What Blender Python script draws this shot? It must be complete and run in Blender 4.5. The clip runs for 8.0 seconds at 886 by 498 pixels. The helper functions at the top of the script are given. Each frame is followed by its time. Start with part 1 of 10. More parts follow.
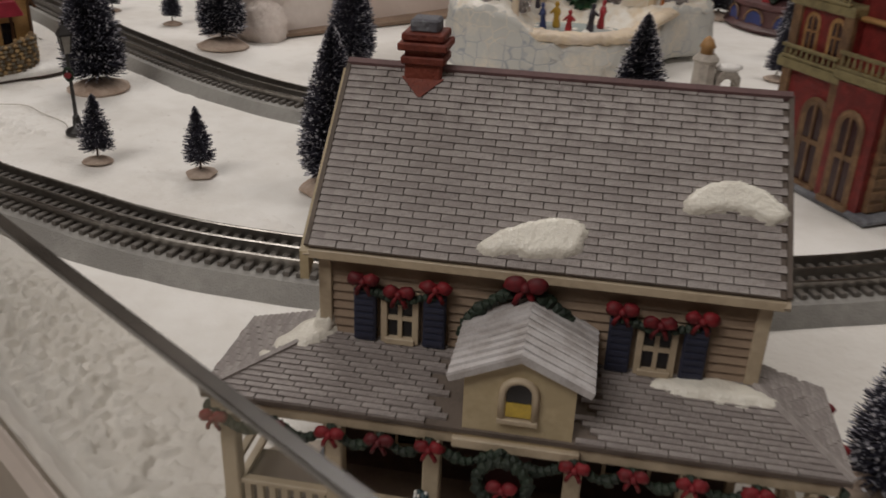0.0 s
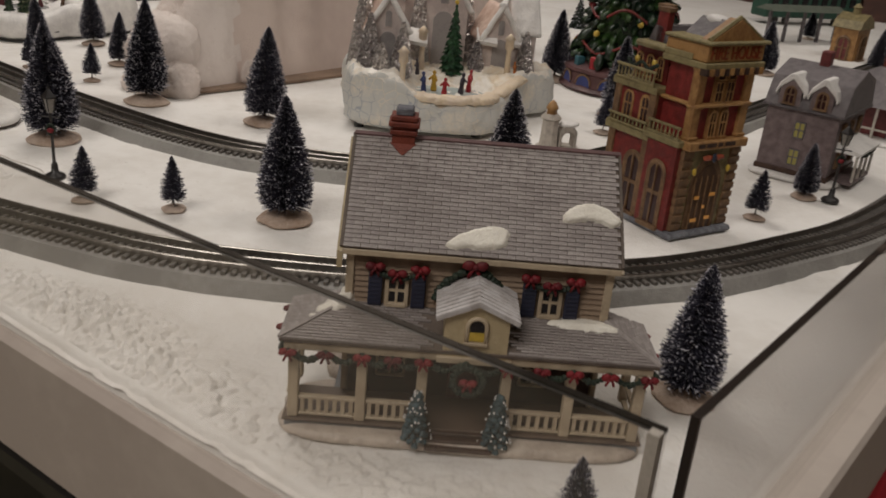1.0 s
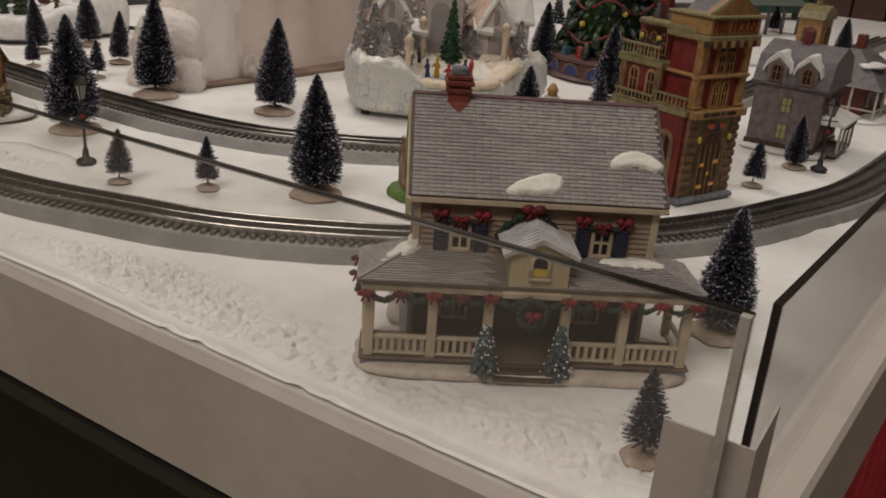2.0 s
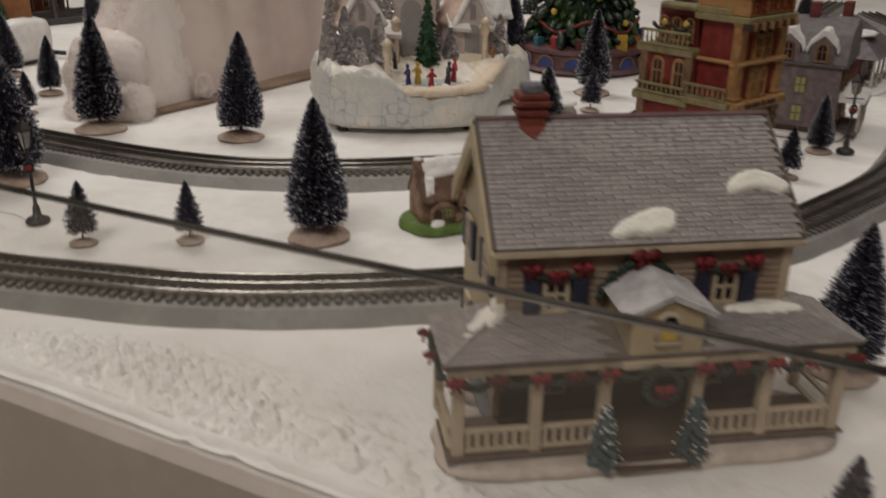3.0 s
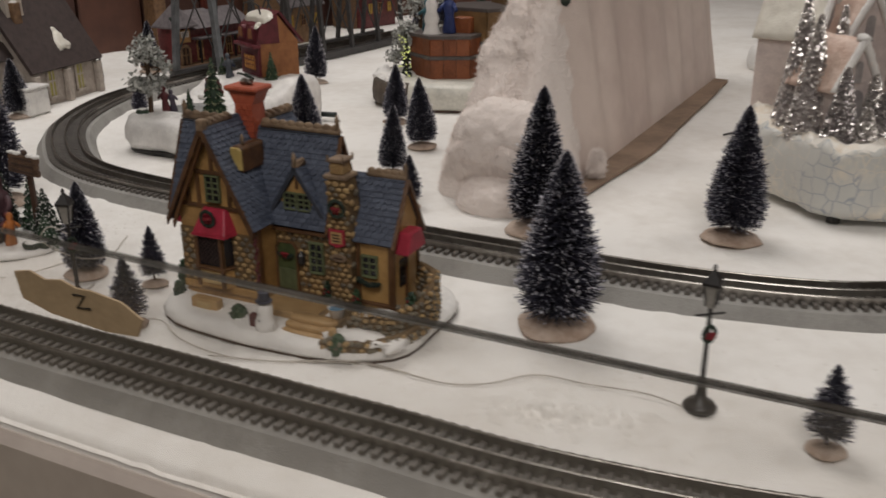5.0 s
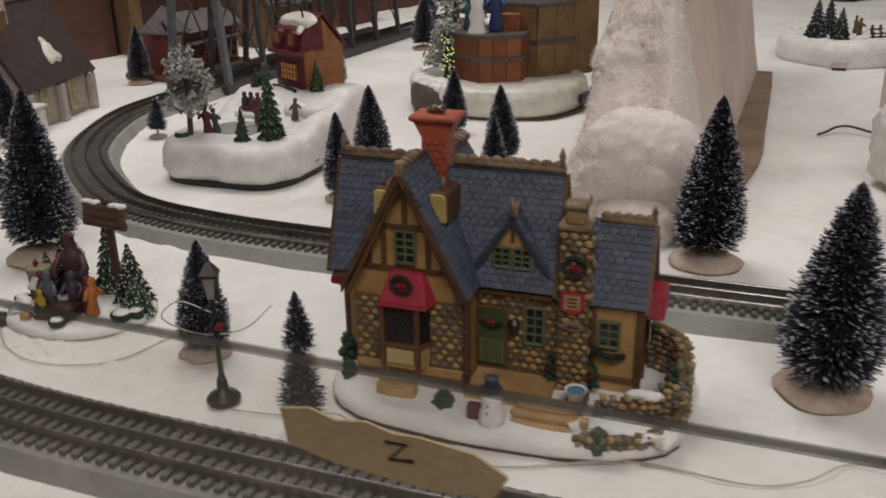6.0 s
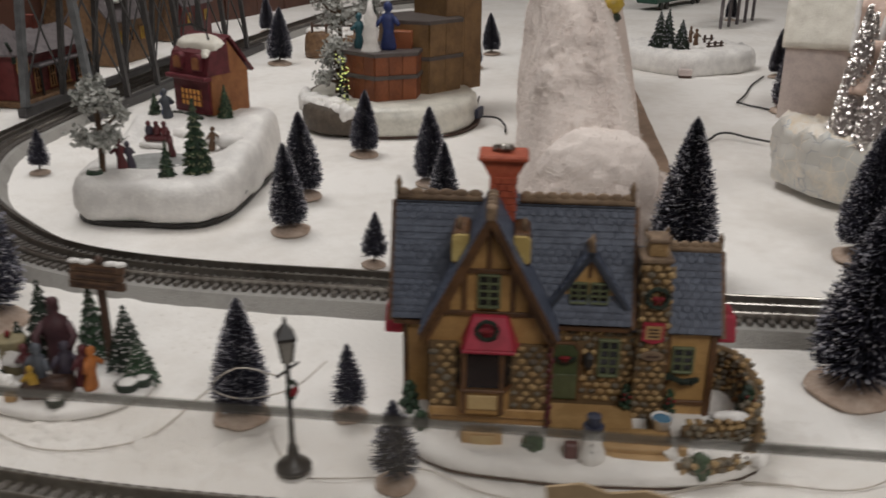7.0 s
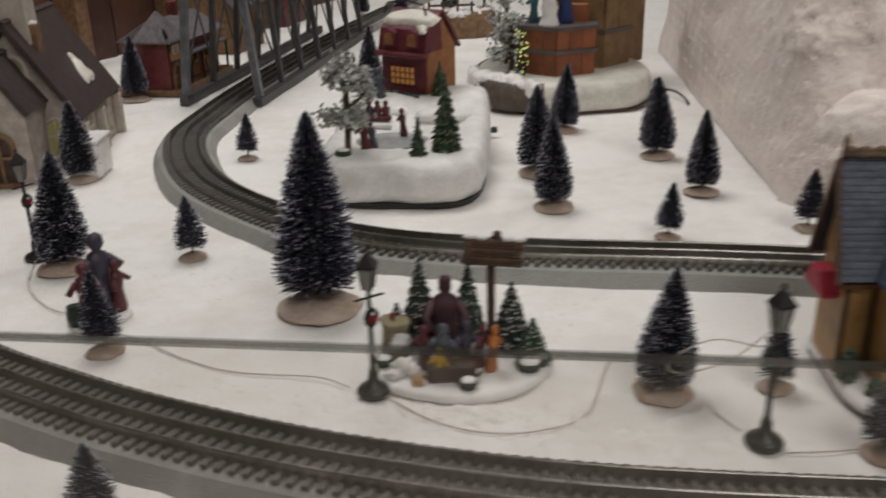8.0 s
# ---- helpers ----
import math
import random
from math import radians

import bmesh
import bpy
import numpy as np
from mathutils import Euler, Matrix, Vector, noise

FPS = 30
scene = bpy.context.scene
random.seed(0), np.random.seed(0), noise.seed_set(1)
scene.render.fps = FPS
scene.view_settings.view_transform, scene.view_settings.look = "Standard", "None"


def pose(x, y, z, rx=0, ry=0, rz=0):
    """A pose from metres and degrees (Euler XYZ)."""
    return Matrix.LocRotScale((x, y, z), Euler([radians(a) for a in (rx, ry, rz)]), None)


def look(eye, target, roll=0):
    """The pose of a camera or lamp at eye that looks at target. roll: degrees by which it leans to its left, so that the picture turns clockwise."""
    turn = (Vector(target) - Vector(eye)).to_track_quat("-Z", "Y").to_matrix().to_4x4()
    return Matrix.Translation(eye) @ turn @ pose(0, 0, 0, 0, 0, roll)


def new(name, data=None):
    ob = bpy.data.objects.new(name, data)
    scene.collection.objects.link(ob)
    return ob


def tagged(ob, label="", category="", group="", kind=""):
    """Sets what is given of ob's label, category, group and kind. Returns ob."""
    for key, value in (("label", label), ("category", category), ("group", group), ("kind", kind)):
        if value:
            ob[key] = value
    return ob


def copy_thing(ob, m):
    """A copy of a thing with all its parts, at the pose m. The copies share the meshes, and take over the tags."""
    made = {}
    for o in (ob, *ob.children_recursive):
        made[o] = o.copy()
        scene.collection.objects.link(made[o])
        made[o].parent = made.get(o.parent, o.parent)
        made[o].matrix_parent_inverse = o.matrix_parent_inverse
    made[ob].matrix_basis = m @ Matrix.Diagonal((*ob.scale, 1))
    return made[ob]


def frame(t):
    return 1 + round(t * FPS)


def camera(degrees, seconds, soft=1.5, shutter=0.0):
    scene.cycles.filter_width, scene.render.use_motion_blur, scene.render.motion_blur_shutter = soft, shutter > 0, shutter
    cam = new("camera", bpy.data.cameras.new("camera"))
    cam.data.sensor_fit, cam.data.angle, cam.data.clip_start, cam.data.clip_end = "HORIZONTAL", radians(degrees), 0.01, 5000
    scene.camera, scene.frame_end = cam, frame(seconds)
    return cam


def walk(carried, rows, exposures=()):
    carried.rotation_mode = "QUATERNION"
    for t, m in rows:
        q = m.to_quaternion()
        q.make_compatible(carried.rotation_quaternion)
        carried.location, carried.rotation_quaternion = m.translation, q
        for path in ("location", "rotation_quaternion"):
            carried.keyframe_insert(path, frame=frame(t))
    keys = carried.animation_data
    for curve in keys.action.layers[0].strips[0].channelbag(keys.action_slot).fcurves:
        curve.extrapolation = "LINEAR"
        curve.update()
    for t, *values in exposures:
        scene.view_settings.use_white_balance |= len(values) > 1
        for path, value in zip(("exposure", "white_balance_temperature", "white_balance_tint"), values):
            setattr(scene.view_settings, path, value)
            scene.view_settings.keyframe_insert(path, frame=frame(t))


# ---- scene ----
cam = camera(52.7, 8.0, soft=1.7, shutter=0.4)
PATH = [
    (0, (0.143, 0.018, 0.225), (-0.095, 1.804, -0.644), 2.1),
    (0.5, (0.117, -0.062, 0.255), (0.089, 1.749, -0.593), 4.3),
    (1, (0.091, -0.168, 0.283), (0.206, 1.676, -0.482), 5.3),
    (1.5, (0.059, -0.221, 0.284), (0.207, 1.632, -0.454), 5.0),
    (1.7, (0.047, -0.222, 0.275), (0.213, 1.632, -0.456), 4.8),
    (2.8, (-0.01, -0.126, 0.244), (0.314, 1.692, -0.524), 2.0),
    (3, (-0.029, -0.092, 0.25), (0.321, 1.73, -0.498), 0.9),
    (3.5, (-0.09, -0.005, 0.26), (0.266, 1.821, -0.476), 0.6),
    (4, (-0.205, 0.094, 0.255), (0.153, 1.924, -0.469), 1.8),
    (4.5, (-0.356, 0.177, 0.261), (0.003, 2.009, -0.456), -0.2),
    (5, (-0.447, 0.231, 0.258), (-0.053, 2.057, -0.457), -0.1),
    (5.2, (-0.476, 0.263, 0.254), (-0.058, 2.081, -0.467), -0.5),
    (6.3, (-0.621, 0.425, 0.255), (0.065, 2.152, -0.487), 0.0),
    (6.5, (-0.641, 0.438, 0.259), (0.152, 2.115, -0.487), 0.9),
    (7, (-0.713, 0.472, 0.27), (0.279, 2.048, -0.46), 0.4),
    (7.5, (-0.826, 0.514, 0.27), (0.183, 2.088, -0.439), -0.4),
    (8, (-0.897, 0.61, 0.254), (0.096, 2.173, -0.501), -1.4),
]
walk(cam, [(t, look(eye, target, roll)) for t, eye, target, roll in PATH],
     [(0.0, -0.1, 6350, 10), (1.5, -0.03, 6550, 10), (3.5, -0.06, 6350, 10), (5.0, 0.0, 6250, 9.5), (6.5, 0.06, 6150, 9), (8.0, 0.05, 6100, 8.0)])

# ---- world, lights, exposure ----
world = bpy.data.worlds.new("world")
scene.world = world
world.use_nodes = True
world.node_tree.nodes["Background"].inputs[0].default_value = (1.0, 0.92, 0.84, 1)
world.node_tree.nodes["Background"].inputs[1].default_value = 0.05


def ceiling_lamp(x, y, z, sx, sy, power, colour):
    data = bpy.data.lights.new("ceiling_lamp", "AREA")
    data.shape, data.size, data.size_y, data.energy, data.color = "RECTANGLE", sx, sy, power, colour
    ob = new("ceiling_lamp", data)
    ob.location = (x, y, z)
    return ob


ceiling_lamp(-0.45, 1.9, 1.92, 1.2, 0.7, 22.5, (1.0, 0.93, 0.86))
ceiling_lamp(1.35, 0.85, 1.92, 1.2, 0.7, 10, (1.0, 0.93, 0.86))
ceiling_lamp(-0.9, -0.9, 1.92, 1.6, 0.8, 32.5, (1.0, 0.93, 0.86))


# ---- materials ----
def mat(name, col, col2=None, rough=0.7, scale=80.0, bump=0.0, bscale=None, metal=0.0, spread=(0.35, 0.65), sheen=0.0):
    """A surface with two scales of mottling and a fine relief."""
    m = bpy.data.materials.new(name)
    m.use_nodes = True
    nt = m.node_tree
    b = nt.nodes["Principled BSDF"]
    b.inputs["Roughness"].default_value = rough
    b.inputs["Metallic"].default_value = metal
    if col2 is None:
        col2 = tuple(c * 0.72 for c in col)
    tc = nt.nodes.new("ShaderNodeTexCoord")
    n1 = nt.nodes.new("ShaderNodeTexNoise")
    n1.inputs["Scale"].default_value, n1.inputs["Detail"].default_value = scale, 6
    n2 = nt.nodes.new("ShaderNodeTexNoise")
    n2.inputs["Scale"].default_value, n2.inputs["Detail"].default_value = scale * 7, 3
    info = nt.nodes.new("ShaderNodeObjectInfo")
    add = nt.nodes.new("ShaderNodeMath")
    add.operation = "MULTIPLY_ADD"
    add.inputs[1].default_value = 0.45
    sub = nt.nodes.new("ShaderNodeMath")
    sub.operation = "MULTIPLY_ADD"
    sub.inputs[1].default_value = 0.22
    sub.inputs[2].default_value = -0.33
    ramp = nt.nodes.new("ShaderNodeValToRGB")
    ramp.color_ramp.elements[0].position, ramp.color_ramp.elements[1].position = spread
    ramp.color_ramp.elements[0].color, ramp.color_ramp.elements[1].color = (*col2, 1), (*col, 1)
    L = nt.links.new
    L(tc.outputs["Object"], n1.inputs["Vector"])
    L(tc.outputs["Object"], n2.inputs["Vector"])
    L(info.outputs["Random"], sub.inputs[0])
    L(n2.outputs["Fac"], add.inputs[0])
    tot = nt.nodes.new("ShaderNodeMath")
    tot.operation = "ADD"
    L(n1.outputs["Fac"], tot.inputs[0])
    L(sub.outputs[0], tot.inputs[1])
    L(tot.outputs[0], add.inputs[2])
    L(add.outputs[0], ramp.inputs["Fac"])
    L(ramp.outputs["Color"], b.inputs["Base Color"])
    if bump:
        bn = nt.nodes.new("ShaderNodeTexNoise")
        bn.inputs["Scale"].default_value, bn.inputs["Detail"].default_value = bscale or scale * 4, 5
        bp = nt.nodes.new("ShaderNodeBump")
        bp.inputs["Strength"].default_value = min(1.0, bump)
        bp.inputs["Distance"].default_value = 0.002
        L(tc.outputs["Object"], bn.inputs["Vector"])
        L(bn.outputs["Fac"], bp.inputs["Height"])
        L(bp.outputs["Normal"], b.inputs["Normal"])
    return m


def glow(name, col, strength):
    m = bpy.data.materials.new(name)
    m.use_nodes = True
    b = m.node_tree.nodes["Principled BSDF"]
    b.inputs["Base Color"].default_value = (*col, 1)
    b.inputs["Emission Color"].default_value = (*col, 1)
    b.inputs["Emission Strength"].default_value = strength
    return m


def glass(name, col, rough=0.0, ior=1.45):
    m = bpy.data.materials.new(name)
    m.use_nodes = True
    b = m.node_tree.nodes["Principled BSDF"]
    b.inputs["Base Color"].default_value = (*col, 1)
    b.inputs["Transmission Weight"].default_value = 1.0
    b.inputs["Roughness"].default_value = rough
    b.inputs["IOR"].default_value = ior
    return m


SNOW = mat("snow_blanket", (0.84, 0.82, 0.79), (0.74, 0.71, 0.67), 0.9, 9, 0.5, 260)
SNOWP = mat("snow_paint", (0.85, 0.83, 0.8), (0.7, 0.68, 0.66), 0.55, 60, 0.4, 300)
COTTON = mat("cotton_batting", (0.83, 0.755, 0.71), (0.75, 0.67, 0.625), 1.0, 14, 0.5, 160)
CLOTH = mat("pinkish_white_cloth", (0.72, 0.61, 0.55), (0.62, 0.51, 0.46), 0.95, 6, 0.5, 500)
BRISTLE = mat("dark_bristle", (0.058, 0.056, 0.082), (0.027, 0.027, 0.042), 0.6, 9)
FROST = mat("bristle_frost", (0.76, 0.74, 0.78), (0.36, 0.36, 0.43), 0.6, 9)
TRUNK = mat("tree_wire_trunk", (0.10, 0.06, 0.035), None, 0.7, 12)
DISC = mat("tan_tree_base", (0.60, 0.49, 0.41), (0.38, 0.275, 0.21), 0.95, 5, 0.8, 40, spread=(0.3, 0.75))
ROADBED = mat("grey_plastic_roadbed", (0.33, 0.32, 0.30), (0.25, 0.24, 0.225), 0.55, 30, 0.5, 900)
TIE = mat("dark_plastic_tie", (0.12, 0.107, 0.095), (0.07, 0.062, 0.056), 0.55, 60)
RAIL = mat("rail_metal", (0.42, 0.40, 0.37), (0.25, 0.23, 0.21), 0.32, 30, metal=1.0)
LEDGE = mat("cream_ledge", (0.52, 0.46, 0.41), (0.44, 0.38, 0.34), 0.5, 8, 0.2, 90)
BLACK = mat("black_trim", (0.02, 0.018, 0.016), None, 0.5, 30)
CARPET = mat("olive_carpet", (0.34, 0.31, 0.20), (0.24, 0.22, 0.14), 1.0, 20, 0.8, 300)
FLOORB = mat("beige_floor", (0.36, 0.30, 0.25), (0.30, 0.25, 0.21), 0.7, 3, 0.1, 60)
REDCLOTH = mat("red_cloth", (0.42, 0.01, 0.02), (0.30, 0.006, 0.014), 0.85, 25, 0.3, 400)
WALLP = mat("room_wall_paint", (0.45, 0.38, 0.33), (0.38, 0.32, 0.28), 0.9, 2, 0.1, 60)
CEIL = mat("ceiling_paint", (0.7, 0.68, 0.64), (0.62, 0.6, 0.56), 0.9, 2)
BOARD = mat("reddish_brown_board", (0.115, 0.05, 0.033), (0.06, 0.026, 0.019), 0.6, 5, 0.3, 60)
def clear_sheet(name):
    """Thin clear plastic with reflection haze painted in: light goes straight through, and it mirrors more at a slant.
    """
    m = bpy.data.materials.new(name)
    m.use_nodes = True
    nt = m.node_tree
    nt.nodes.remove(nt.nodes["Principled BSDF"])
    out = nt.nodes["Material Output"]
    tr = nt.nodes.new("ShaderNodeBsdfTransparent")
    tr.inputs["Color"].default_value = (0.995, 0.99, 0.985, 1)
    gl = nt.nodes.new("ShaderNodeBsdfGlossy")
    gl.inputs["Roughness"].default_value = 0.03
    lw = nt.nodes.new("ShaderNodeLayerWeight")
    pw = nt.nodes.new("ShaderNodeMath")
    pw.operation = "POWER"
    pw.inputs[1].default_value = 5.0
    fr = nt.nodes.new("ShaderNodeMath")
    fr.operation = "MULTIPLY_ADD"
    fr.inputs[1].default_value, fr.inputs[2].default_value = 0.8, 0.03
    mx = nt.nodes.new("ShaderNodeMixShader")
    tc = nt.nodes.new("ShaderNodeTexCoord")
    no = nt.nodes.new("ShaderNodeTexNoise")
    no.inputs["Scale"].default_value, no.inputs["Detail"].default_value = 6.0, 5
    dm = nt.nodes.new("ShaderNodeMath")
    dm.operation = "MULTIPLY_ADD"
    dm.inputs[1].default_value, dm.inputs[2].default_value = 0.06, 0.004
    # pale diffuse share standing in for hazy reflections on the sheet
    df = nt.nodes.new("ShaderNodeBsdfDiffuse")
    df.inputs["Color"].default_value = (0.62, 0.56, 0.52, 1)
    haze = nt.nodes.new("ShaderNodeMixShader")
    nt.links.new(tc.outputs["Object"], no.inputs["Vector"])
    nt.links.new(no.outputs["Fac"], dm.inputs[0])
    nt.links.new(dm.outputs[0], haze.inputs["Fac"])
    nt.links.new(tr.outputs[0], haze.inputs[1])
    nt.links.new(df.outputs[0], haze.inputs[2])
    nt.links.new(lw.outputs["Facing"], pw.inputs[0])
    nt.links.new(pw.outputs[0], fr.inputs[0])
    nt.links.new(fr.outputs[0], mx.inputs["Fac"])
    nt.links.new(haze.outputs[0], mx.inputs[1])
    nt.links.new(gl.outputs[0], mx.inputs[2])
    nt.links.new(mx.outputs[0], out.inputs["Surface"])
    return m


PANE = clear_sheet("clear_acrylic")
def clear_edge(name, col, col2, far):
    """The sawn and polished edge of the sheet: partly see-through, greyish, its reflections painted from dark to clear
    along x.
    """
    m = mat(name, col, col2, 0.2, 5)
    nt = m.node_tree
    b = nt.nodes["Principled BSDF"]
    b.inputs["Specular IOR Level"].default_value = 0.25
    tr = nt.nodes.new("ShaderNodeBsdfTransparent")
    tr.inputs["Color"].default_value = (0.94, 0.94, 0.93, 1)
    mx = nt.nodes.new("ShaderNodeMixShader")
    tc = [n for n in nt.nodes if n.type == "TEX_COORD"][0]
    sep = nt.nodes.new("ShaderNodeSeparateXYZ")
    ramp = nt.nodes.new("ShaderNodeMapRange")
    # changing reflections put in by place: near end solid, far end clearer
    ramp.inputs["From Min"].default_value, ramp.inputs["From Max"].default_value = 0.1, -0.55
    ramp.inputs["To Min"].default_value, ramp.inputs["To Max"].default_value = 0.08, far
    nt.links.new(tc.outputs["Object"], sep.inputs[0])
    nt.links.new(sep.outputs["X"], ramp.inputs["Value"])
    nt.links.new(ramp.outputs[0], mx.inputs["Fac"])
    nt.links.new(b.outputs[0], mx.inputs[1])
    nt.links.new(tr.outputs[0], mx.inputs[2])
    nt.links.new(mx.outputs[0], nt.nodes["Material Output"].inputs["Surface"])
    return m


# dark colour stands in for the dark room mirrored in the edge
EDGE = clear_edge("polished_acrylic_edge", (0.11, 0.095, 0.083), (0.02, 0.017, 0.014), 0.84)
# painted glint: pale colour for the light line seen under the edge
EDGEGLINT = clear_edge("painted_acrylic_glint", (0.46, 0.44, 0.42), (0.10, 0.093, 0.087), 0.6)
EDGEG = mat("frosted_acrylic_end", (0.50, 0.46, 0.41), (0.36, 0.33, 0.29), 0.35, 60)
EDGED = mat("dark_acrylic_edge", (0.13, 0.10, 0.085), (0.022, 0.016, 0.014), 0.25, 14, spread=(0.5, 0.75))
LAMPBLACK = mat("lamp_black_enamel", (0.025, 0.022, 0.022), None, 0.4, 60)
LAMPGLASS = mat("lamp_frosted_panes", (0.30, 0.28, 0.25), (0.2, 0.19, 0.17), 0.3, 60)
REDBOW = mat("red_ribbon", (0.21, 0.008, 0.014), (0.09, 0.004, 0.008), 0.65, 80)
GREEN = mat("painted_foliage_green", (0.021, 0.036, 0.022), (0.009, 0.016, 0.010), 0.6, 150, 0.6, 500)
WIREM = mat("wire_plastic", (0.58, 0.53, 0.47), None, 0.5, 60)
WIREB = mat("black_cord", (0.02, 0.02, 0.02), None, 0.5, 60)


# ---- mesh helpers ----
def part(name, bm, material, parent, label="", smooth=False, bev=0.0, weld=False):
    """Links a bmesh as one mesh object under a thing or a part."""
    if bev:
        es = [e for e in bm.edges if len(e.link_faces) == 2 and e.calc_face_angle(0) > 0.5]
        bmesh.ops.bevel(bm, geom=es, offset=bev, segments=1, affect="EDGES", clamp_overlap=True)
    me = bpy.data.meshes.new(name)
    bm.to_mesh(me)
    bm.free()
    me.materials.append(material)
    if smooth:
        me.polygons.foreach_set("use_smooth", [True] * len(me.polygons))
    ob = new(name, me)
    if parent is not None:
        ob.parent = parent
    if label:
        ob["label"] = label
    return ob


def pydata(name, verts, faces, material, parent, label="", smooth=False):
    me = bpy.data.meshes.new(name)
    me.from_pydata(verts, [], faces)
    me.update()
    me.materials.append(material)
    if smooth:
        me.polygons.foreach_set("use_smooth", [True] * len(me.polygons))
    ob = new(name, me)
    if parent is not None:
        ob.parent = parent
    if label:
        ob["label"] = label
    return ob


def thing(name, m, label, category, group="", kind=""):
    ob = new(name)
    ob.empty_display_size = 0.01
    ob.matrix_basis = m
    return tagged(ob, label, category, group, kind)


def B():
    return bmesh.new()


def box(bm, x0, x1, y0, y1, z0, z1, m=None):
    m4 = Matrix.Translation(((x0 + x1) / 2, (y0 + y1) / 2, (z0 + z1) / 2)) @ Matrix.Diagonal((x1 - x0, y1 - y0, z1 - z0, 1))
    bmesh.ops.create_cube(bm, size=1, matrix=(m @ m4) if m else m4)
    return bm


def cone(bm, r0, r1, z0, z1, seg=12, m=None):
    m4 = Matrix.Translation((0, 0, (z0 + z1) / 2))
    bmesh.ops.create_cone(bm, cap_ends=True, segments=seg, radius1=r0, radius2=max(r1, 1e-5), depth=z1 - z0, matrix=(m @ m4) if m else m4)
    return bm


def lathe(bm, prof, seg=20, sx=1.0, sy=1.0, m=None, wob=0.0, sd=0):
    """A closed body turned from (radius, height) pairs."""
    rows = []
    for r, z in prof:
        row = []
        for i in range(seg):
            a = 2 * math.pi * i / seg
            rr = r * (1 + wob * noise.noise((math.cos(a) * 1.7 + sd, math.sin(a) * 1.7, z * 30)))
            p = Vector((rr * sx * math.cos(a), rr * sy * math.sin(a), z))
            row.append(bm.verts.new(m @ p if m else p))
        rows.append(row)
    for a, b in zip(rows, rows[1:]):
        for i in range(seg):
            bm.faces.new((a[i], a[(i + 1) % seg], b[(i + 1) % seg], b[i]))
    bm.faces.new(rows[0][::-1])
    bm.faces.new(rows[-1])
    return bm


def prism(bm, poly, y0, y1, m=None):
    """A polygon given in x and z, drawn out from y0 to y1."""
    def put(p):
        return bm.verts.new(m @ Vector(p) if m else p)
    a = [put((x, y0, z)) for x, z in poly]
    b = [put((x, y1, z)) for x, z in poly]
    n = len(poly)
    bm.faces.new(a)
    bm.faces.new(b[::-1])
    for i in range(n):
        bm.faces.new((a[i], b[i], b[(i + 1) % n], a[(i + 1) % n]))
    bmesh.ops.recalc_face_normals(bm, faces=bm.faces[:])
    return bm


def slab(bm, poly, z0, z1, m=None):
    """A polygon given in x and y, drawn up from z0 to z1."""
    def put(p):
        return bm.verts.new(m @ Vector(p) if m else p)
    a = [put((x, y, z0)) for x, y in poly]
    b = [put((x, y, z1)) for x, y in poly]
    n = len(poly)
    bm.faces.new(a[::-1])
    bm.faces.new(b)
    for i in range(n):
        bm.faces.new((a[i], a[(i + 1) % n], b[(i + 1) % n], b[i]))
    bmesh.ops.recalc_face_normals(bm, faces=bm.faces[:])
    return bm


def sheet(bm, quad, t):
    """A plate of thickness t on four corners, thickened against its normal."""
    q = [Vector(p) for p in quad]
    n = (q[1] - q[0]).cross(q[3] - q[0]).normalized()
    a = [bm.verts.new(p) for p in q]
    b = [bm.verts.new(p - n * t) for p in q]
    bm.faces.new(a)
    bm.faces.new(b[::-1])
    for i in range(len(q)):
        j = (i + 1) % len(q)
        bm.faces.new((a[j], a[i], b[i], b[j]))
    return bm


def tube(bm, pts, r, seg=6):
    pts = [Vector(p) for p in pts]
    rows = []
    for i, p in enumerate(pts):
        d = (pts[min(i + 1, len(pts) - 1)] - pts[max(i - 1, 0)]).normalized()
        u = d.orthogonal().normalized() if i == 0 else (u - d * u.dot(d)).normalized()
        v = d.cross(u)
        rows.append([bm.verts.new(p + (u * math.cos(2 * math.pi * k / seg) + v * math.sin(2 * math.pi * k / seg)) * r) for k in range(seg)])
    for a, b in zip(rows, rows[1:]):
        for k in range(seg):
            bm.faces.new((a[k], a[(k + 1) % seg], b[(k + 1) % seg], b[k]))
    bm.faces.new(rows[0][::-1])
    bm.faces.new(rows[-1])
    return bm


def blob(bm, c, r, sub=2, wob=0.25, freq=1.5, sd=0.0):
    """A lumpy ball at c with radii r."""
    made = bmesh.ops.create_icosphere(bm, subdivisions=sub, radius=1)
    for v in made["verts"]:
        k = 1 + wob * noise.noise(v.co * freq + Vector((sd, sd * 1.7, 3.1)))
        v.co = Vector((c[0] + v.co.x * r[0] * k, c[1] + v.co.y * r[1] * k, c[2] + v.co.z * r[2] * k))
    return bm


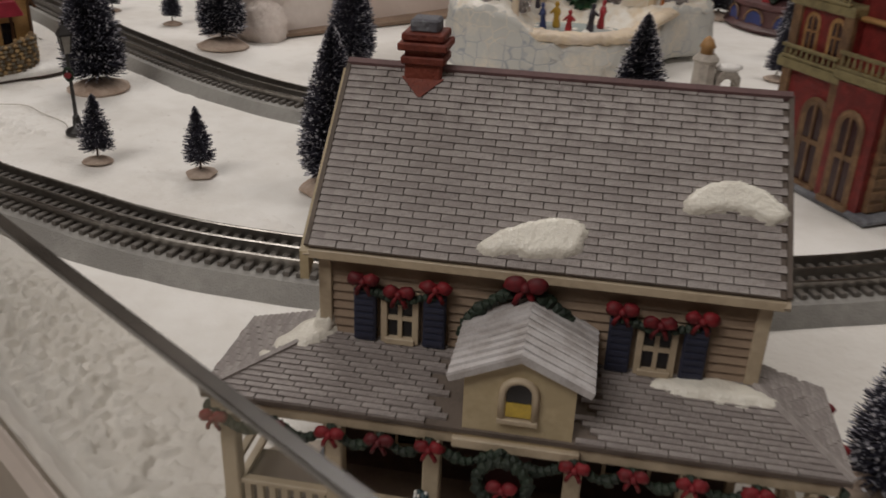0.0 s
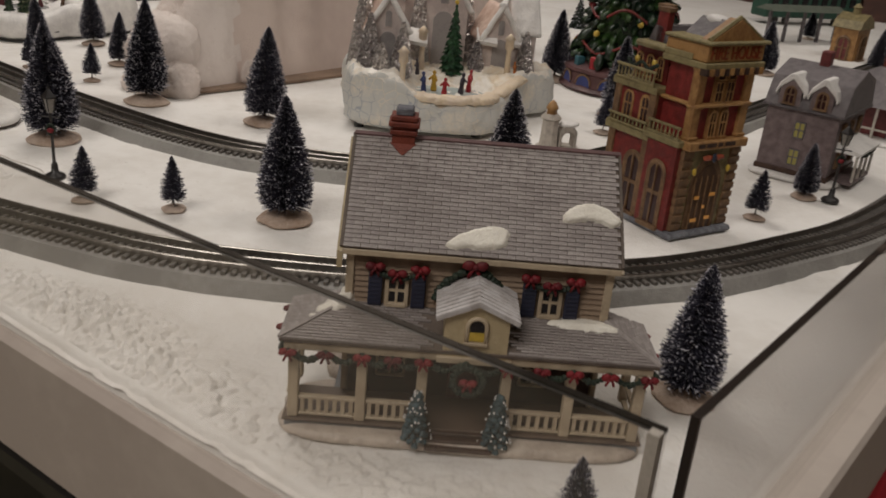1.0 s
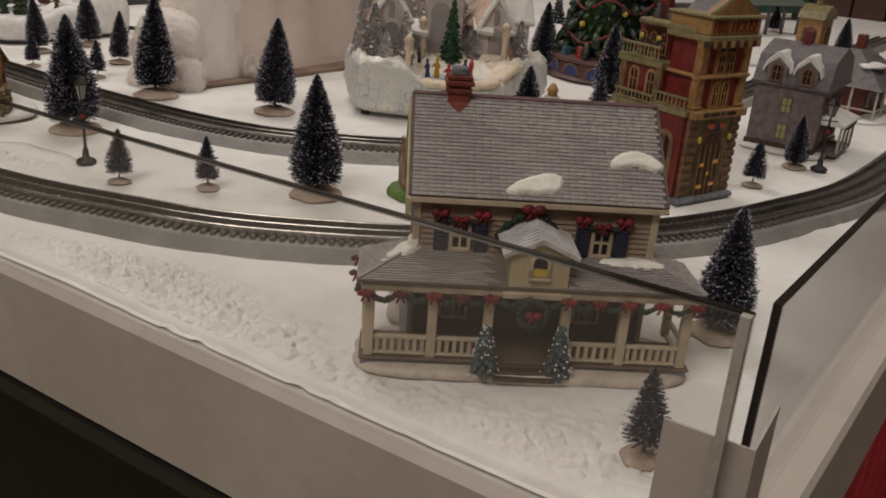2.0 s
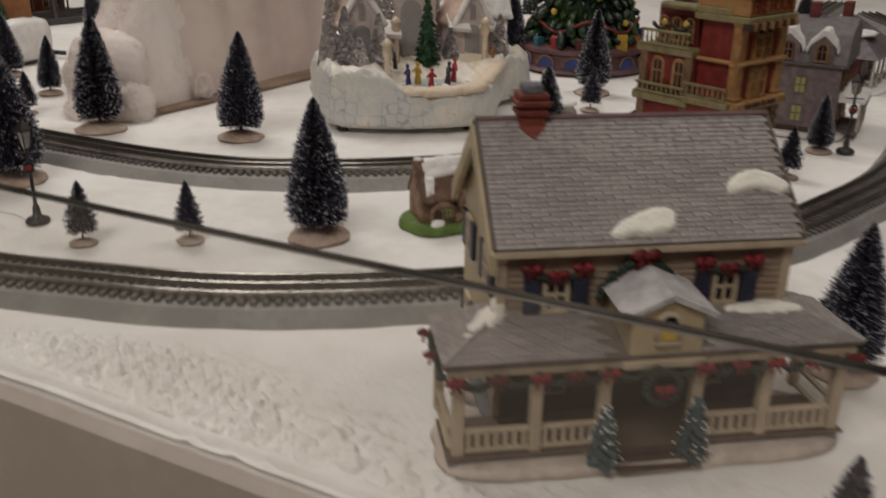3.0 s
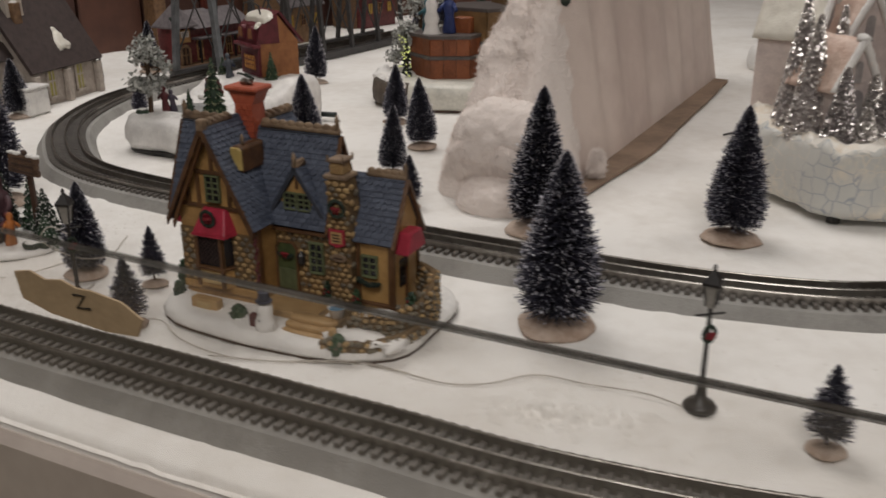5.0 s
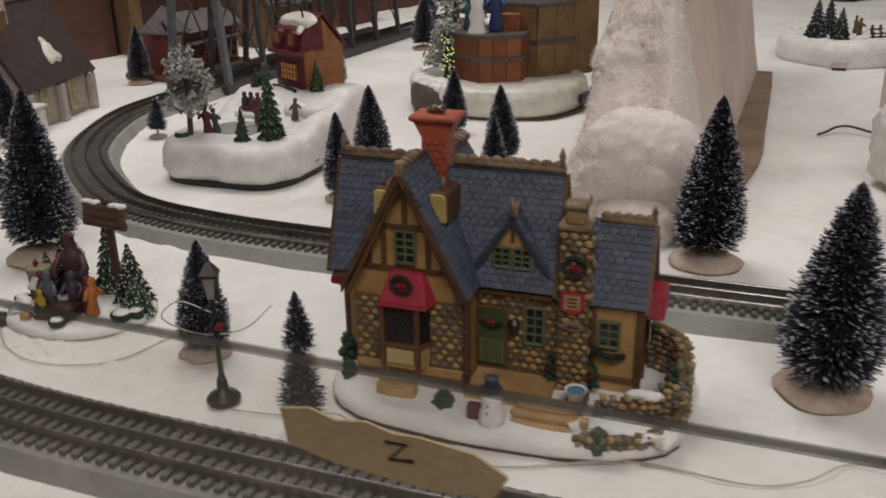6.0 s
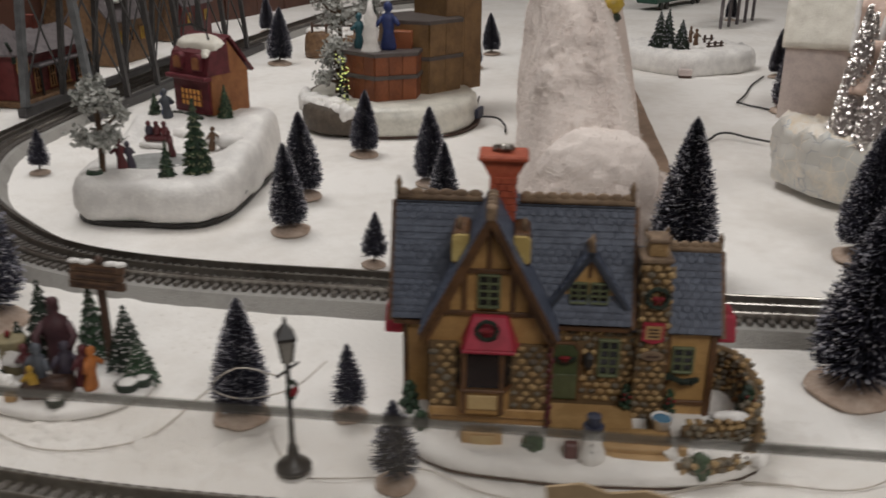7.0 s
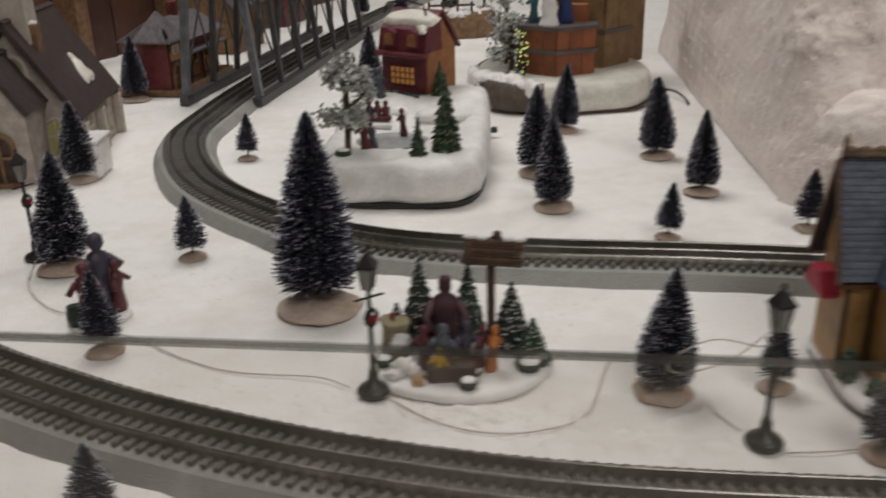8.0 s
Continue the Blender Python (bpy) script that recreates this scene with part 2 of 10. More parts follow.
def catmull(pts, step):
    """Even steps along a smooth line through the points."""
    P = [Vector(p) for p in pts]
    P = [P[0] * 2 - P[1]] + P + [P[-1] * 2 - P[-2]]
    fine = []
    for i in range(1, len(P) - 2):
        for k in range(40):
            t = k / 40
            fine.append(0.5 * (2 * P[i] + (P[i + 1] - P[i - 1]) * t + (2 * P[i - 1] - 5 * P[i] + 4 * P[i + 1] - P[i + 2]) * t * t + (3 * P[i] - P[i - 1] - 3 * P[i + 1] + P[i + 2]) * t ** 3))
    fine.append(P[-2])
    out, left = [fine[0]], step
    for a, b in zip(fine, fine[1:]):
        d = (b - a).length
        while d >= left and d > 0:
            a = a + (b - a) * (left / d)
            d = (b - a).length
            out.append(a)
            left = step
        left -= d
    return out


def sweep(bm, line, prof):
    """A profile of (offset, height) drawn along a line in the ground plane."""
    rows = []
    for i, p in enumerate(line):
        d = (line[min(i + 1, len(line) - 1)] - line[max(i - 1, 0)]).normalized()
        n = Vector((-d.y, d.x, 0))
        rows.append([bm.verts.new((p.x + n.x * o, p.y + n.y * o, z)) for o, z in prof])
    k = len(prof)
    for a, b in zip(rows, rows[1:]):
        for j in range(k):
            bm.faces.new((a[j], a[(j + 1) % k], b[(j + 1) % k], b[j]))
    bm.faces.new(rows[0])
    bm.faces.new(rows[-1][::-1])
    bmesh.ops.recalc_face_normals(bm, faces=bm.faces[:])
    return bm


# ---- the room and the table ----
CX, CY = 0.187, 0.083
AX = Vector((0.789, -0.615, 0)).normalized()
BX = Vector((0.655, 0.756, 0)).normalized()


def tb(s, r, z=0.0):
    """A place on the table: s metres leftwards from the near corner, r metres inwards."""
    p = Vector((CX, CY, 0)) - AX * s + BX * r
    return (p.x, p.y, z)


def structure(name, bm, material, label, category, smooth=False, bev=0.0):
    ob = part(name, bm, material, None, "", smooth, bev)
    return tagged(ob, label, category, "", "structure")


def snow_height(x, y):
    n = noise.noise((x * 9, y * 9, 0.3)) * 0.0016 + noise.noise((x * 31, y * 31, 1.3)) * 0.0007
    q = noise.noise((x * 75, y * 75, 4.0))
    w = max(0.0, noise.noise((x * 5.5 + 3.0, y * 5.5, 7.7)) + 0.12)
    return n - 0.0012 + max(0.0, q) * w * 0.006


BACK = [(-1.6, 1.4), (0.75, 3.115), (1.931, 2.096)]


def inside(x, y):
    """Whether a place lies in front of the two back boards."""
    return all((b[0] - a[0]) * (y - a[1]) - (b[1] - a[1]) * (x - a[0]) < 0.03 for a, b in zip(BACK, BACK[1:]))


def build_table():
    bm = B()
    ns, nr = 330, 300
    grid = []
    for i in range(ns + 1):
        s = 0.0 + 2.28 * (i / ns)
        row = []
        for j in range(nr + 1):
            r = 0.005 + 3.2 * (j / nr) ** 1.5
            x, y, _ = tb(s, r)
            z = snow_height(x, y)
            e = min(r - 0.005, s)
            if e < 0.008:
                z = z * (e / 0.008) - 0.011 * ((0.008 - e) / 0.008) ** 2
            row.append(bm.verts.new((x, y, z)))
        grid.append(row)
    for i in range(ns):
        for j in range(nr):
            c = (grid[i][j].co + grid[i + 1][j + 1].co) / 2
            if inside(c.x, c.y):
                bm.faces.new((grid[i][j], grid[i][j + 1], grid[i + 1][j + 1], grid[i + 1][j]))
    bmesh.ops.delete(bm, geom=[v for v in bm.verts if not v.link_faces], context="VERTS")
    bmesh.ops.recalc_face_normals(bm, faces=bm.faces[:])
    for f in bm.faces:
        if f.normal.z < 0:
            f.normal_flip()
    structure("ground", bm, SNOW, "white artificial snow blanket, flaky in front, over a display table", "snow", True)
    bm = slab(B(), [tb(0.0, 0.012)[:2], tb(2.24, 0.012)[:2], BACK[1], BACK[2]], -0.06, -0.012)
    structure("table_top", bm, LEDGE, "wooden top of the display table under the snow", "table")
    bm = slab(B(), [tb(2.3, -0.004)[:2], tb(-0.022, -0.004)[:2], tb(-0.022, 0.008)[:2], tb(2.3, 0.008)[:2]], -0.103, -0.0075)
    structure("table_fascia", bm, LEDGE, "beige painted front board of the display table", "table", bev=0.0055)
    bm = slab(B(), [tb(-0.022, 0.0085)[:2], tb(0.006, 0.0085)[:2], tb(0.006, 2.68)[:2], tb(-0.022, 2.68)[:2]], -0.1, -0.006)
    structure("table_fascia_side", bm, LEDGE, "beige painted side board of the display table", "table", bev=0.003)
    bm = slab(B(), [tb(2.3, -0.0045)[:2], tb(-0.022, -0.0045)[:2], tb(-0.022, 0.004)[:2], tb(2.3, 0.004)[:2]], -0.116, -0.1035)
    structure("trim", bm, BLACK, "narrow black strip under the table's front board", "trim")
    bracket = thing("corner_bracket", Matrix.Identity(4), "grey-beige metal corner bracket holding the two clear panels", "bracket")
    cr = Vector((0.2, 0.0825, 0))
    for nm, e, hi in (("front_leg", Vector((0.166, 0.0995, 0)), 0.062), ("side_leg", Vector((0.2185, 0.1045, 0)), 0.066)):
        part(nm, sheet(B(), [(cr.x, cr.y, -0.012), (e.x, e.y, -0.012), (e.x, e.y, hi), (cr.x, cr.y, 0.058)], 0.0012), LEDGE, bracket, bev=0.0003)
    bm = slab(B(), [tb(0.25, 0.3)[:2], tb(1.95, 0.2)[:2], (0.72, 2.9), tb(0.2, 2.5)[:2]], -0.75, -0.062)
    structure("table_side", bm, BLACK, "dark underframe of the display table", "table")
    line = [Vector(tb(-0.012 + 0.004 * math.sin(k * 0.9) + 0.002 * math.sin(k * 2.3), 0.01 + k * 0.02)) for k in range(134)]
    bm = sweep(B(), line, [(-0.0015, -0.745), (0.0015, -0.745), (0.0015, -0.1), (-0.0015, -0.1)])
    structure("table_skirt", bm, REDCLOTH, "plain red cloth skirt hanging from the display table", "table skirt", True)
    bm = box(B(), -4, 4.5, -3.5, 5.5, -0.8, -0.75)
    structure("floor", bm, FLOORB, "plain beige floor around the table", "floor")
    bm = slab(B(), [tb(0.15, -2.4)[:2], tb(3.0, -2.4)[:2], tb(3.0, 0.2)[:2], tb(0.15, 0.2)[:2]], -0.75, -0.744)
    structure("carpet", bm, CARPET, "olive green carpet in front of the table", "carpet")
    bm = box(B(), -4, 4.5, -3.5, 5.5, 1.95, 2.0)
    structure("ceiling", bm, CEIL, "plain off-white ceiling", "ceiling")
    for nm, a in (("wall_north", (-4, 4.5, 5.5, 5.6)), ("wall_south", (-4, 4.5, -3.6, -3.5)), ("wall_west", (-4.1, -4, -3.6, 5.6)), ("wall_east", (4.5, 4.6, -3.6, 5.6))):
        structure(nm, box(B(), *a, -0.8, 2.0), WALLP, "plain dim painted room wall", "wall")


def backboard(name, p0, p1, z0, z1, n):
    """A low wall of upright boards at the table's far edge."""
    p0, p1 = Vector((*p0, 0)), Vector((*p1, 0))
    d = (p1 - p0) / n
    ang = math.degrees(math.atan2(d.y, d.x))
    root = thing(name, pose(p0.x, p0.y, 0, 0, 0, ang), "reddish brown wooden board wall behind the snowy table", "wall", kind="structure")
    L = d.length
    bm = box(B(), -0.02, L * n, 0.03, 0.045, z0, z1)
    part("backing", bm, BOARD, root)
    me = None
    for i in range(n):
        if me is None:
            ob = part("panel", box(B(), 0.003, L - 0.003, 0.0, 0.028, z0, z1), BOARD, root, bev=0.003)
            me = ob.data
        else:
            ob = new("panel", me)
            ob.parent = root
        ob.location = (i * L, random.uniform(-0.003, 0.003), 0)


def acrylic(name, p0, p1, top, edge, label, t=0.0034):
    p0, p1 = Vector((*p0[:2], 0)), Vector((*p1[:2], 0))
    d = p1 - p0
    root = thing(name, pose(p0.x, p0.y, 0, 0, 0, math.degrees(math.atan2(d.y, d.x))), label, "glass panel")
    L = d.length
    ob = part("pane", box(B(), 0.0025, L, -t / 2, t / 2, -0.009, top - 0.001), PANE, root)
    ob.visible_shadow = False
    part("top_edge", box(B(), 0.0, L, -t / 2, t / 2, top - 0.001, top), edge, root, "polished edge of the clear panel")
    part("end_edge", box(B(), 0.0, 0.0022, -t / 2, t / 2, -0.009, top - 0.001), edge, root)


def front_acrylic():
    """The front guard panel: it leans outwards and bows gently."""
    top = catmull([(0.187, 0.083, 0), (-0.2, 0.368, 0), (-0.46, 0.572, 0), (-0.66, 0.735, 0), (-0.879, 0.914, 0), (-1.5, 1.423, 0)], 0.04)
    root = thing("acrylic_panel", Matrix.Identity(4), "clear acrylic guard panel leaning out at the table's front edge", "glass panel")
    L = 0.0
    rows = []
    for a, b in zip(top, top[1:] + [top[-1] * 2 - top[-2]]):
        dr = (b - a).normalized()
        out = Vector((-dr.y, dr.x, 0)) * -1
        foot = Vector(tb(L, 0.002, -0.009))
        rows.append((foot, Vector((a.x, a.y, 0.119)), out))
        L += (b - a).length
    def strip(name, f0, f1, t, material, label=""):
        bm = B()
        rr = []
        for foot, tip, out in rows:
            lo, hi = foot.lerp(tip, f0), foot.lerp(tip, f1)
            rr.append([bm.verts.new(q) for q in (lo - out * t / 2, lo + out * t / 2, hi + out * t / 2, hi - out * t / 2)])
        for a, b in zip(rr, rr[1:]):
            for k in range(4):
                bm.faces.new((a[k], b[k], b[(k + 1) % 4], a[(k + 1) % 4]))
        bm.faces.new(rr[0][::-1])
        bm.faces.new(rr[-1])
        bmesh.ops.recalc_face_normals(bm, faces=bm.faces[:])
        return part(name, bm, material, root, label)
    strip("pane", 0.0, 0.9865, 0.0042, PANE).visible_shadow = False
    bm = B()
    a, c = rows[0], rows[1]
    k = 0.0042 / (c[1] - a[1]).length
    sheet(bm, [a[0] - a[2] * 0.0012, a[0].lerp(c[0], k) - a[2] * 0.0012, a[1].lerp(c[1], k) - a[2] * 0.0012, a[1] - a[2] * 0.0012], 0.0048)
    part("end_edge", bm, EDGEG, root, "frosted grey end of the clear panel")
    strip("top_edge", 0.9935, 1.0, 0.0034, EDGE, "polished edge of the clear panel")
    # added strip that draws the edge's reflected light line as colour
    strip("lower_bevel", 0.987, 0.993, 0.0042, EDGEGLINT, "painted glint line below the polished edge")
    t = tagged(new("cardboard_tag"), "torn tan cardboard tag with a black handwritten mark", "tag")
    k = min(range(len(rows)), key=lambda q: (rows[q][1] - Vector((-0.535, 0.632, 0.119))).length)
    foot, tip, out = rows[k]
    ex = (rows[k + 1][1] - rows[k - 1][1]).normalized() * -1
    ez = (tip - foot).normalized()
    ey = ez.cross(ex)
    c = foot.lerp(tip, 0.785) - ey * 0.0034 + ex * 0.017
    t.matrix_basis = Matrix(((ex.x, ey.x, ez.x, c.x), (ex.y, ey.y, ez.y, c.y), (ex.z, ey.z, ez.z, c.z), (0, 0, 0, 1)))
    poly = [(-0.037, 0.008), (-0.036, -0.006), (-0.018, -0.0105), (0.0, -0.0115), (0.016, -0.0125), (0.036, -0.0105), (0.041, -0.001), (0.03, 0.0055), (0.012, 0.0075), (0.003, 0.007), (-0.006, 0.0095), (-0.017, 0.0075), (-0.026, 0.0105)]
    part("card", prism(B(), poly, -0.0005, 0.0005), mat("tan_cardboard", (0.42, 0.31, 0.19), (0.34, 0.25, 0.15), 0.8, 40, 0.2, 300), t)
    part("pen_mark", tube(B(), [(0.0005, -0.0008, 0.0036), (0.008, -0.0008, 0.0042), (0.0013, -0.0008, -0.003), (0.01, -0.0008, -0.002)], 0.0006, 5), BLACK, t)


# ---- railway ----
LINE_A = [(1.25, 1.7), (1.12, 1.35), (0.93, 1.06), (0.735, 0.825), (0.551, 0.628), (0.418, 0.533), (0.339, 0.489), (0.274, 0.464), (0.17, 0.438), (0.072, 0.430), (-0.031, 0.437), (-0.094, 0.451), (-0.144, 0.470), (-0.236, 0.508), (-0.329, 0.565), (-0.40, 0.622), (-0.50, 0.700), (-0.66, 0.828), (-0.75, 0.918), (-0.815, 1.004), (-0.856, 1.072), (-0.895, 1.15), (-0.94, 1.28), (-0.98, 1.5)]
LINE_B = [(1.3, 1.9), (0.9, 1.44), (0.589, 1.077), (0.419, 0.889), (0.330, 0.798), (0.246, 0.733), (0.16, 0.702), (0.068, 0.695), (-0.006, 0.703), (-0.08, 0.721), (-0.173, 0.774), (-0.31, 0.879), (-0.379, 0.940), (-0.446, 1.0), (-0.545, 1.084), (-0.612, 1.16), (-0.645, 1.24), (-0.664, 1.381), (-0.631, 1.53), (-0.561, 1.636), (-0.439, 1.784), (-0.179, 2.067), (0.088, 2.334), (0.35, 2.56), (0.7, 2.66)]


def railway(line, label, near):
    line = [(x, y, 0) for x, y in line]
    root = thing("train_track", Matrix.Identity(4), label, "train track", "toy train loops")
    pts = catmull(line, 0.0072)
    coarse = pts[::2]
    part("roadbed", sweep(B(), coarse, [(-0.033, -0.002), (-0.0255, 0.0088), (-0.0215, 0.0095), (0.0215, 0.0095), (0.0255, 0.0088), (0.033, -0.002)]), ROADBED, root, "grey plastic ballast roadbed")
    for o in (-0.014, 0.0, 0.014):
        w = 0.0009
        part("rail", sweep(B(), coarse, [(o - w, 0.0095), (o - w, 0.016), (o - w * 0.5, 0.0166), (o + w * 0.5, 0.0166), (o + w, 0.016), (o + w, 0.0095)]), RAIL, root, "worn metal rail")
    tie = bmesh.new()
    box(tie, -0.0018, 0.0018, -0.0215, 0.0215, 0.0090, 0.0122)
    bmesh.ops.bevel(tie, geom=[e for e in tie.edges if abs(e.verts[0].co.y - e.verts[1].co.y) > 0.01], offset=0.0005, segments=1, affect="EDGES")
    me = bpy.data.meshes.new("tie")
    tie.to_mesh(me)
    me.materials.append(TIE)
    vs = [v.co.copy() for v in tie.verts]
    fs = [[v.index for v in f.verts] for f in tie.faces]
    tie.free()
    V, F, count = [], [], 0
    for i, p in enumerate(pts):
        d = (pts[min(i + 1, len(pts) - 1)] - pts[max(i - 1, 0)]).normalized()
        m = pose(p.x, p.y, 0, 0, 0, math.degrees(math.atan2(d.y, d.x)))
        if near(p) and count < 300:
            ob = new("tie", me)
            ob.parent = root
            ob.matrix_basis = m
            count += 1
        else:
            k = len(V)
            V += [m @ v for v in vs]
            F += [[k + j for j in f] for f in fs]
    if V:
        tagged(pydata("ties", V, F, TIE, root), kind="stuff")
    return root


# ---- bottle-brush trees ----
def brush_tree(seed, n=2600, R=0.205, low=0.15, thick=1.0, layer=0.05):
    rnd = random.Random(seed)
    V, F, W, G = [], [], [], []
    for i in range(n):
        t = rnd.random() ** 1.25
        z = low + (0.99 - low) * t
        r = R * (1 - t) ** 0.8 * (1.08 - 0.3 * (1 - t) ** 7) * (1 + layer * math.sin(z * 62)) * rnd.uniform(0.78, 1.06) + 0.012
        a = rnd.uniform(0, 2 * math.pi)
        d = Vector((math.cos(a), math.sin(a), rnd.uniform(-0.12, 0.42)))
        s = Vector((0, 0, z - 0.03)) + d * r * 0.25
        e = Vector((0, 0, z - 0.03)) + d * r
        u = d.cross(Vector((rnd.uniform(-1, 1), rnd.uniform(-1, 1), rnd.uniform(-1, 1)))).normalized()
        w = rnd.uniform(0.0028, 0.0055) * thick
        k = len(V)
        V += [s - u * w, s + u * w, e + u * w * 0.55, e - u * w * 0.55]
        F.append((k, k + 1, k + 2, k + 3))
        if rnd.random() < 0.4:
            k = len(W)
            f = rnd.uniform(0.04, 0.13)
            ww = w * (rnd.uniform(1.3, 2.4) if rnd.random() < 0.22 else rnd.uniform(0.5, 0.95))
            s2 = e - d * r * f
            off = Vector((0, 0, 0.002)) + d * 0.004
            W += [s2 - u * ww + off, s2 + u * ww + off, e + u * ww * 0.8 + off, e - u * ww * 0.8 + off]
            G.append((k, k + 1, k + 2, k + 3))
    root = thing("bottle_brush_tree", pose(0, 0, -3), "dark green bottle-brush pine with frosted tips on a tan round base", "tree", "bottle-brush pines on the snow")
    bm = lathe(B(), [(R * 0.42, low), (R * 0.5, low + 0.06), (R * 0.3, 0.55), (R * 0.1, 0.85), (0.004, 0.975)], 12, wob=0.3, sd=seed)
    me = bpy.data.meshes.new("c")
    bm.to_mesh(me)
    bm.free()
    k = len(V)
    V += [v.co.copy() for v in me.vertices]
    F += [tuple(k + j for j in p.vertices) for p in me.polygons]
    bpy.data.meshes.remove(me)
    pydata("crown", V, F, BRISTLE, root, "dark blue-green bristles")
    pydata("frost", W, G, FROST, root, "white frosted bristle tips")
    part("trunk", cone(B(), 0.016, 0.011, 0.02, low + 0.07, 8), TRUNK, root)
    part("base", lathe(B(), [(0.2, 0.0), (0.212, 0.008), (0.2, 0.024), (0.15, 0.045), (0.08, 0.068), (0.02, 0.078)], 26, wob=0.12, sd=seed), DISC, root, "tan fibre covered round base", smooth=True)
    return root


TREES = [(-0.002, 0.56, 0.112), (-0.098, 0.565, 0.050), (-0.176, 0.571, 0.050), (-0.067, 0.863, 0.115), (-0.218, 0.918, 0.127), (-0.262, 0.738, 0.124),
         (-0.578, 0.9, 0.075), (-0.526, 0.868, 0.046), (-0.535, 0.8, 0.05), (-0.411, 1.057, 0.046), (-0.31, 1.115, 0.075), (-0.259, 1.218, 0.082)]
TREES += [(-0.268, 1.35, 0.077), (-0.684, 1.1, 0.133), (-0.723, 1.235, 0.051), (-0.591, 1.46, 0.049), (-0.437, 1.162, 0.082), (-0.388, 1.245, 0.087),
          (-0.312, 1.006, 0.051), (-0.345, 1.65, 0.09), (-0.122, 1.95, 0.1), (0.007, 2.33, 0.08), (0.149, 1.75, 0.078), (0.26, 1.855, 0.078)]
TREES += [(0.19, 0.606, 0.121), (0.385, 1.035, 0.113), (0.349, 0.94, 0.055), (0.512, 1.09, 0.052), (0.617, 1.2, 0.058), (0.75, 1.46, 0.1), (0.277, 0.305, 0.093),
          (0.184, 0.162, 0.055), (0.445, 0.652, 0.051), (0.528, 0.732, 0.063), (0.33, 1.25, 0.114), (1.05, 1.98, 0.07), (1.02, 1.58, 0.087)]
TREES += [(-0.607, 1.812, 0.087), (-0.745, 1.49, 0.08), (-0.807, 1.27, 0.091), (-0.814, 1.122, 0.055), (-0.858, 0.96, 0.045), (0.537, 1.43, 0.08)]


def plant_trees():
    kinds = [brush_tree(s, 6400, R) for s, R in ((1, 0.228), (2, 0.214), (3, 0.238))]
    kinds += [brush_tree(s, 1500, R, 0.22, 1.7, 0.16) for s, R in ((7, 0.245), (8, 0.225), (9, 0.255))]
    rnd = random.Random(5)
    first = set()
    for i, (x, y, h) in enumerate(TREES):
        k = i % 3 + (3 if h < 0.06 else 0)
        m = pose(x, y - 0.003, 0.0, rnd.uniform(-2.5, 2.5), rnd.uniform(-2.5, 2.5), rnd.uniform(0, 360)) @ Matrix.Diagonal((h, h, h, 1))
        if k not in first:
            first.add(k)
            kinds[k].matrix_basis = m
            base = kinds[k]
        else:
            base = copy_thing(kinds[k], pose(0, 0, 0))
            base.matrix_basis = m
        if h > 0.1:
            base["label"] = "tall dark bottle-brush pine with frosted tips on a tan base"
        elif h < 0.06:
            base["label"] = "tiny dark bottle-brush pine with frosted tips on a tan base"


# ---- street lamps ----
def street_lamp(m):
    root = thing("street_lamp", m, "black miniature street lamp with a red wreath and lantern head", "street lamp", "street lamps along the track")
    part("base", lathe(B(), [(0.009, 0), (0.0094, 0.002), (0.0078, 0.004), (0.0033, 0.006), (0.0027, 0.013), (0.0018, 0.015)], 16), LAMPBLACK, root, smooth=True)
    part("pole", cone(B(), 0.0016, 0.0012, 0.01, 0.062, 8), LAMPBLACK, root)
    part("crossbar", tube(B(), [(-0.0085, 0, 0.057), (0.0085, 0, 0.057)], 0.0007), LAMPBLACK, root)
    bm = B()
    for i in range(14):
        a = 2 * math.pi * i / 14
        blob(bm, (0.0033 * math.cos(a), -0.0016, 0.046 + 0.0045 * math.sin(a)), (0.0014, 0.0012, 0.0014), 1, 0.3, 2, i)
    part("wreath", bm, GREEN, root)
    part("bow", blob(B(), (0, -0.0032, 0.0455), (0.003, 0.0013, 0.0024), 2, 0.4, 2), REDBOW, root, "red bow", smooth=True)
    part("lantern", lathe(B(), [(0.0022, 0.061), (0.0032, 0.0625), (0.0052, 0.074), (0.0052, 0.0745)], 4), LAMPGLASS, root, "pale lantern panes")
    bm = B()
    for i in range(4):
        a = math.pi / 2 * i
        tube(bm, [(0.0033 * math.cos(a), 0.0033 * math.sin(a), 0.062), (0.0055 * math.cos(a), 0.0055 * math.sin(a), 0.0745)], 0.0006, 5)
    part("lantern_frame", bm, LAMPBLACK, root)
    part("cap", lathe(B(), [(0.0068, 0.0742), (0.0066, 0.0755), (0.002, 0.081), (0.001, 0.082), (0.0013, 0.0835), (0.0004, 0.0855)], 4), LAMPBLACK, root)
    return root


def street_lamps():
    a = street_lamp(pose(-0.219, 0.62, 0.0, 0, 0, 0))
    for x, y, r in ((-0.573, 0.835, 30), (-0.705, 0.985, 0), (-0.82, 1.3, 20), (0.553, 0.72, -20)):
        copy_thing(a, pose(x, y, 0, 0, 0, r))


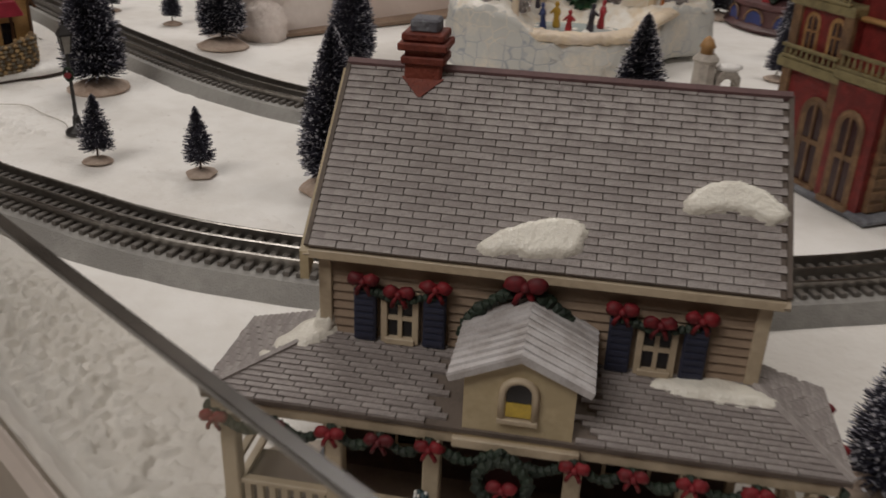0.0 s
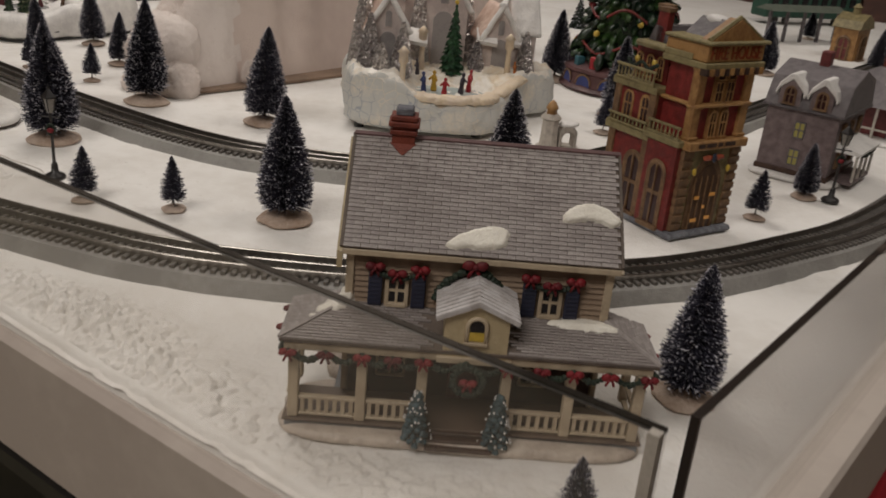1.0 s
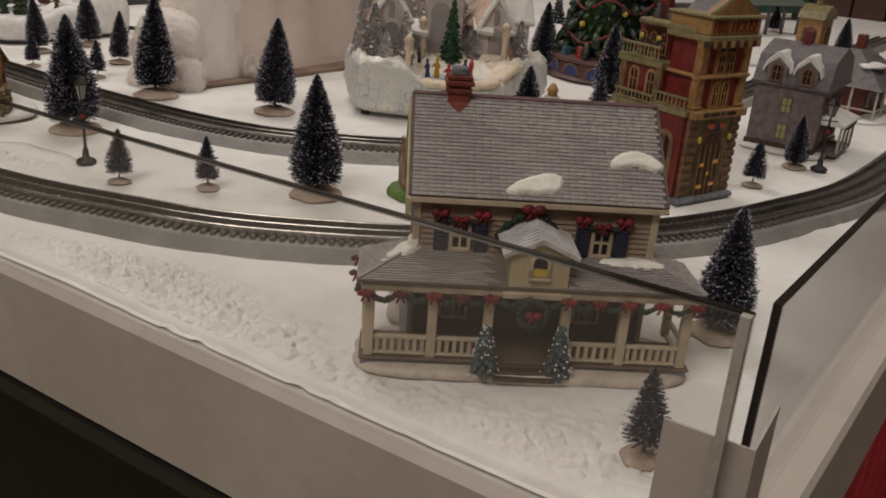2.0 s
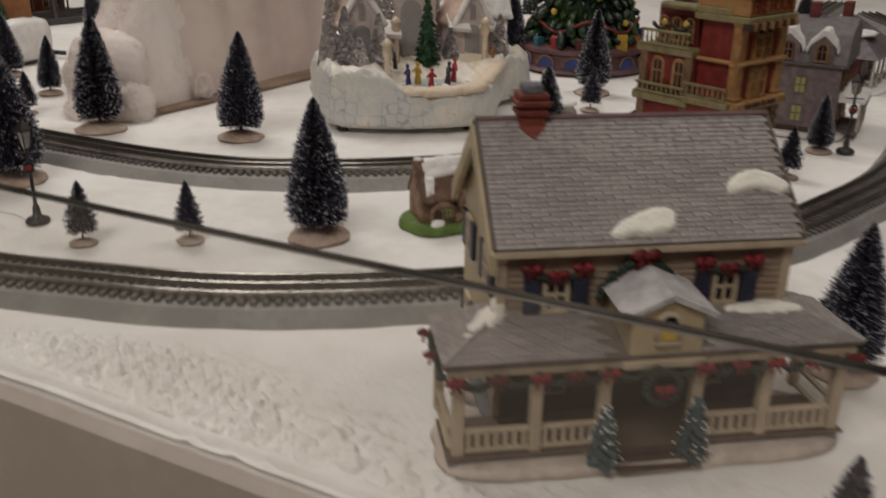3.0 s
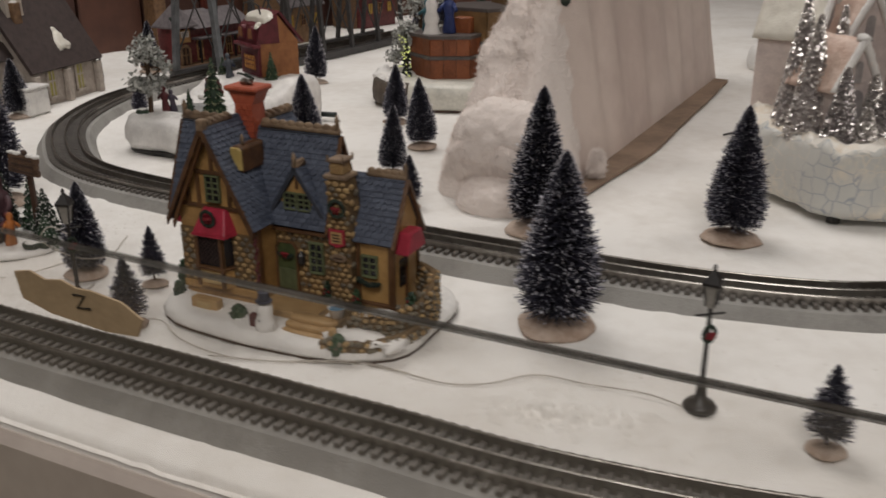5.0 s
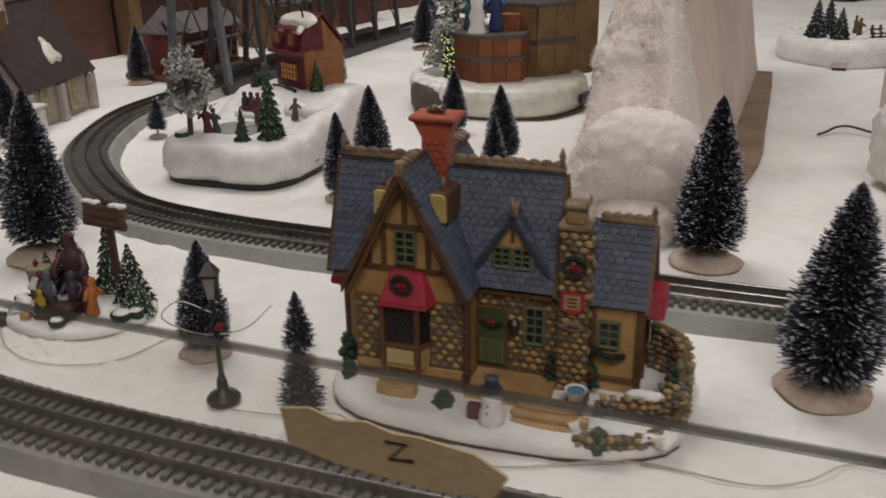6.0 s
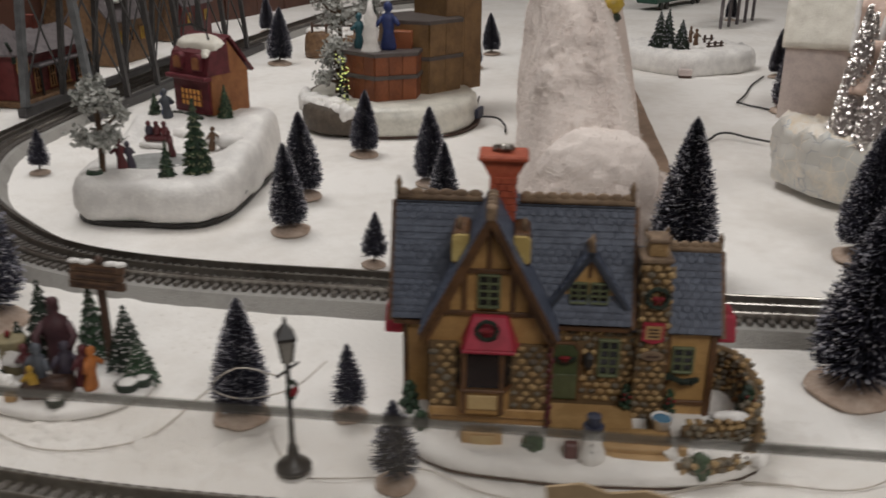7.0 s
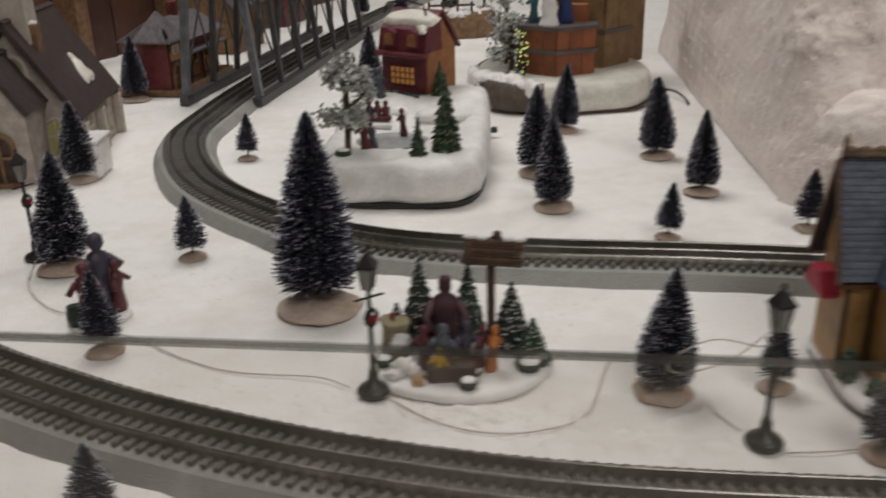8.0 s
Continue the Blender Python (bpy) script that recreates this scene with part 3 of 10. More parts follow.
# ---- cotton hill ----
def cotton_hill():
    root = thing("cotton_hill", Matrix.Identity(4), "tall white cotton batting mountain draped over a tunnel form", "hill")
    o = Vector((-0.222, 0.985, 0))
    d = Vector((0.705, 0.709, 0))
    n = Vector((-0.709, 0.705, 0))
    NL, NW = 250, 130

    def along(i):
        return -0.022 + 0.762 * i / NL
    V, F = [], []

    def fuzz(p, k=1.0):
        return k * (0.011 * noise.noise(p * 10) + 0.004 * noise.noise(p * 30) + 0.0025 * noise.noise(p * 80) + 0.002 * noise.noise(p * 170))
    for i in range(NL + 1):
        s = along(i)
        up = min(1.0, (s + 0.022) / 0.05)
        nose = min(1.0, (s + 0.022) / 0.014)
        rise = 0.06 * math.sqrt(max(0.0, 1 - (1 - nose) ** 2)) + 1.04 * min(max(0.0, s), 0.075) + 0.29 * (1 - math.exp(-max(0.0, s - 0.075) * 3.6))
        half, mid = (0.121 + 0.04 * s) / 2, (0.049 + 0.22 * s) / 2
        half *= 0.5 + 0.5 * math.sqrt(max(0.0, 1 - (1 - up) ** 2))
        for j in range(NW + 1):
            w = -1 + 2 * j / NW
            k = (1 - abs(w) ** 9) if w < 0 else (1 - abs(w) ** (2.4 + 3.0 * math.exp(-max(0.0, s) / 0.1)))
            z = rise * max(0.0, k) ** 0.85
            p = o + d * s + n * (mid + w * half + (0.16 * z * min(1.0, -w * 1.6) if w < 0 else 0.0)) + Vector((0, 0, z))
            p += d * (max(0.0, 0.05 - z) * 0.55 * math.exp(-(s + 0.022) / 0.02))
            if w < -0.62 and s > 0.1 + 0.03 * noise.noise((z * 30, 1.0, 4.0)):
                q = p + n * (0.0035 * math.sin(s * 70 + 2 * noise.noise((s * 9, z * 5, 0)))) * min(1.0, z * 14)
            else:
                g = min(1.0, z * 25)
                f = fuzz(p, 1.0 if w > -0.45 else 0.5) * g
                q = p + n * f * 0.9 - d * abs(f) * 0.9 + Vector((0, 0, f * 0.8))
            V.append((q.x, q.y, max(-0.004, q.z)))
    for i in range(NL):
        for j in range(NW):
            a = i * (NW + 1) + j
            F.append((a, a + NW + 1, a + NW + 2, a + 1))
    F.append(tuple(range(NW + 1)))
    F.append(tuple(NL * (NW + 1) + j for j in range(NW, -1, -1)))
    cut = int(0.19 * NW)

    def is_cloth(f):
        i, j = divmod(f[0], NW + 1)
        s = along(i) + 0.012 * noise.noise((j * 0.21, 0.0, 3.0))
        return len(f) == 4 and j < cut and s > 0.112 + 0.03 * (j / cut) + 0.03 * noise.noise((j * 0.35, i * 0.02, 5.0)) + 0.012 * noise.noise((j * 1.4, i * 0.3, 2.0))
    skin = [f for f in F if not is_cloth(f)]
    cloth = [f for f in F if is_cloth(f)]
    rnd = random.Random(21)
    hair = []
    for f in skin:
        if len(f) == 4 and V[f[0]][2] > 0.001:
            for k in range(2):
                hair.append(tuple(sum(V[q][c] for q in f) / 4 + rnd.uniform(-0.002, 0.002) for c in range(3)))
    pydata("batting", V, skin, COTTON, root, "fluffy white batting", True)
    pydata("cloth_side", V, cloth, CLOTH, root, "flat pinkish white cloth side", True)
    def foot_line(s, e):
        p = o + d * s + n * e
        return (p.x, p.y)
    edge = [foot_line(q, -0.03 + 0.09 * q) for q in [0.02 + 0.71 * k / 14 for k in range(15)]]
    rim = [foot_line(q, max(-0.048, -0.078 + 0.118 * q) + 0.003 * noise.noise((q * 30, 0, 0))) for q in [0.02 + 0.71 * k / 14 for k in range(15)]]
    part("brown_strip", slab(B(), edge + rim[::-1], 0.0005, 0.0042), mat("brown_foot_band", (0.30, 0.21, 0.15), (0.20, 0.14, 0.10), 0.8, 14, 0.3, 200), root, "brown strip along the cloth's foot")
    for c, r in (((0.024, 0.022, 0.046), (0.054, 0.042, 0.048)), ((0.02, 0.03, 0.012), (0.046, 0.03, 0.04)), ((0.03, 0.055, 0.01), (0.034, 0.036, 0.055)), ((0.012, -0.028, 0.012), (0.03, 0.026, 0.03)), ((0.117, -0.035, 0.018), (0.011, 0.015, 0.02)), ((-0.008, 0.012, 0.008), (0.036, 0.03, 0.024))):
        p = o + d * c[0] + n * c[1]
        bm = blob(B(), (0, 0, 0), (1, 1, 1), 5, 0.0)
        for v in bm.verts:
            u = v.co.copy()
            v.co = p + n * (u.x * r[0]) + d * (u.y * r[1]) + Vector((0, 0, c[2] + u.z * r[2]))
            f = fuzz(v.co, 0.8)
            v.co += (n * u.x + d * u.y + Vector((0, 0, u.z))) * f
            v.co.z = max(v.co.z, -0.004)
        hair += [tuple(v.co) for v in bm.verts if v.co.z > 0.001 for k in range(2)]
        part("tuft", bm, COTTON, root, "rounded tuft of batting", smooth=True)
    HV, HF = [], []
    for x, y, z in hair:
        u = Vector((rnd.gauss(0, 1), rnd.gauss(0, 1), rnd.gauss(0.2, 0.8))).normalized()
        a = Vector((x, y, z)) - u * 0.001
        t = u.orthogonal().normalized() * rnd.uniform(0.0002, 0.0004)
        e = a + u * rnd.uniform(0.003, 0.0075)
        g = len(HV)
        HV += [a - t, a + t, e]
        HF.append((g, g + 1, g + 2))
    tagged(pydata("fibre", HV, HF, COTTON, root, "loose cotton fibres"), kind="stuff")


build_table()
backboard("back_board", BACK[0], BACK[1], -0.06, 0.5, 22)
backboard("back_board", BACK[1], (1.96, 2.071), -0.06, 0.5, 16)
front_acrylic()
g0 = (0.1985, 0.0895)
acrylic("acrylic_panel", g0, (g0[0] + BX.x * 2.2, g0[1] + BX.y * 2.2), 0.1205, EDGED, "clear acrylic guard panel with dark edges at the table's side")
NEAR_A = lambda p: -0.86 < p.x < 0.62
railway(LINE_A, "outer loop of toy train track on grey plastic roadbed", NEAR_A)
NEAR_B = lambda p: p.y < 1.6 and p.x < 0.5
railway(LINE_B, "inner loop of toy train track on grey plastic roadbed", NEAR_B)
cotton_hill()
plant_trees()
street_lamps()


# ---- helpers for the ornament houses ----
def mound(bm, rx, ry, h, p=2.6, wob=0.05, sd=0.0, cx=0.0, cy=0.0, z0=0.0, seg=48, levels=((1.0, 0.0), (1.015, 0.25), (1.0, 0.62), (0.965, 0.88), (0.9, 1.0)), icing=0.0):
    """A rounded lumpy slab, as the snowy foot of an ornament."""
    rows = []
    for k, zz in levels:
        row = []
        for i in range(seg):
            a = 2 * math.pi * i / seg
            c, s = math.cos(a), math.sin(a)
            q = (abs(c) ** p + abs(s) ** p) ** (-1 / p)
            w = 1 + wob * noise.noise((c * 2.2 + sd, s * 2.2 + sd, 0.5))
            zw = h * zz * (1 + icing * noise.noise((c * 5 + sd, s * 5, 2.0)) * (1 if zz > 0.9 else 0))
            row.append(bm.verts.new((cx + rx * q * c * k * w, cy + ry * q * s * k * w, z0 + zw)))
        rows.append(row)
    for a, b in zip(rows, rows[1:]):
        for i in range(seg):
            bm.faces.new((a[i], a[(i + 1) % seg], b[(i + 1) % seg], b[i]))
    bm.faces.new(rows[0][::-1])
    bm.faces.new(rows[-1])
    return bm


def shingles(parent, org, u, v, w, h, rows, span, material, limit, t=0.0009, scallop=False, keep=None, name="shingle", gap=0.955, lap=1.2):
    """Courses of separate shingles on a roof slope; span(row) gives where a course begins and ends."""
    org, u, v = Vector(org), Vector(u).normalized(), Vector(v).normalized()
    n = u.cross(v).normalized()
    g = w * gap / 2
    kinds = {}
    for round_end in (False, True):
        low = [(-g, h * 0.38), (-g * 0.72, h * 0.1), (0, 0), (g * 0.72, h * 0.1), (g, h * 0.38)] if round_end else [(-g, 0), (g, 0)]
        outline = low + [(g, h * lap), (-g, h * lap)]
        k = len(outline)
        vs = [Vector((x, y, t + 0.0002 if i < len(low) else 0.0003)) for i, (x, y) in enumerate(outline)] + [Vector((x, y, -0.0003)) for x, y in outline]
        fs = [tuple(range(k))] + [(i, i + k, (i + 1) % k + k, (i + 1) % k) for i in range(k)]
        me = bpy.data.meshes.new(name)
        me.from_pydata(vs, [], fs)
        me.update()
        me.materials.append(material)
        kinds[round_end] = (vs, fs, me)
    V, F, count = [], [], 0
    base = Matrix((u, v, n)).transposed().to_4x4()
    for r in range(rows):
        a, b = span(r)
        vs, fs, me = kinds[bool(scallop(r) if callable(scallop) else scallop)]
        m0 = a + (w / 2 if r % 2 else w) - w
        x = m0 + w / 2
        while x < b + w * 0.3:
            if x > a - w * 0.3 and (keep is None or keep(x, r * h)):
                p = org + u * min(max(x, a + w / 2), b - w / 2) + v * (r * h) + n * random.uniform(0, 0.0002)
                m = Matrix.Translation(p) @ base @ pose(0, 0, 0, 0, 0, random.uniform(-1.2, 1.2))
                if count < limit:
                    ob = new(name, me)
                    ob.parent = parent
                    ob.matrix_basis = m
                    count += 1
                else:
                    q = len(V)
                    V += [m @ c for c in vs]
                    F += [tuple(q + j for j in f) for f in fs]
            x += w
    if V:
        tagged(pydata(name + "s", V, F, material, parent), kind="stuff")


def wreath(parent, c, r, axis="y", bow=True, name="wreath", dens=18):
    bm = B()
    for i in range(dens):
        a = 2 * math.pi * i / dens
        k = r * 0.3
        blob(bm, (c[0] + r * math.cos(a), c[1] - 0.0005, c[2] + r * math.sin(a)), (k, k * 0.8, k), 1, 0.45, 2, i)
    ob = part(name, bm, GREEN, parent, "green wreath")
    if bow:
        bow_at(ob, (c[0], c[1] - r * 0.3, c[2] - r * 0.1), r * 0.55)
    return ob


def bow_at(parent, c, r, name="bow"):
    bm = B()
    blob(bm, (c[0] - r * 0.55, c[1], c[2] + r * 0.2), (r * 0.6, r * 0.42, r * 0.5), 2, 0.4, 2, c[0] * 90)
    blob(bm, (c[0] + r * 0.55, c[1], c[2] + r * 0.2), (r * 0.6, r * 0.42, r * 0.5), 2, 0.4, 2, c[0] * 50)
    blob(bm, (c[0], c[1] - r * 0.2, c[2] + r * 0.1), (r * 0.3, r * 0.4, r * 0.32), 1, 0.2, 2, 1)
    for s in (-1, 1):
        tube(bm, [(c[0], c[1] - r * 0.1, c[2]), (c[0] + s * r * 0.35, c[1] - r * 0.15, c[2] - r * 0.5), (c[0] + s * r * 0.5, c[1], c[2] - r)], r * 0.18, 5)
    return part(name, bm, REDBOW, parent, "red ribbon bow", smooth=True)


def garland(parent, pts, r, name="garland"):
    """A swag of leafy lumps along a line."""
    bm = B()
    line = catmull(pts, r * 1.1)
    for i, p in enumerate(line):
        k = r * random.uniform(0.75, 1.15)
        blob(bm, (p.x, p.y, p.z), (k, k, k), 1, 0.5, 2.2, i * 1.3)
    return part(name, bm, GREEN, parent, "dark green garland")


def sash(parent, c, w, h, frame_m, pane_m, nx=2, nz=2, t=0.0016, fr=0.0013, mt=0.0005, name="window", label=""):
    """A window facing -y: a pane with a frame and glazing bars."""
    x, y, z = c
    ob = part(name, box(B(), x - w / 2, x + w / 2, y - 0.0004, y + 0.0006, z - h / 2, z + h / 2), pane_m, parent, label)
    bm = B()
    box(bm, x - w / 2 - fr, x - w / 2, y - t, y + 0.0008, z - h / 2 - fr, z + h / 2 + fr)
    box(bm, x + w / 2, x + w / 2 + fr, y - t, y + 0.0008, z - h / 2 - fr, z + h / 2 + fr)
    box(bm, x - w / 2, x + w / 2, y - t, y + 0.0008, z + h / 2, z + h / 2 + fr)
    box(bm, x - w / 2 - fr * 0.4, x + w / 2 + fr * 0.4, y - t * 1.5, y + 0.0008, z - h / 2 - fr, z - h / 2)
    part("window_frame", bm, frame_m, ob, bev=0.0002)
    bm = B()
    for i in range(1, nx):
        q = x - w / 2 + w * i / nx
        box(bm, q - mt, q + mt, y - t * 0.8, y + 0.0002, z - h / 2, z + h / 2)
    for i in range(1, nz):
        q = z - h / 2 + h * i / nz
        box(bm, x - w / 2, x + w / 2, y - t * 0.72, y + 0.0002, q - mt, q + mt)
    if nx > 1 or nz > 1:
        part("glazing_bar", bm, frame_m, ob)
    return ob


CREAM = mat("cream_ceramic", (0.51, 0.42, 0.30), (0.40, 0.32, 0.225), 0.45, 60, 0.2, 300)
CLAP = mat("tan_clapboard", (0.33, 0.245, 0.175), (0.26, 0.19, 0.135), 0.5, 60, 0.2, 300)
YELLOWW = mat("pale_yellow_ceramic", (0.50, 0.41, 0.26), (0.41, 0.33, 0.20), 0.45, 60, 0.2, 300)
GREYSH = mat("grey_shingle", (0.37, 0.335, 0.32), (0.25, 0.22, 0.21), 0.6, 220, 0.3, 900)
SHBACK = mat("brown_roof_gaps", (0.15, 0.12, 0.10), None, 0.8, 120)
RIDGE = mat("plum_ridge_cap", (0.16, 0.09, 0.09), None, 0.6, 120)
NAVY = mat("navy_shutter", (0.028, 0.032, 0.06), None, 0.5, 120)
DARKPANE = mat("dark_window", (0.012, 0.011, 0.014), None, 0.15, 60)
BRICKRED = mat("brick_red_ceramic", (0.210, 0.045, 0.025), (0.133, 0.025, 0.015), 0.6, 160, 0.4, 700)
STONEG = mat("grey_blue_stone", (0.22, 0.23, 0.25), (0.12, 0.12, 0.14), 0.7, 120, 0.6, 500)
# brown paint; on the farmhouse porch wall it stands in for shade
BROWND = mat("brown_paint_and_porch_shade", (0.075, 0.04, 0.026), (0.04, 0.02, 0.014), 0.55, 120)
MUDSNOW = mat("glittery_snow_foot", (0.62, 0.54, 0.46), (0.38, 0.31, 0.26), 0.4, 50, 0.6, 400, spread=(0.3, 0.7))
LITYEL = mat("yellow_painted_pane", (0.6, 0.42, 0.06), None, 0.4, 100)
RIBW = mat("pale_tin_roof", (0.52, 0.5, 0.5), (0.38, 0.35, 0.34), 0.5, 140)


GLITTER = mat("glitter_snow_paint", (0.84, 0.81, 0.72), (0.74, 0.70, 0.62), 0.28, 90, 0.35, 700)


def snow_lump(parent, pts, r, m=None):
    """A smooth pad of snow whose outline runs round a few merged lobes."""
    xs, ys = [p[0] for p in pts], [p[1] for p in pts]
    x0, x1, y0, y1 = min(xs) - 2.2 * r, max(xs) + 2.2 * r, min(ys) - 2.2 * r, max(ys) + 2.2 * r
    nx, ny = 46, 34
    V, F, field = [], [], []
    for j in range(ny + 1):
        for i in range(nx + 1):
            x, y = x0 + (x1 - x0) * i / nx, y0 + (y1 - y0) * j / ny
            f = sum(k * math.exp(-((x - px) ** 2 + 1.5 * (y - py) ** 2) / (r * k * 0.95) ** 2) for px, py, pz, k in pts)
            f += 0.12 * noise.noise((x * 260, y * 260, 2.0))
            wsum = sum(math.exp(-((x - px) ** 2 + (y - py) ** 2) / (r * r)) + 1e-9 for px, py, pz, k in pts)
            base = sum(pz * (math.exp(-((x - px) ** 2 + (y - py) ** 2) / (r * r)) + 1e-9) for px, py, pz, k in pts) / wsum
            up = r * 0.34 * min(1.0, max(0.0, (f - 0.4) * 2.2)) ** 0.5 if f > 0.4 else -0.0012
            V.append((x, y, base + up + (0.0003 * noise.noise((x * 500, y * 500, 1.0)) if f > 0.4 else 0)))
            field.append(f)
    for j in range(ny):
        for i in range(nx):
            a = j * (nx + 1) + i
            q = (a, a + 1, a + nx + 2, a + nx + 1)
            if max(field[k] for k in q) > 0.4:
                F.append(q)
    ob = pydata("snow_patch", V, F, GLITTER, parent, "glittery white snow patch", True)
    if m:
        ob.matrix_basis = m
    return ob


# ---- farmhouse with a wrap-round porch ----
def porch_house():
    h = thing("porch_farmhouse", pose(0.1358, 0.2405, 0.0, 0, 0, -2.0), "cream ceramic farmhouse with grey shingled roofs, garlanded porch and red bows", "house", "ceramic village buildings")
    part("snow_base", mound(B(), 0.0982, 0.0315, 0.0052, 5, 0.05, 2, 0.0005, 0.0205, icing=0.35), MUDSNOW, h, "glittering snowy foot", smooth=True)
    part("snow_base", mound(B(), 0.0775, 0.046, 0.0046, 7, 0.03, 4, -0.002, 0.0955), MUDSNOW, h, smooth=True)
    part("foundation", box(box(B(), -0.0965, 0.0965, 0.0, 0.0325, 0.001, 0.0072), -0.0735, 0.0675, 0.0325, 0.128, 0.001, 0.0072), STONEG, h, "grey-blue stone foundation", bev=0.0008)
    part("porch_floor", box(B(), -0.0975, 0.0975, -0.0015, 0.0335, 0.0072, 0.0088), mat("brown_porch_floor", (0.13, 0.09, 0.065), (0.09, 0.06, 0.045), 0.6, 90), h, "brown porch floor", bev=0.0004)
    bm = B()
    for i in range(3):
        box(bm, -0.02, 0.016, -0.0135 + i * 0.0045, 0.001, 0.0025 + i * 0.002, 0.0045 + i * 0.002)
    part("step", bm, BROWND, h, "dark plum porch steps", bev=0.0004)
    # main body
    poly = [(0.034, 0.004), (0.13, 0.004), (0.13, 0.1005), (0.082, 0.1425), (0.034, 0.1005)]
    part("wall", prism(B(), poly, -0.0735, 0.0675, pose(0, 0, 0, 0, 0, 90)), YELLOWW, h, "pale yellow and cream walls")
    me = None
    for i in range(12):
        if me is None:
            bm = B()
            sheet(bm, [(-0.0672, 0.0326, 0), (0.0732, 0.0326, 0), (0.0732, 0.0336, 0.0031), (-0.0672, 0.0336, 0.0031)], 0.0012)
            ob = part("clapboard", bm, CLAP, h)
            me = ob.data
        else:
            ob = new("clapboard", me)
            ob.parent = h
        ob.location = (0, 0, 0.061 + i * 0.0033)
    for s, x in ((0, -0.0675), (1, 0.0735)):
        part("corner_board", box(B(), x - 0.0022, x + 0.0022, 0.0318, 0.0362, 0.0088, 0.1005), CREAM, h, bev=0.0003)
    part("frieze", box(B(), -0.0685, 0.0745, 0.0312, 0.0345, 0.0975, 0.1012), CREAM, h, bev=0.0003)
    # main roof
    ridge, ey, ez, rz = 0.082, 0.0278, 0.0985, 0.1455
    for s in (0, 1):
        y0 = ey if s == 0 else 2 * ridge - ey
        q = [(-0.0715, y0, ez), (0.0775, y0, ez), (0.0775, ridge, rz), (-0.0715, ridge, rz)]
        bm = sheet(B(), q if s == 0 else q[::-1], 0.0028)
        roof = part("roof", bm, SHBACK, h, "grey shingled gable roof")
        v = Vector((0, ridge - y0, rz - ez))
        if s == 0:
            shingles(roof, (-0.0715, y0, ez + 0.0002), (1, 0, 0), v, 0.0092, v.length / 27, 27, lambda r: (0, 0.149), GREYSH, 300, t=0.0007, lap=1.02)
        else:
            shingles(roof, (0.0775, y0, ez + 0.0002), (-1, 0, 0), v, 0.0092, v.length / 27, 27, lambda r: (0, 0.149), GREYSH, 0, t=0.0007, lap=1.02)
    part("ridge_cap", tube(B(), [(-0.0725, ridge, rz + 0.0004), (0.0785, ridge, rz + 0.0004)], 0.0019, 6), RIDGE, h, "dark plum ridge cap")
    for x in (-0.0722, 0.0782):
        for y0 in (ey, 2 * ridge - ey):
            part("barge_board", tube(B(), [(x, y0, ez - 0.0035), (x, ridge, rz - 0.0032)], 0.0016, 4), CREAM, h)
            part("verge", tube(B(), [(x, y0, ez + 0.0003), (x, ridge, rz + 0.0003)], 0.0012, 5), SHBACK, h)
    part("eave_board", box(B(), -0.0718, 0.0778, ey - 0.0004, ey + 0.004, ez - 0.0042, ez - 0.001), CREAM, h, bev=0.0003)
    # chimney
    ch = part("chimney", box(B(), -0.0515, -0.0385, 0.077, 0.089, 0.125, 0.156), BRICKRED, h, "stepped red brick chimney with a grey pot", bev=0.0006)
    for z, k in ((0.148, 0.0012), (0.1528, 0.0022), (0.156, 0.001)):
        part("course", box(B(), -0.0515 - k, -0.0385 + k, 0.077 - k, 0.089 + k, z, z + 0.0028), BRICKRED, ch, bev=0.0005)
    part("chimney_pot", box(B(), -0.05, -0.04, 0.0782, 0.0878, 0.1585, 0.1632), STONEG, ch, "grey chimney top", bev=0.0008)
    k = (rz - ez) / (ridge - ey)
    zz = lambda y: ez + (y - ey) * k + 0.0019
    part("chimney_foot", sheet(B(), [(-0.0525, 0.0775, zz(0.0775)), (-0.0455, 0.0715, zz(0.0715)), (-0.0445, 0.0715, zz(0.0715)), (-0.0375, 0.0775, zz(0.0775))], 0.0012), BRICKRED, ch)
    # snow on the roof
    tilt = math.degrees(math.atan2(rz - ez, ridge - ey))
    m = pose(0, ey, ez, tilt, 0, 0)
    snow_lump(h, [(-0.013, 0.006, 0.0012, 0.8), (-0.0065, 0.009, 0.0015, 1.0), (0.0, 0.0115, 0.0015, 1.0), (0.006, 0.0135, 0.0015, 1.0), (0.0115, 0.0145, 0.0015, 0.95), (0.0105, 0.009, 0.0015, 0.9), (0.002, 0.007, 0.0013, 0.8)], 0.0056, m)
    snow_lump(h, [(0.0485, 0.0275, 0.0012, 0.75), (0.0535, 0.0305, 0.0015, 1.0), (0.0595, 0.033, 0.0015, 1.1), (0.0655, 0.032, 0.0015, 1.05), (0.071, 0.029, 0.0015, 0.95), (0.0745, 0.0275, 0.0012, 0.7)], 0.0054, m)
    # porch roof
    e, zt, zw = 0.0998, 0.0565, 0.064
    fq = [(-e, -0.001, zt), (e, -0.001, zt), (0.0735, 0.034, zw), (-0.0675, 0.034, zw)]
    r1 = part("porch_roof", sheet(B(), fq, 0.002), SHBACK, h, "grey shingled hipped porch roof")
    v = Vector((0, 0.035, zw - zt))
    shingles(r1, (0, -0.001, zt + 0.0002), (1, 0, 0), v, 0.0092, v.length / 15, 15, lambda r: (-e + 0.031 * r / 15, e - 0.025 * r / 15), GREYSH, 300, keep=lambda x, y: abs(x + 0.0005) > 0.0235, t=0.0007, lap=1.02)
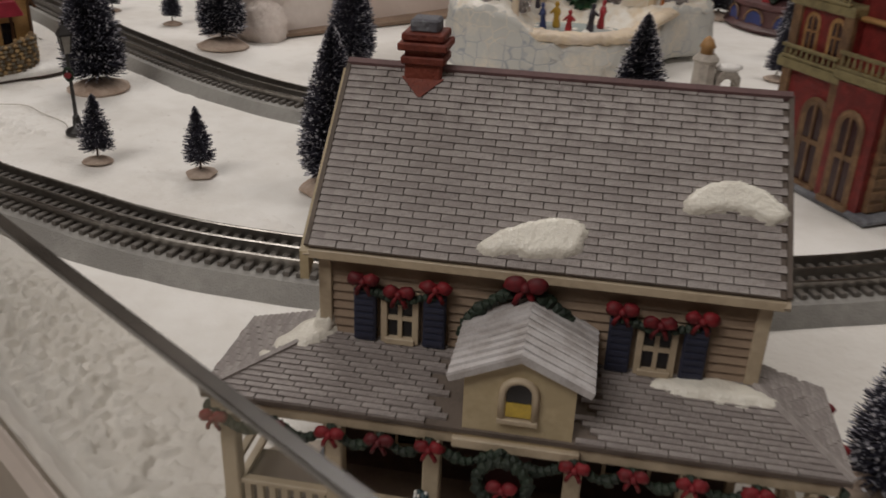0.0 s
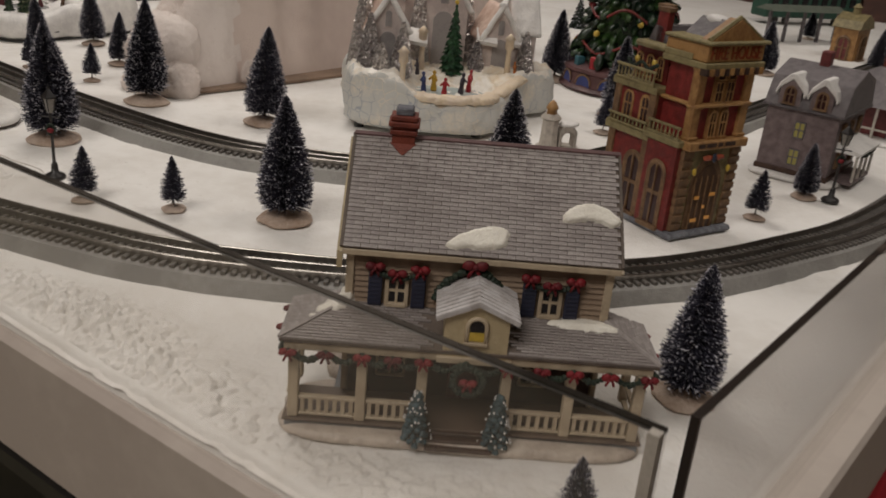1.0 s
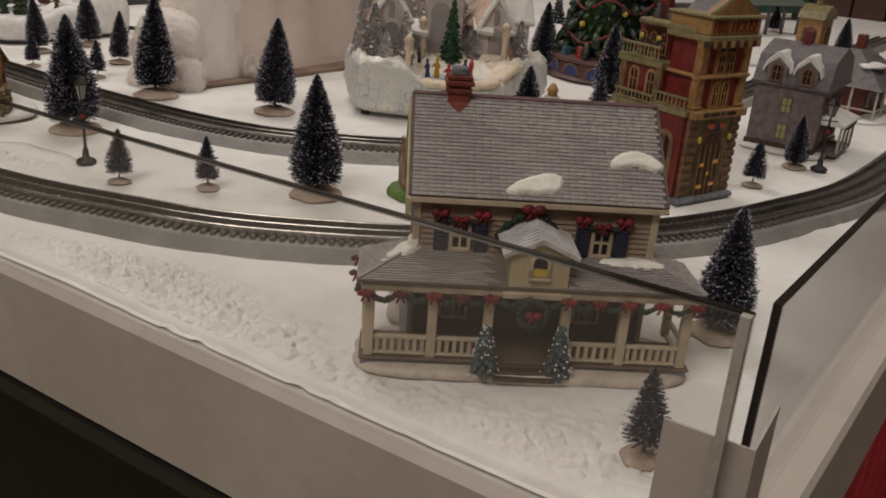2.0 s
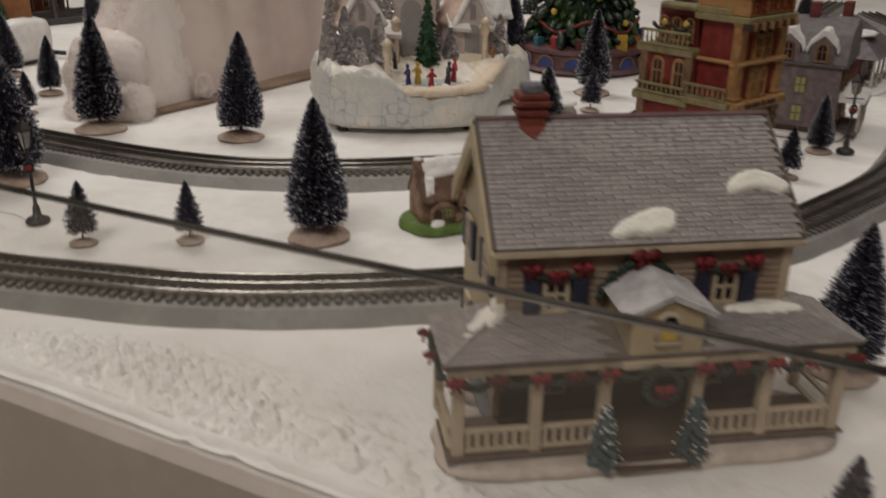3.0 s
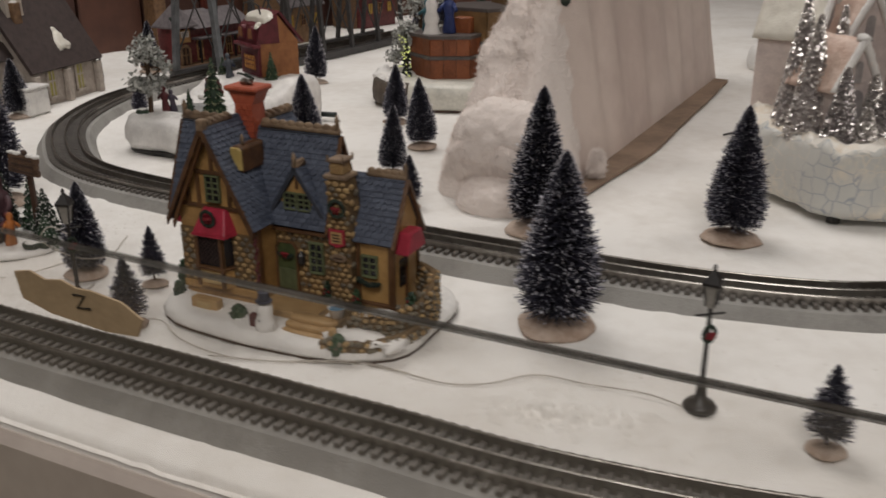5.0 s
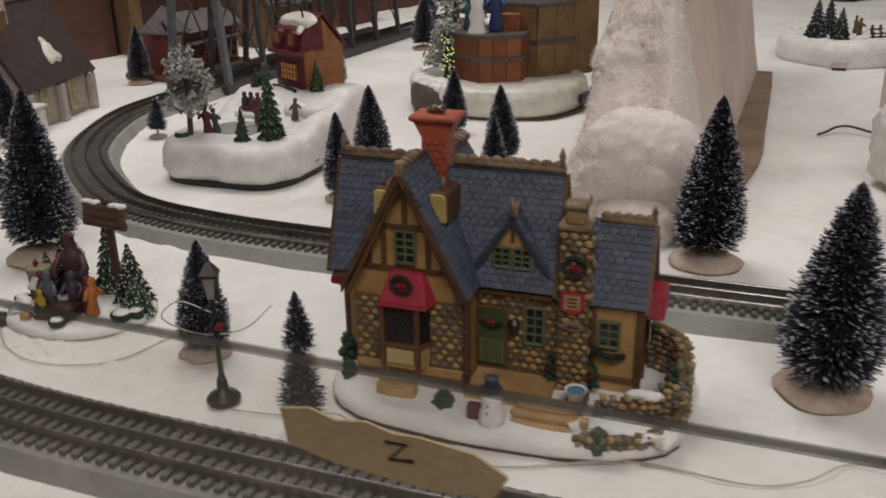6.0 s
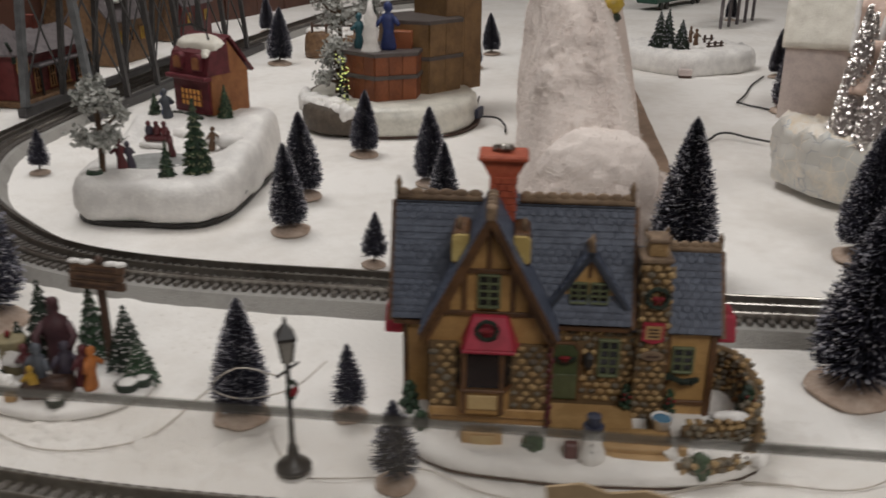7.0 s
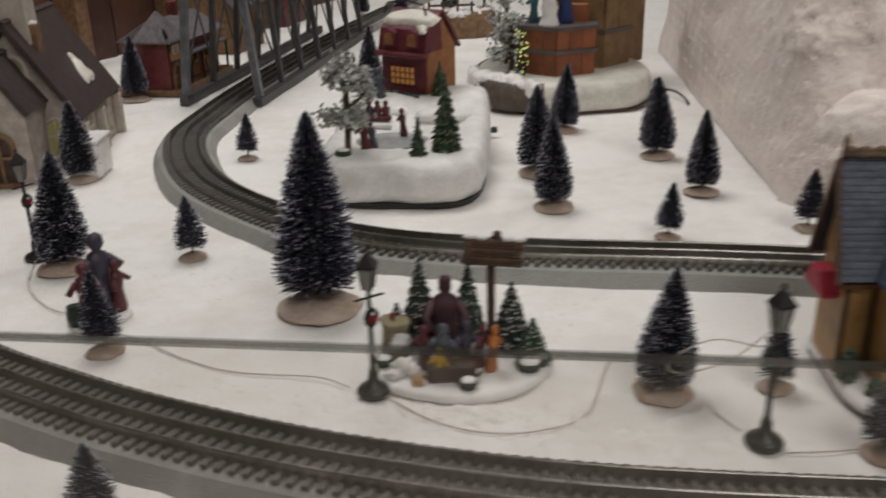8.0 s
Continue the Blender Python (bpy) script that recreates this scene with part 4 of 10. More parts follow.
    lq = [(-e, 0.0475, zt), (-e, -0.001, zt), (-0.0675, 0.034, zw), (-0.0675, 0.0475, zw)]
    r2 = part("porch_roof", sheet(B(), lq, 0.002), SHBACK, h)
    v = Vector((0.031, 0, zw - zt))
    shingles(r2, (-e, 0.0475, zt + 0.0002), (0, -1, 0), v, 0.0092, v.length / 15, 15, lambda r: (0, 0.0485 - 0.035 * r / 15), GREYSH, 120, t=0.0007, lap=1.02)
    rq = [(e, -0.001, zt), (e, 0.0475, zt), (0.0735, 0.0475, zw), (0.0735, 0.034, zw)]
    r3 = part("porch_roof", sheet(B(), rq, 0.002), SHBACK, h)
    v = Vector((-0.025, 0, zw - zt))
    shingles(r3, (e, -0.001, zt + 0.0002), (0, 1, 0), v, 0.0092, v.length / 14, 14, lambda r: (0.035 * r / 14, 0.0485), GREYSH, 120, t=0.0007, lap=1.02)
    for a in (((-e, -0.001, zt + 0.001), (-0.0675, 0.034, zw + 0.001)), ((e, -0.001, zt + 0.001), (0.0735, 0.034, zw + 0.001))):
        part("hip_cap", tube(B(), a, 0.0012, 5), GREYSH, h)
    bm = B()
    box(bm, -0.0972, 0.0972, 0.0002, 0.0042, 0.0498, 0.0556)
    box(bm, -0.0972, -0.0932, 0.0042, 0.0465, 0.0498, 0.0556)
    box(bm, 0.0932, 0.0972, 0.0042, 0.0465, 0.0498, 0.0556)
    part("fascia", bm, CREAM, h, bev=0.0004)
    part("porch_ceiling", box(B(), -0.0928, 0.0928, 0.0046, 0.0312, 0.0512, 0.0528), CREAM, h)
    snow_lump(h, [(-0.0695, 0.0345, 0.066, 1.0), (-0.074, 0.0315, 0.0635, 0.95), (-0.08, 0.0255, 0.0615, 0.85), (-0.085, 0.019, 0.06, 0.6), (-0.072, 0.027, 0.063, 0.6)], 0.0062)
    part("snow_patch", blob(B(), (-0.0685, 0.0345, 0.0665), (0.0042, 0.004, 0.006), 3, 0.35, 2), GLITTER, h, smooth=True)
    snow_lump(h, [(0.045, 0.0275, 0.0632, 0.7), (0.053, 0.028, 0.0634, 1.0), (0.0625, 0.0285, 0.0636, 1.15), (0.0715, 0.0275, 0.0634, 1.0), (0.0785, 0.0255, 0.0625, 0.75)], 0.0058)
    # posts, rails, balusters
    posts = (-0.092, -0.056, -0.024, 0.0205, 0.055, 0.092)
    for x in posts:
        part("post", box(B(), x - 0.0028, x + 0.0028, 0.0, 0.0056, 0.0088, 0.0497), CREAM, h, bev=0.0005)
    for s in (-1, 1):
        part("post", box(B(), s * 0.0948 - 0.0024, s * 0.0948 + 0.0024, 0.0405, 0.0453, 0.0088, 0.0497), CREAM, h, bev=0.0005)
        part("side_rail", box(B(), s * 0.0948 - 0.0015, s * 0.0948 + 0.0015, 0.0058, 0.0403, 0.0198, 0.0218), CREAM, h, bev=0.0003)
        part("side_rail", box(B(), s * 0.0948 - 0.0015, s * 0.0948 + 0.0015, 0.0058, 0.0403, 0.0098, 0.0114), CREAM, h, bev=0.0003)
    bal = None
    for a, b in ((posts[0], posts[1]), (posts[1], posts[2]), (posts[3], posts[4]), (posts[4], posts[5])):
        part("rail", box(B(), a + 0.0028, b - 0.0028, 0.001, 0.0042, 0.0198, 0.0218), CREAM, h, bev=0.0003)
        part("rail", box(B(), a + 0.0028, b - 0.0028, 0.001, 0.0042, 0.0098, 0.0114), CREAM, h, bev=0.0003)
        n = int((b - a - 0.0056) / 0.0043)
        for i in range(n):
            x = a + 0.0028 + (b - a - 0.0056) * (i + 0.5) / n
            if bal is None:
                ob = part("baluster", box(B(), -0.0011, 0.0011, 0.0015, 0.0037, 0.0114, 0.0198), CREAM, h)
                bal = ob.data
            else:
                ob = new("baluster", bal)
                ob.parent = h
            ob.location.x = x
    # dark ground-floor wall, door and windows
    # the shade under the porch roof is put into this panel's dark colour
    part("porch_wall", box(B(), -0.0668, 0.0728, 0.0318, 0.0338, 0.0089, 0.0505), BROWND, h, "porch wall with the porch's shade put into its brown colour")
    d = part("door", box(B(), -0.0095, 0.0065, 0.0303, 0.0317, 0.0089, 0.042), mat("plum_door", (0.10, 0.03, 0.028), None, 0.5, 90), h, "plum coloured front door", bev=0.0005)
    part("door_panel", box(B(), -0.006, 0.003, 0.0298, 0.0303, 0.0325, 0.042), DARKPANE, d)
    for x in (-0.042, 0.039):
        sash(h, (x, 0.0312, 0.0315), 0.014, 0.018, CREAM, DARKPANE, 2, 2)
    # upper windows with shutters
    for x in (-0.0415, 0.0425):
        sash(h, (x, 0.0322, 0.0738), 0.0085, 0.0145, CREAM, DARKPANE, 2, 2, 0.002, 0.0022, 0.0007)
        for s in (-1, 1):
            sh = part("shutter", box(B(), x + s * 0.0118 - 0.0038, x + s * 0.0118 + 0.0038, 0.0295, 0.0322, 0.0645, 0.084), NAVY, h, "navy blue shutter", bev=0.0004)
            bm = B()
            for i in range(7):
                box(bm, x + s * 0.0118 - 0.003, x + s * 0.0118 + 0.003, 0.0291, 0.0296, 0.066 + i * 0.0025, 0.0675 + i * 0.0025)
            part("louvre", bm, NAVY, sh)
            bow_at(h, (x + s * 0.0122, 0.0292, 0.087), 0.0047)
        garland(h, [(x - 0.0115, 0.0302, 0.084), (x, 0.0295, 0.0817), (x + 0.0115, 0.0302, 0.084)], 0.0019)
        bow_at(h, (x, 0.0288, 0.084), 0.0047)
    garland(h, [(-0.02, 0.0302, 0.072), (-0.0155, 0.0300, 0.081), (-0.0005, 0.0295, 0.0905), (0.0145, 0.0300, 0.081), (0.019, 0.0302, 0.072)], 0.0026)
    bow_at(h, (-0.0005, 0.0278, 0.0925), 0.0062)
    # side windows on the yellow gable
    for y, z in ((0.0615, 0.0765), (0.1105, 0.0755), (0.0615, 0.03), (0.1105, 0.029)):
        w = part("side_window", box(B(), -0.0688, -0.067, y - 0.0062, y + 0.0062, z - 0.0088, z + 0.0088), DARKPANE, h)
        bm = B()
        for q in (-0.0066, 0.0, 0.0066):
            box(bm, -0.0696, -0.0676, y + q - 0.0009, y + q + 0.0009, z - 0.0096, z + 0.0096)
        for q in (-0.0094, 0.0, 0.0094):
            box(bm, -0.0695, -0.0676, y - 0.0066, y + 0.0066, z + q - 0.0009, z + q + 0.0009)
        part("window_frame", bm, CREAM, w)
        for s in (-1, 1):
            part("shutter", box(B(), -0.0699, -0.0676, y + s * 0.0118 - 0.0036, y + s * 0.0118 + 0.0036, z - 0.0102, z + 0.0102), NAVY, h, "navy blue shutter", bev=0.0004)
    part("gable_star", blob(B(), (-0.0682, 0.082, 0.1105), (0.0012, 0.0035, 0.0035), 2, 0.5, 3), CREAM, h, "pale moulded star", smooth=True)
    for s in (-1, 1):
        q = [(-0.0716, 0.082 + s * 0.0545, 0.0865), (-0.0716, 0.082 + s * 0.0545, 0.0965), (-0.0716, 0.082, 0.1435), (-0.0716, 0.082, 0.133)]
        part("rake_board", sheet(B(), q if s > 0 else q[::-1], 0.003), YELLOWW, h, "wide pale yellow rake board", bev=0.0004)
    part("back_eave", box(B(), -0.0718, 0.0778, 0.132, 0.1365, 0.0935, 0.0985), YELLOWW, h, bev=0.0005)
    # portico gable
    c = -0.0005
    poly = [(c - 0.0175, 0.0476), (c + 0.0175, 0.0476), (c + 0.0175, 0.0775), (c, 0.0852), (c - 0.0175, 0.0775)]
    p = part("portico", prism(B(), poly, -0.0055, 0.033), YELLOWW, h, "pale yellow gabled portico")
    p.location, p.scale = (0.0026, 0.005, 0.0055), (0.96, 0.94, 0.93)
    for s in (-1, 1):
        q = [(c + s * 0.0228, -0.0085, 0.0762), (c + s * 0.0228, 0.033, 0.0775), (c, 0.033, 0.0892), (c, -0.0085, 0.0868)]
        part("portico_roof", sheet(B(), q if s > 0 else q[::-1], 0.0022), RIBW, p, "pale ribbed tin roof")
        bm = B()
        for i in range(10):
            y = -0.0078 + i * 0.0043
            tube(bm, [(c + s * 0.0226, y, 0.0766 + 0.03 * y), (c, y, 0.0876 + 0.055 * y)], 0.0008, 5)
        part("rib", bm, RIBW, p)
    part("sill_band", box(B(), c - 0.0205, c + 0.0205, -0.0072, -0.0048, 0.0476, 0.0515), CREAM, p, bev=0.0004)
    n = 10
    arch = [(c - 0.0042, 0.0625), (c + 0.0042, 0.0625)] + [(c + 0.0042 * math.cos(math.pi * i / n), 0.0712 + 0.0042 * math.sin(math.pi * i / n)) for i in range(n + 1)]
    part("arched_window", prism(B(), arch, -0.0062, -0.0052), DARKPANE, p)
    part("window_panel", box(B(), c - 0.0042, c + 0.0042, -0.0066, -0.0058, 0.0625, 0.0678), LITYEL, p, "yellow painted lower pane")
    bm = tube(B(), [(c - 0.0052, -0.0063, 0.0617), (c - 0.0052, -0.0063, 0.0712)] + [(c - 0.0052 * math.cos(math.pi * i / n), -0.0063, 0.0712 + 0.0052 * math.sin(math.pi * i / n)) for i in range(1, n)] + [(c + 0.0052, -0.0063, 0.0712), (c + 0.0052, -0.0063, 0.0617)], 0.0013, 6)
    part("window_frame", bm, CREAM, p, smooth=True)
    part("window_sill", box(B(), c - 0.0065, c + 0.0065, -0.0078, -0.0052, 0.06, 0.0619), CREAM, p, bev=0.0003)
    wreath(h, (c, -0.0075, 0.0435), 0.0078)
    # garlands on the porch
    xs = (-0.0945, -0.075, -0.056, -0.04, -0.024, -0.002, 0.0205, 0.038, 0.055, 0.074, 0.0945)
    for a, b in zip(xs, xs[1:]):
        garland(h, [(a, -0.0018, 0.0502), ((a + b) / 2, -0.0026, 0.0458), (b, -0.0018, 0.0502)], 0.0021)
    for x in (-0.0945, -0.075, -0.056, -0.04, -0.024, 0.0205, 0.038, 0.055, 0.074, 0.0945):
        bow_at(h, (x, -0.0042, 0.0495), 0.0042)
    for s in (-1, 1):
        garland(h, [(s * 0.0988, 0.001, 0.0502), (s * 0.0994, 0.012, 0.0458), (s * 0.0988, 0.023, 0.0502), (s * 0.0994, 0.034, 0.0458), (s * 0.0988, 0.0455, 0.0502)], 0.0021)
        for y in (0.023, 0.0455):
            bow_at(h, (s * 0.1005, y, 0.0495), 0.0042)
    for x, k in ((-0.0255, 1.0), (0.0175, 1.05)):
        bm = B()
        for i in range(70):
            t = (i + 0.5) / 70
            a = i * 2.4
            r = 0.0075 * (1 - t) ** 0.8 + 0.0008
            blob(bm, (x + r * math.cos(a) * 0.75, -0.0075 + r * math.sin(a) * 0.75, 0.004 + 0.03 * t * k), (0.0021, 0.0021, 0.0019), 1, 0.5, 2.5, i)
        sh = part("porch_shrub", bm, mat("frosty_blue_shrub", (0.07, 0.12, 0.14), (0.03, 0.055, 0.06), 0.6, 300), h, "frosted blue-green porch shrub")
        bm = B()
        for i in range(46):
            t = random.random()
            a = random.uniform(0, 6.28)
            r = 0.0082 * (1 - t) ** 0.8 + 0.0012
            blob(bm, (x + r * math.cos(a), -0.0075 + r * math.sin(a), 0.005 + 0.031 * t * k), (0.0007, 0.0007, 0.0007), 1, 0.4, 2, i)
        part("frost", bm, SNOWP, sh)


porch_house()


# ---- half-timbered stone cottage shop ----
SLATE = mat("slate_blue_shingle", (0.105, 0.124, 0.172), (0.052, 0.063, 0.095), 0.5, 200, 0.3, 900)
SLATEB = mat("dark_slate_gaps", (0.035, 0.04, 0.055), None, 0.8, 120)
OCHRE = mat("ochre_plaster", (0.46, 0.275, 0.1), (0.33, 0.185, 0.065), 0.5, 90, 0.2, 300)
TIMBER = mat("brown_timber", (0.13, 0.06, 0.022), (0.07, 0.032, 0.013), 0.5, 120, 0.3, 400)
STONE_A = mat("ochre_fieldstone", (0.46, 0.32, 0.145), (0.25, 0.15, 0.065), 0.5, 140, 0.5, 500, spread=(0.25, 0.75))
STONE_B = mat("grey_fieldstone", (0.2, 0.17, 0.12), (0.11, 0.09, 0.065), 0.5, 140, 0.5, 500)
MORTAR = mat("dark_mortar", (0.16, 0.10, 0.045), None, 0.8, 120)
SALMON = mat("orange_red_chimney", (0.46, 0.11, 0.055), (0.34, 0.07, 0.035), 0.5, 120, 0.3, 500)
AWNING = mat("raspberry_awning", (0.42, 0.03, 0.06), (0.3, 0.02, 0.04), 0.45, 120)
WGREEN = mat("olive_window_frame", (0.13, 0.15, 0.075), None, 0.5, 120)
DGREEN = mat("green_door", (0.07, 0.09, 0.035), (0.04, 0.055, 0.02), 0.5, 120)
CRESTW = mat("weathered_crest", (0.27, 0.19, 0.12), (0.15, 0.10, 0.065), 0.7, 140)
BUTTER = mat("butter_yellow_dormer", (0.62, 0.5, 0.2), (0.45, 0.33, 0.11), 0.5, 80)
BUTTERP = mat("pale_plaster_panel", (0.50, 0.36, 0.17), (0.42, 0.29, 0.13), 0.55, 90, 0.2, 300)
FIGS_RED = mat("dark_red_creeper_paint", (0.11, 0.022, 0.026), None, 0.5, 150)
SHRUBG = mat("moss_green_bush_paint", (0.035, 0.075, 0.035), (0.015, 0.03, 0.018), 0.5, 150, 0.6, 500)
TANSTEP = mat("tan_step", (0.48, 0.31, 0.14), (0.36, 0.22, 0.09), 0.5, 80)


def stones(parent, x0, x1, y, z0, z1, size=0.0052, poly=None):
    """A fieldstone wall facing -y: separate rounded stones over mortar."""
    nx, nz = max(1, int((x1 - x0) / size)), max(1, int((z1 - z0) / (size * 0.8)))
    for j in range(nz):
        for i in range(nx):
            x = x0 + (x1 - x0) * (i + 0.5 + (0.25 if j % 2 else -0.25)) / nx
            z = z0 + (z1 - z0) * (j + 0.5) / nz
            if x < x0 + size * 0.2 or x > x1 - size * 0.2 or (poly and not poly(x, z)):
                continue
            k = random.uniform(0.42, 0.6)
            bm = blob(B(), (x, y, z), (size * k, 0.0011, size * k * 0.8), 1, 0.5, 1.7, i * 3.1 + j * 7.7)
            part("stone", bm, STONE_A if random.random() < 0.68 else STONE_B, parent, smooth=True)


def crest(parent, a, b, n, r=0.0021):
    """A scalloped ridge crest with a finial at each end."""
    a, b = Vector(a), Vector(b)
    bm = B()
    tube(bm, [a - Vector((0, 0, 0.0012)), b - Vector((0, 0, 0.0012))], 0.0022, 6)
    for i in range(n):
        p = a.lerp(b, (i + 0.5) / n)
        blob(bm, (p.x, p.y, p.z + 0.001), ((b - a).length / n * 0.55, 0.0016, r), 2, 0.1, 1)
    part("ridge_crest", bm, CRESTW, parent, "scalloped tan ridge crest", smooth=True)


def finial(parent, p, k=1.0):
    bm = lathe(B(), [(0.0018 * k, -0.002), (0.0015 * k, 0.003 * k), (0.002 * k, 0.004 * k), (0.0012 * k, 0.0062 * k), (0.0004, 0.0085 * k)], 8, m=Matrix.Translation(p))
    part("finial", bm, CRESTW, parent, smooth=True)


def stone_cottage():
    h = thing("cottage_shop", pose(-0.4895, 0.8645, 0.0, 0, 0, -36.8), "ochre half-timbered stone cottage shop with slate-blue roofs and red awning", "house", "ceramic village buildings")
    part("snow_base", mound(B(), 0.0962, 0.0685, 0.0085, 3.2, 0.05, 5, 0.0955, -0.007, 0.0012, icing=0.4), SNOWP, h, "white snowy foot", smooth=True)
    part("foot_rim", mound(B(), 0.0966, 0.0689, 0.0014, 3.2, 0.05, 5, 0.0955, -0.007, levels=((1.0, 0.0), (1.0, 1.0))), BROWND, h)
    banded = lambda r: (r // 3) % 2 == 1
    # main body and its steep roof
    part("wall", prism(B(), [(-0.0175, 0.008), (0.0175, 0.008), (0.0175, 0.0705), (0, 0.1165), (-0.0175, 0.0705)], -0.1185, 0.0, pose(0, 0, 0, 0, 0, 90)), OCHRE, h, "ochre plaster walls")
    for s in (-1, 1):
        y0 = s * 0.0235
        q = [(-0.005, y0, 0.063), (0.1205, y0, 0.063), (0.1205, 0, 0.1215), (-0.005, 0, 0.1215)]
        r = part("roof", sheet(B(), q if s < 0 else q[::-1], 0.0022), SLATEB, h, "slate-blue banded shingle roof")
        v = Vector((0, -y0, 0.0585))
        if s < 0:
            shingles(r, (-0.005, y0, 0.0633), (1, 0, 0), v, 0.0047, v.length / 18, 18, lambda q_: (0, 0.1255), SLATE, 300, scallop=banded)
        else:
            shingles(r, (0.1205, y0, 0.0633), (-1, 0, 0), v, 0.0047, v.length / 18, 18, lambda q_: (0, 0.1255), SLATE, 0, scallop=banded)
        for x in (-0.0058, 0.1213):
            part("barge_board", tube(B(), [(x, y0, 0.0615), (x, 0, 0.1205)], 0.0017, 4), TIMBER, h)
    crest(h, (-0.005, 0, 0.1245), (0.041, 0, 0.1245), 6, 0.0026)
    crest(h, (0.0605, 0, 0.1245), (0.1205, 0, 0.1245), 9, 0.0026)
    finial(h, (-0.0035, 0, 0.1262), 1.0)
    finial(h, (0.1185, 0, 0.1262), 1.0)
    part("eave_board", box(B(), -0.0045, 0.12, -0.0222, -0.0195, 0.0588, 0.0618), TIMBER, h, bev=0.0003)
    # rear wing
    for s in (-1, 1):
        q = [(0.0525 + s * 0.03, 0.0, 0.074), (0.0525 + s * 0.03, 0.046, 0.074), (0.0525, 0.046, 0.1225), (0.0525, 0.0, 0.1225)]
        r = part("rear_roof", sheet(B(), q if s > 0 else q[::-1], 0.002), SLATEB, h)
        if s > 0:
            v = Vector((-0.03, 0, 0.0485))
            shingles(r, q[0], (0, 1, 0), v, 0.0047, v.length / 15, 15, lambda q_: (0, 0.046), SLATE, 60, scallop=banded)
    part("rear_wall", prism(B(), [(0.0265, 0.001), (0.0785, 0.001), (0.0785, 0.074), (0.0525, 0.117), (0.0265, 0.074)], 0.0176, 0.044), OCHRE, h)
    crest(h, (0.0525, 0.004, 0.1255), (0.0525, 0.046, 0.1255), 6, 0.0022)
    # side wing
    part("wing_wall", prism(B(), [(-0.0175, 0.008), (0.0195, 0.008), (0.0195, 0.0645), (0.001, 0.0945), (-0.0175, 0.0645)], -0.1655, -0.1187, pose(0, 0, 0, 0, 0, 90)), OCHRE, h)
    for s in (-1, 1):
        y0 = 0.001 + s * 0.0225
        q = [(0.1212, y0, 0.0592), (0.1672, y0, 0.0592), (0.1672, 0.001, 0.0978), (0.1212, 0.001, 0.0978)]
        r = part("wing_roof", sheet(B(), q if s < 0 else q[::-1], 0.002), SLATEB, h)
        v = Vector((0, 0.001 - y0, 0.0386))
        if s < 0:
            shingles(r, (0.1212, y0, 0.0595), (1, 0, 0), v, 0.0047, v.length / 12, 12, lambda q_: (0, 0.046), SLATE, 130, scallop=lambda r: (r // 2) % 2 == 1)
        else:
            shingles(r, (0.1672, y0, 0.0595), (-1, 0, 0), v, 0.0047, v.length / 12, 12, lambda q_: (0, 0.046), SLATE, 0, scallop=banded)
        part("barge_board", tube(B(), [(0.168, y0, 0.0575), (0.168, 0.001, 0.0968)], 0.0017, 4), TIMBER, h)
    crest(h, (0.1395, 0.001, 0.0998), (0.1672, 0.001, 0.0998), 5, 0.0024)
    finial(h, (0.1664, 0.001, 0.1005), 0.9)
    # front gable bay
    c, y = 0.0468, -0.038
    g = part("gable", prism(B(), [(c - 0.0305, 0.008), (c + 0.0315, 0.008), (c + 0.0315, 0.068), (c, 0.127), (c - 0.0305, 0.068)], y, 0.0), OCHRE, h, "ochre plaster gable with brown timbers")
    for s in (-1, 1):
        xo, zo, zr = c + s * 0.0345, 0.0645, 0.1305
        q = [(xo, y - 0.0085, zo), (xo, 0.004, zo), (c, 0.004, zr), (c, y - 0.0085, zr)]
        r = part("gable_roof", sheet(B(), q if s > 0 else q[::-1], 0.0018), SLATEB, g)
        v = Vector((c - xo, 0, zr - zo))
        if s > 0:
            shingles(r, (xo, y - 0.0085, zo), (0, 1, 0), v, 0.0047, v.length / 21, 21, lambda q_: (0, 0.0505), SLATE, 170, scallop=banded)
        else:
            shingles(r, (xo, 0.004, zo), (0, -1, 0), v, 0.0047, v.length / 21, 21, lambda q_: (0, 0.0505), SLATE, 90, scallop=banded)
        for y1, d in ((y - 0.0092, 0.0), (y - 0.0066, 0.0028)):
            b = [(xo - s * d, y1, zo - 0.0038 - d), (c, y1, zr - 0.0058 - d), (c, y1, zr + 0.0012 - d), (xo - s * d, y1, zo + 0.0012 - d)]
            part("barge_board", sheet(B(), b if s < 0 else b[::-1], 0.0018), TIMBER, g, "dark brown barge board")
    crest(h, (c, y - 0.006, 0.1315), (c, y + 0.022, 0.1315), 5, 0.0018)
    part("gable_block", box(B(), c - 0.0026, c + 0.0026, y - 0.0095, y - 0.004, 0.127, 0.1345), CRESTW, g, "weathered ridge end", bev=0.0008)
    for nm, x, z0, z1 in (("post", c - 0.0128, 0.0755, 0.0975), ("post", c + 0.0118, 0.0755, 0.0975), ("post", c - 0.0006, 0.0975, 0.1185), ("post", c - 0.0212, 0.0755, 0.086), ("post", c + 0.0205, 0.0755, 0.086)):
        part(nm, box(B(), x - 0.0014, x + 0.0014, y - 0.0012, y + 0.0008, z0, z1), TIMBER, g, bev=0.0002)
    for z, w in ((0.0748, 0.0275), (0.098, 0.0135)):
        part("beam", box(B(), c - w, c + w, y - 0.0015, y + 0.0008, z - 0.0012, z + 0.0012), TIMBER, g, bev=0.0002)
    sash(g, (c - 0.0004, y - 0.0006, 0.0875), 0.0092, 0.0158, WGREEN, DARKPANE, 2, 4, fr=0.0012)
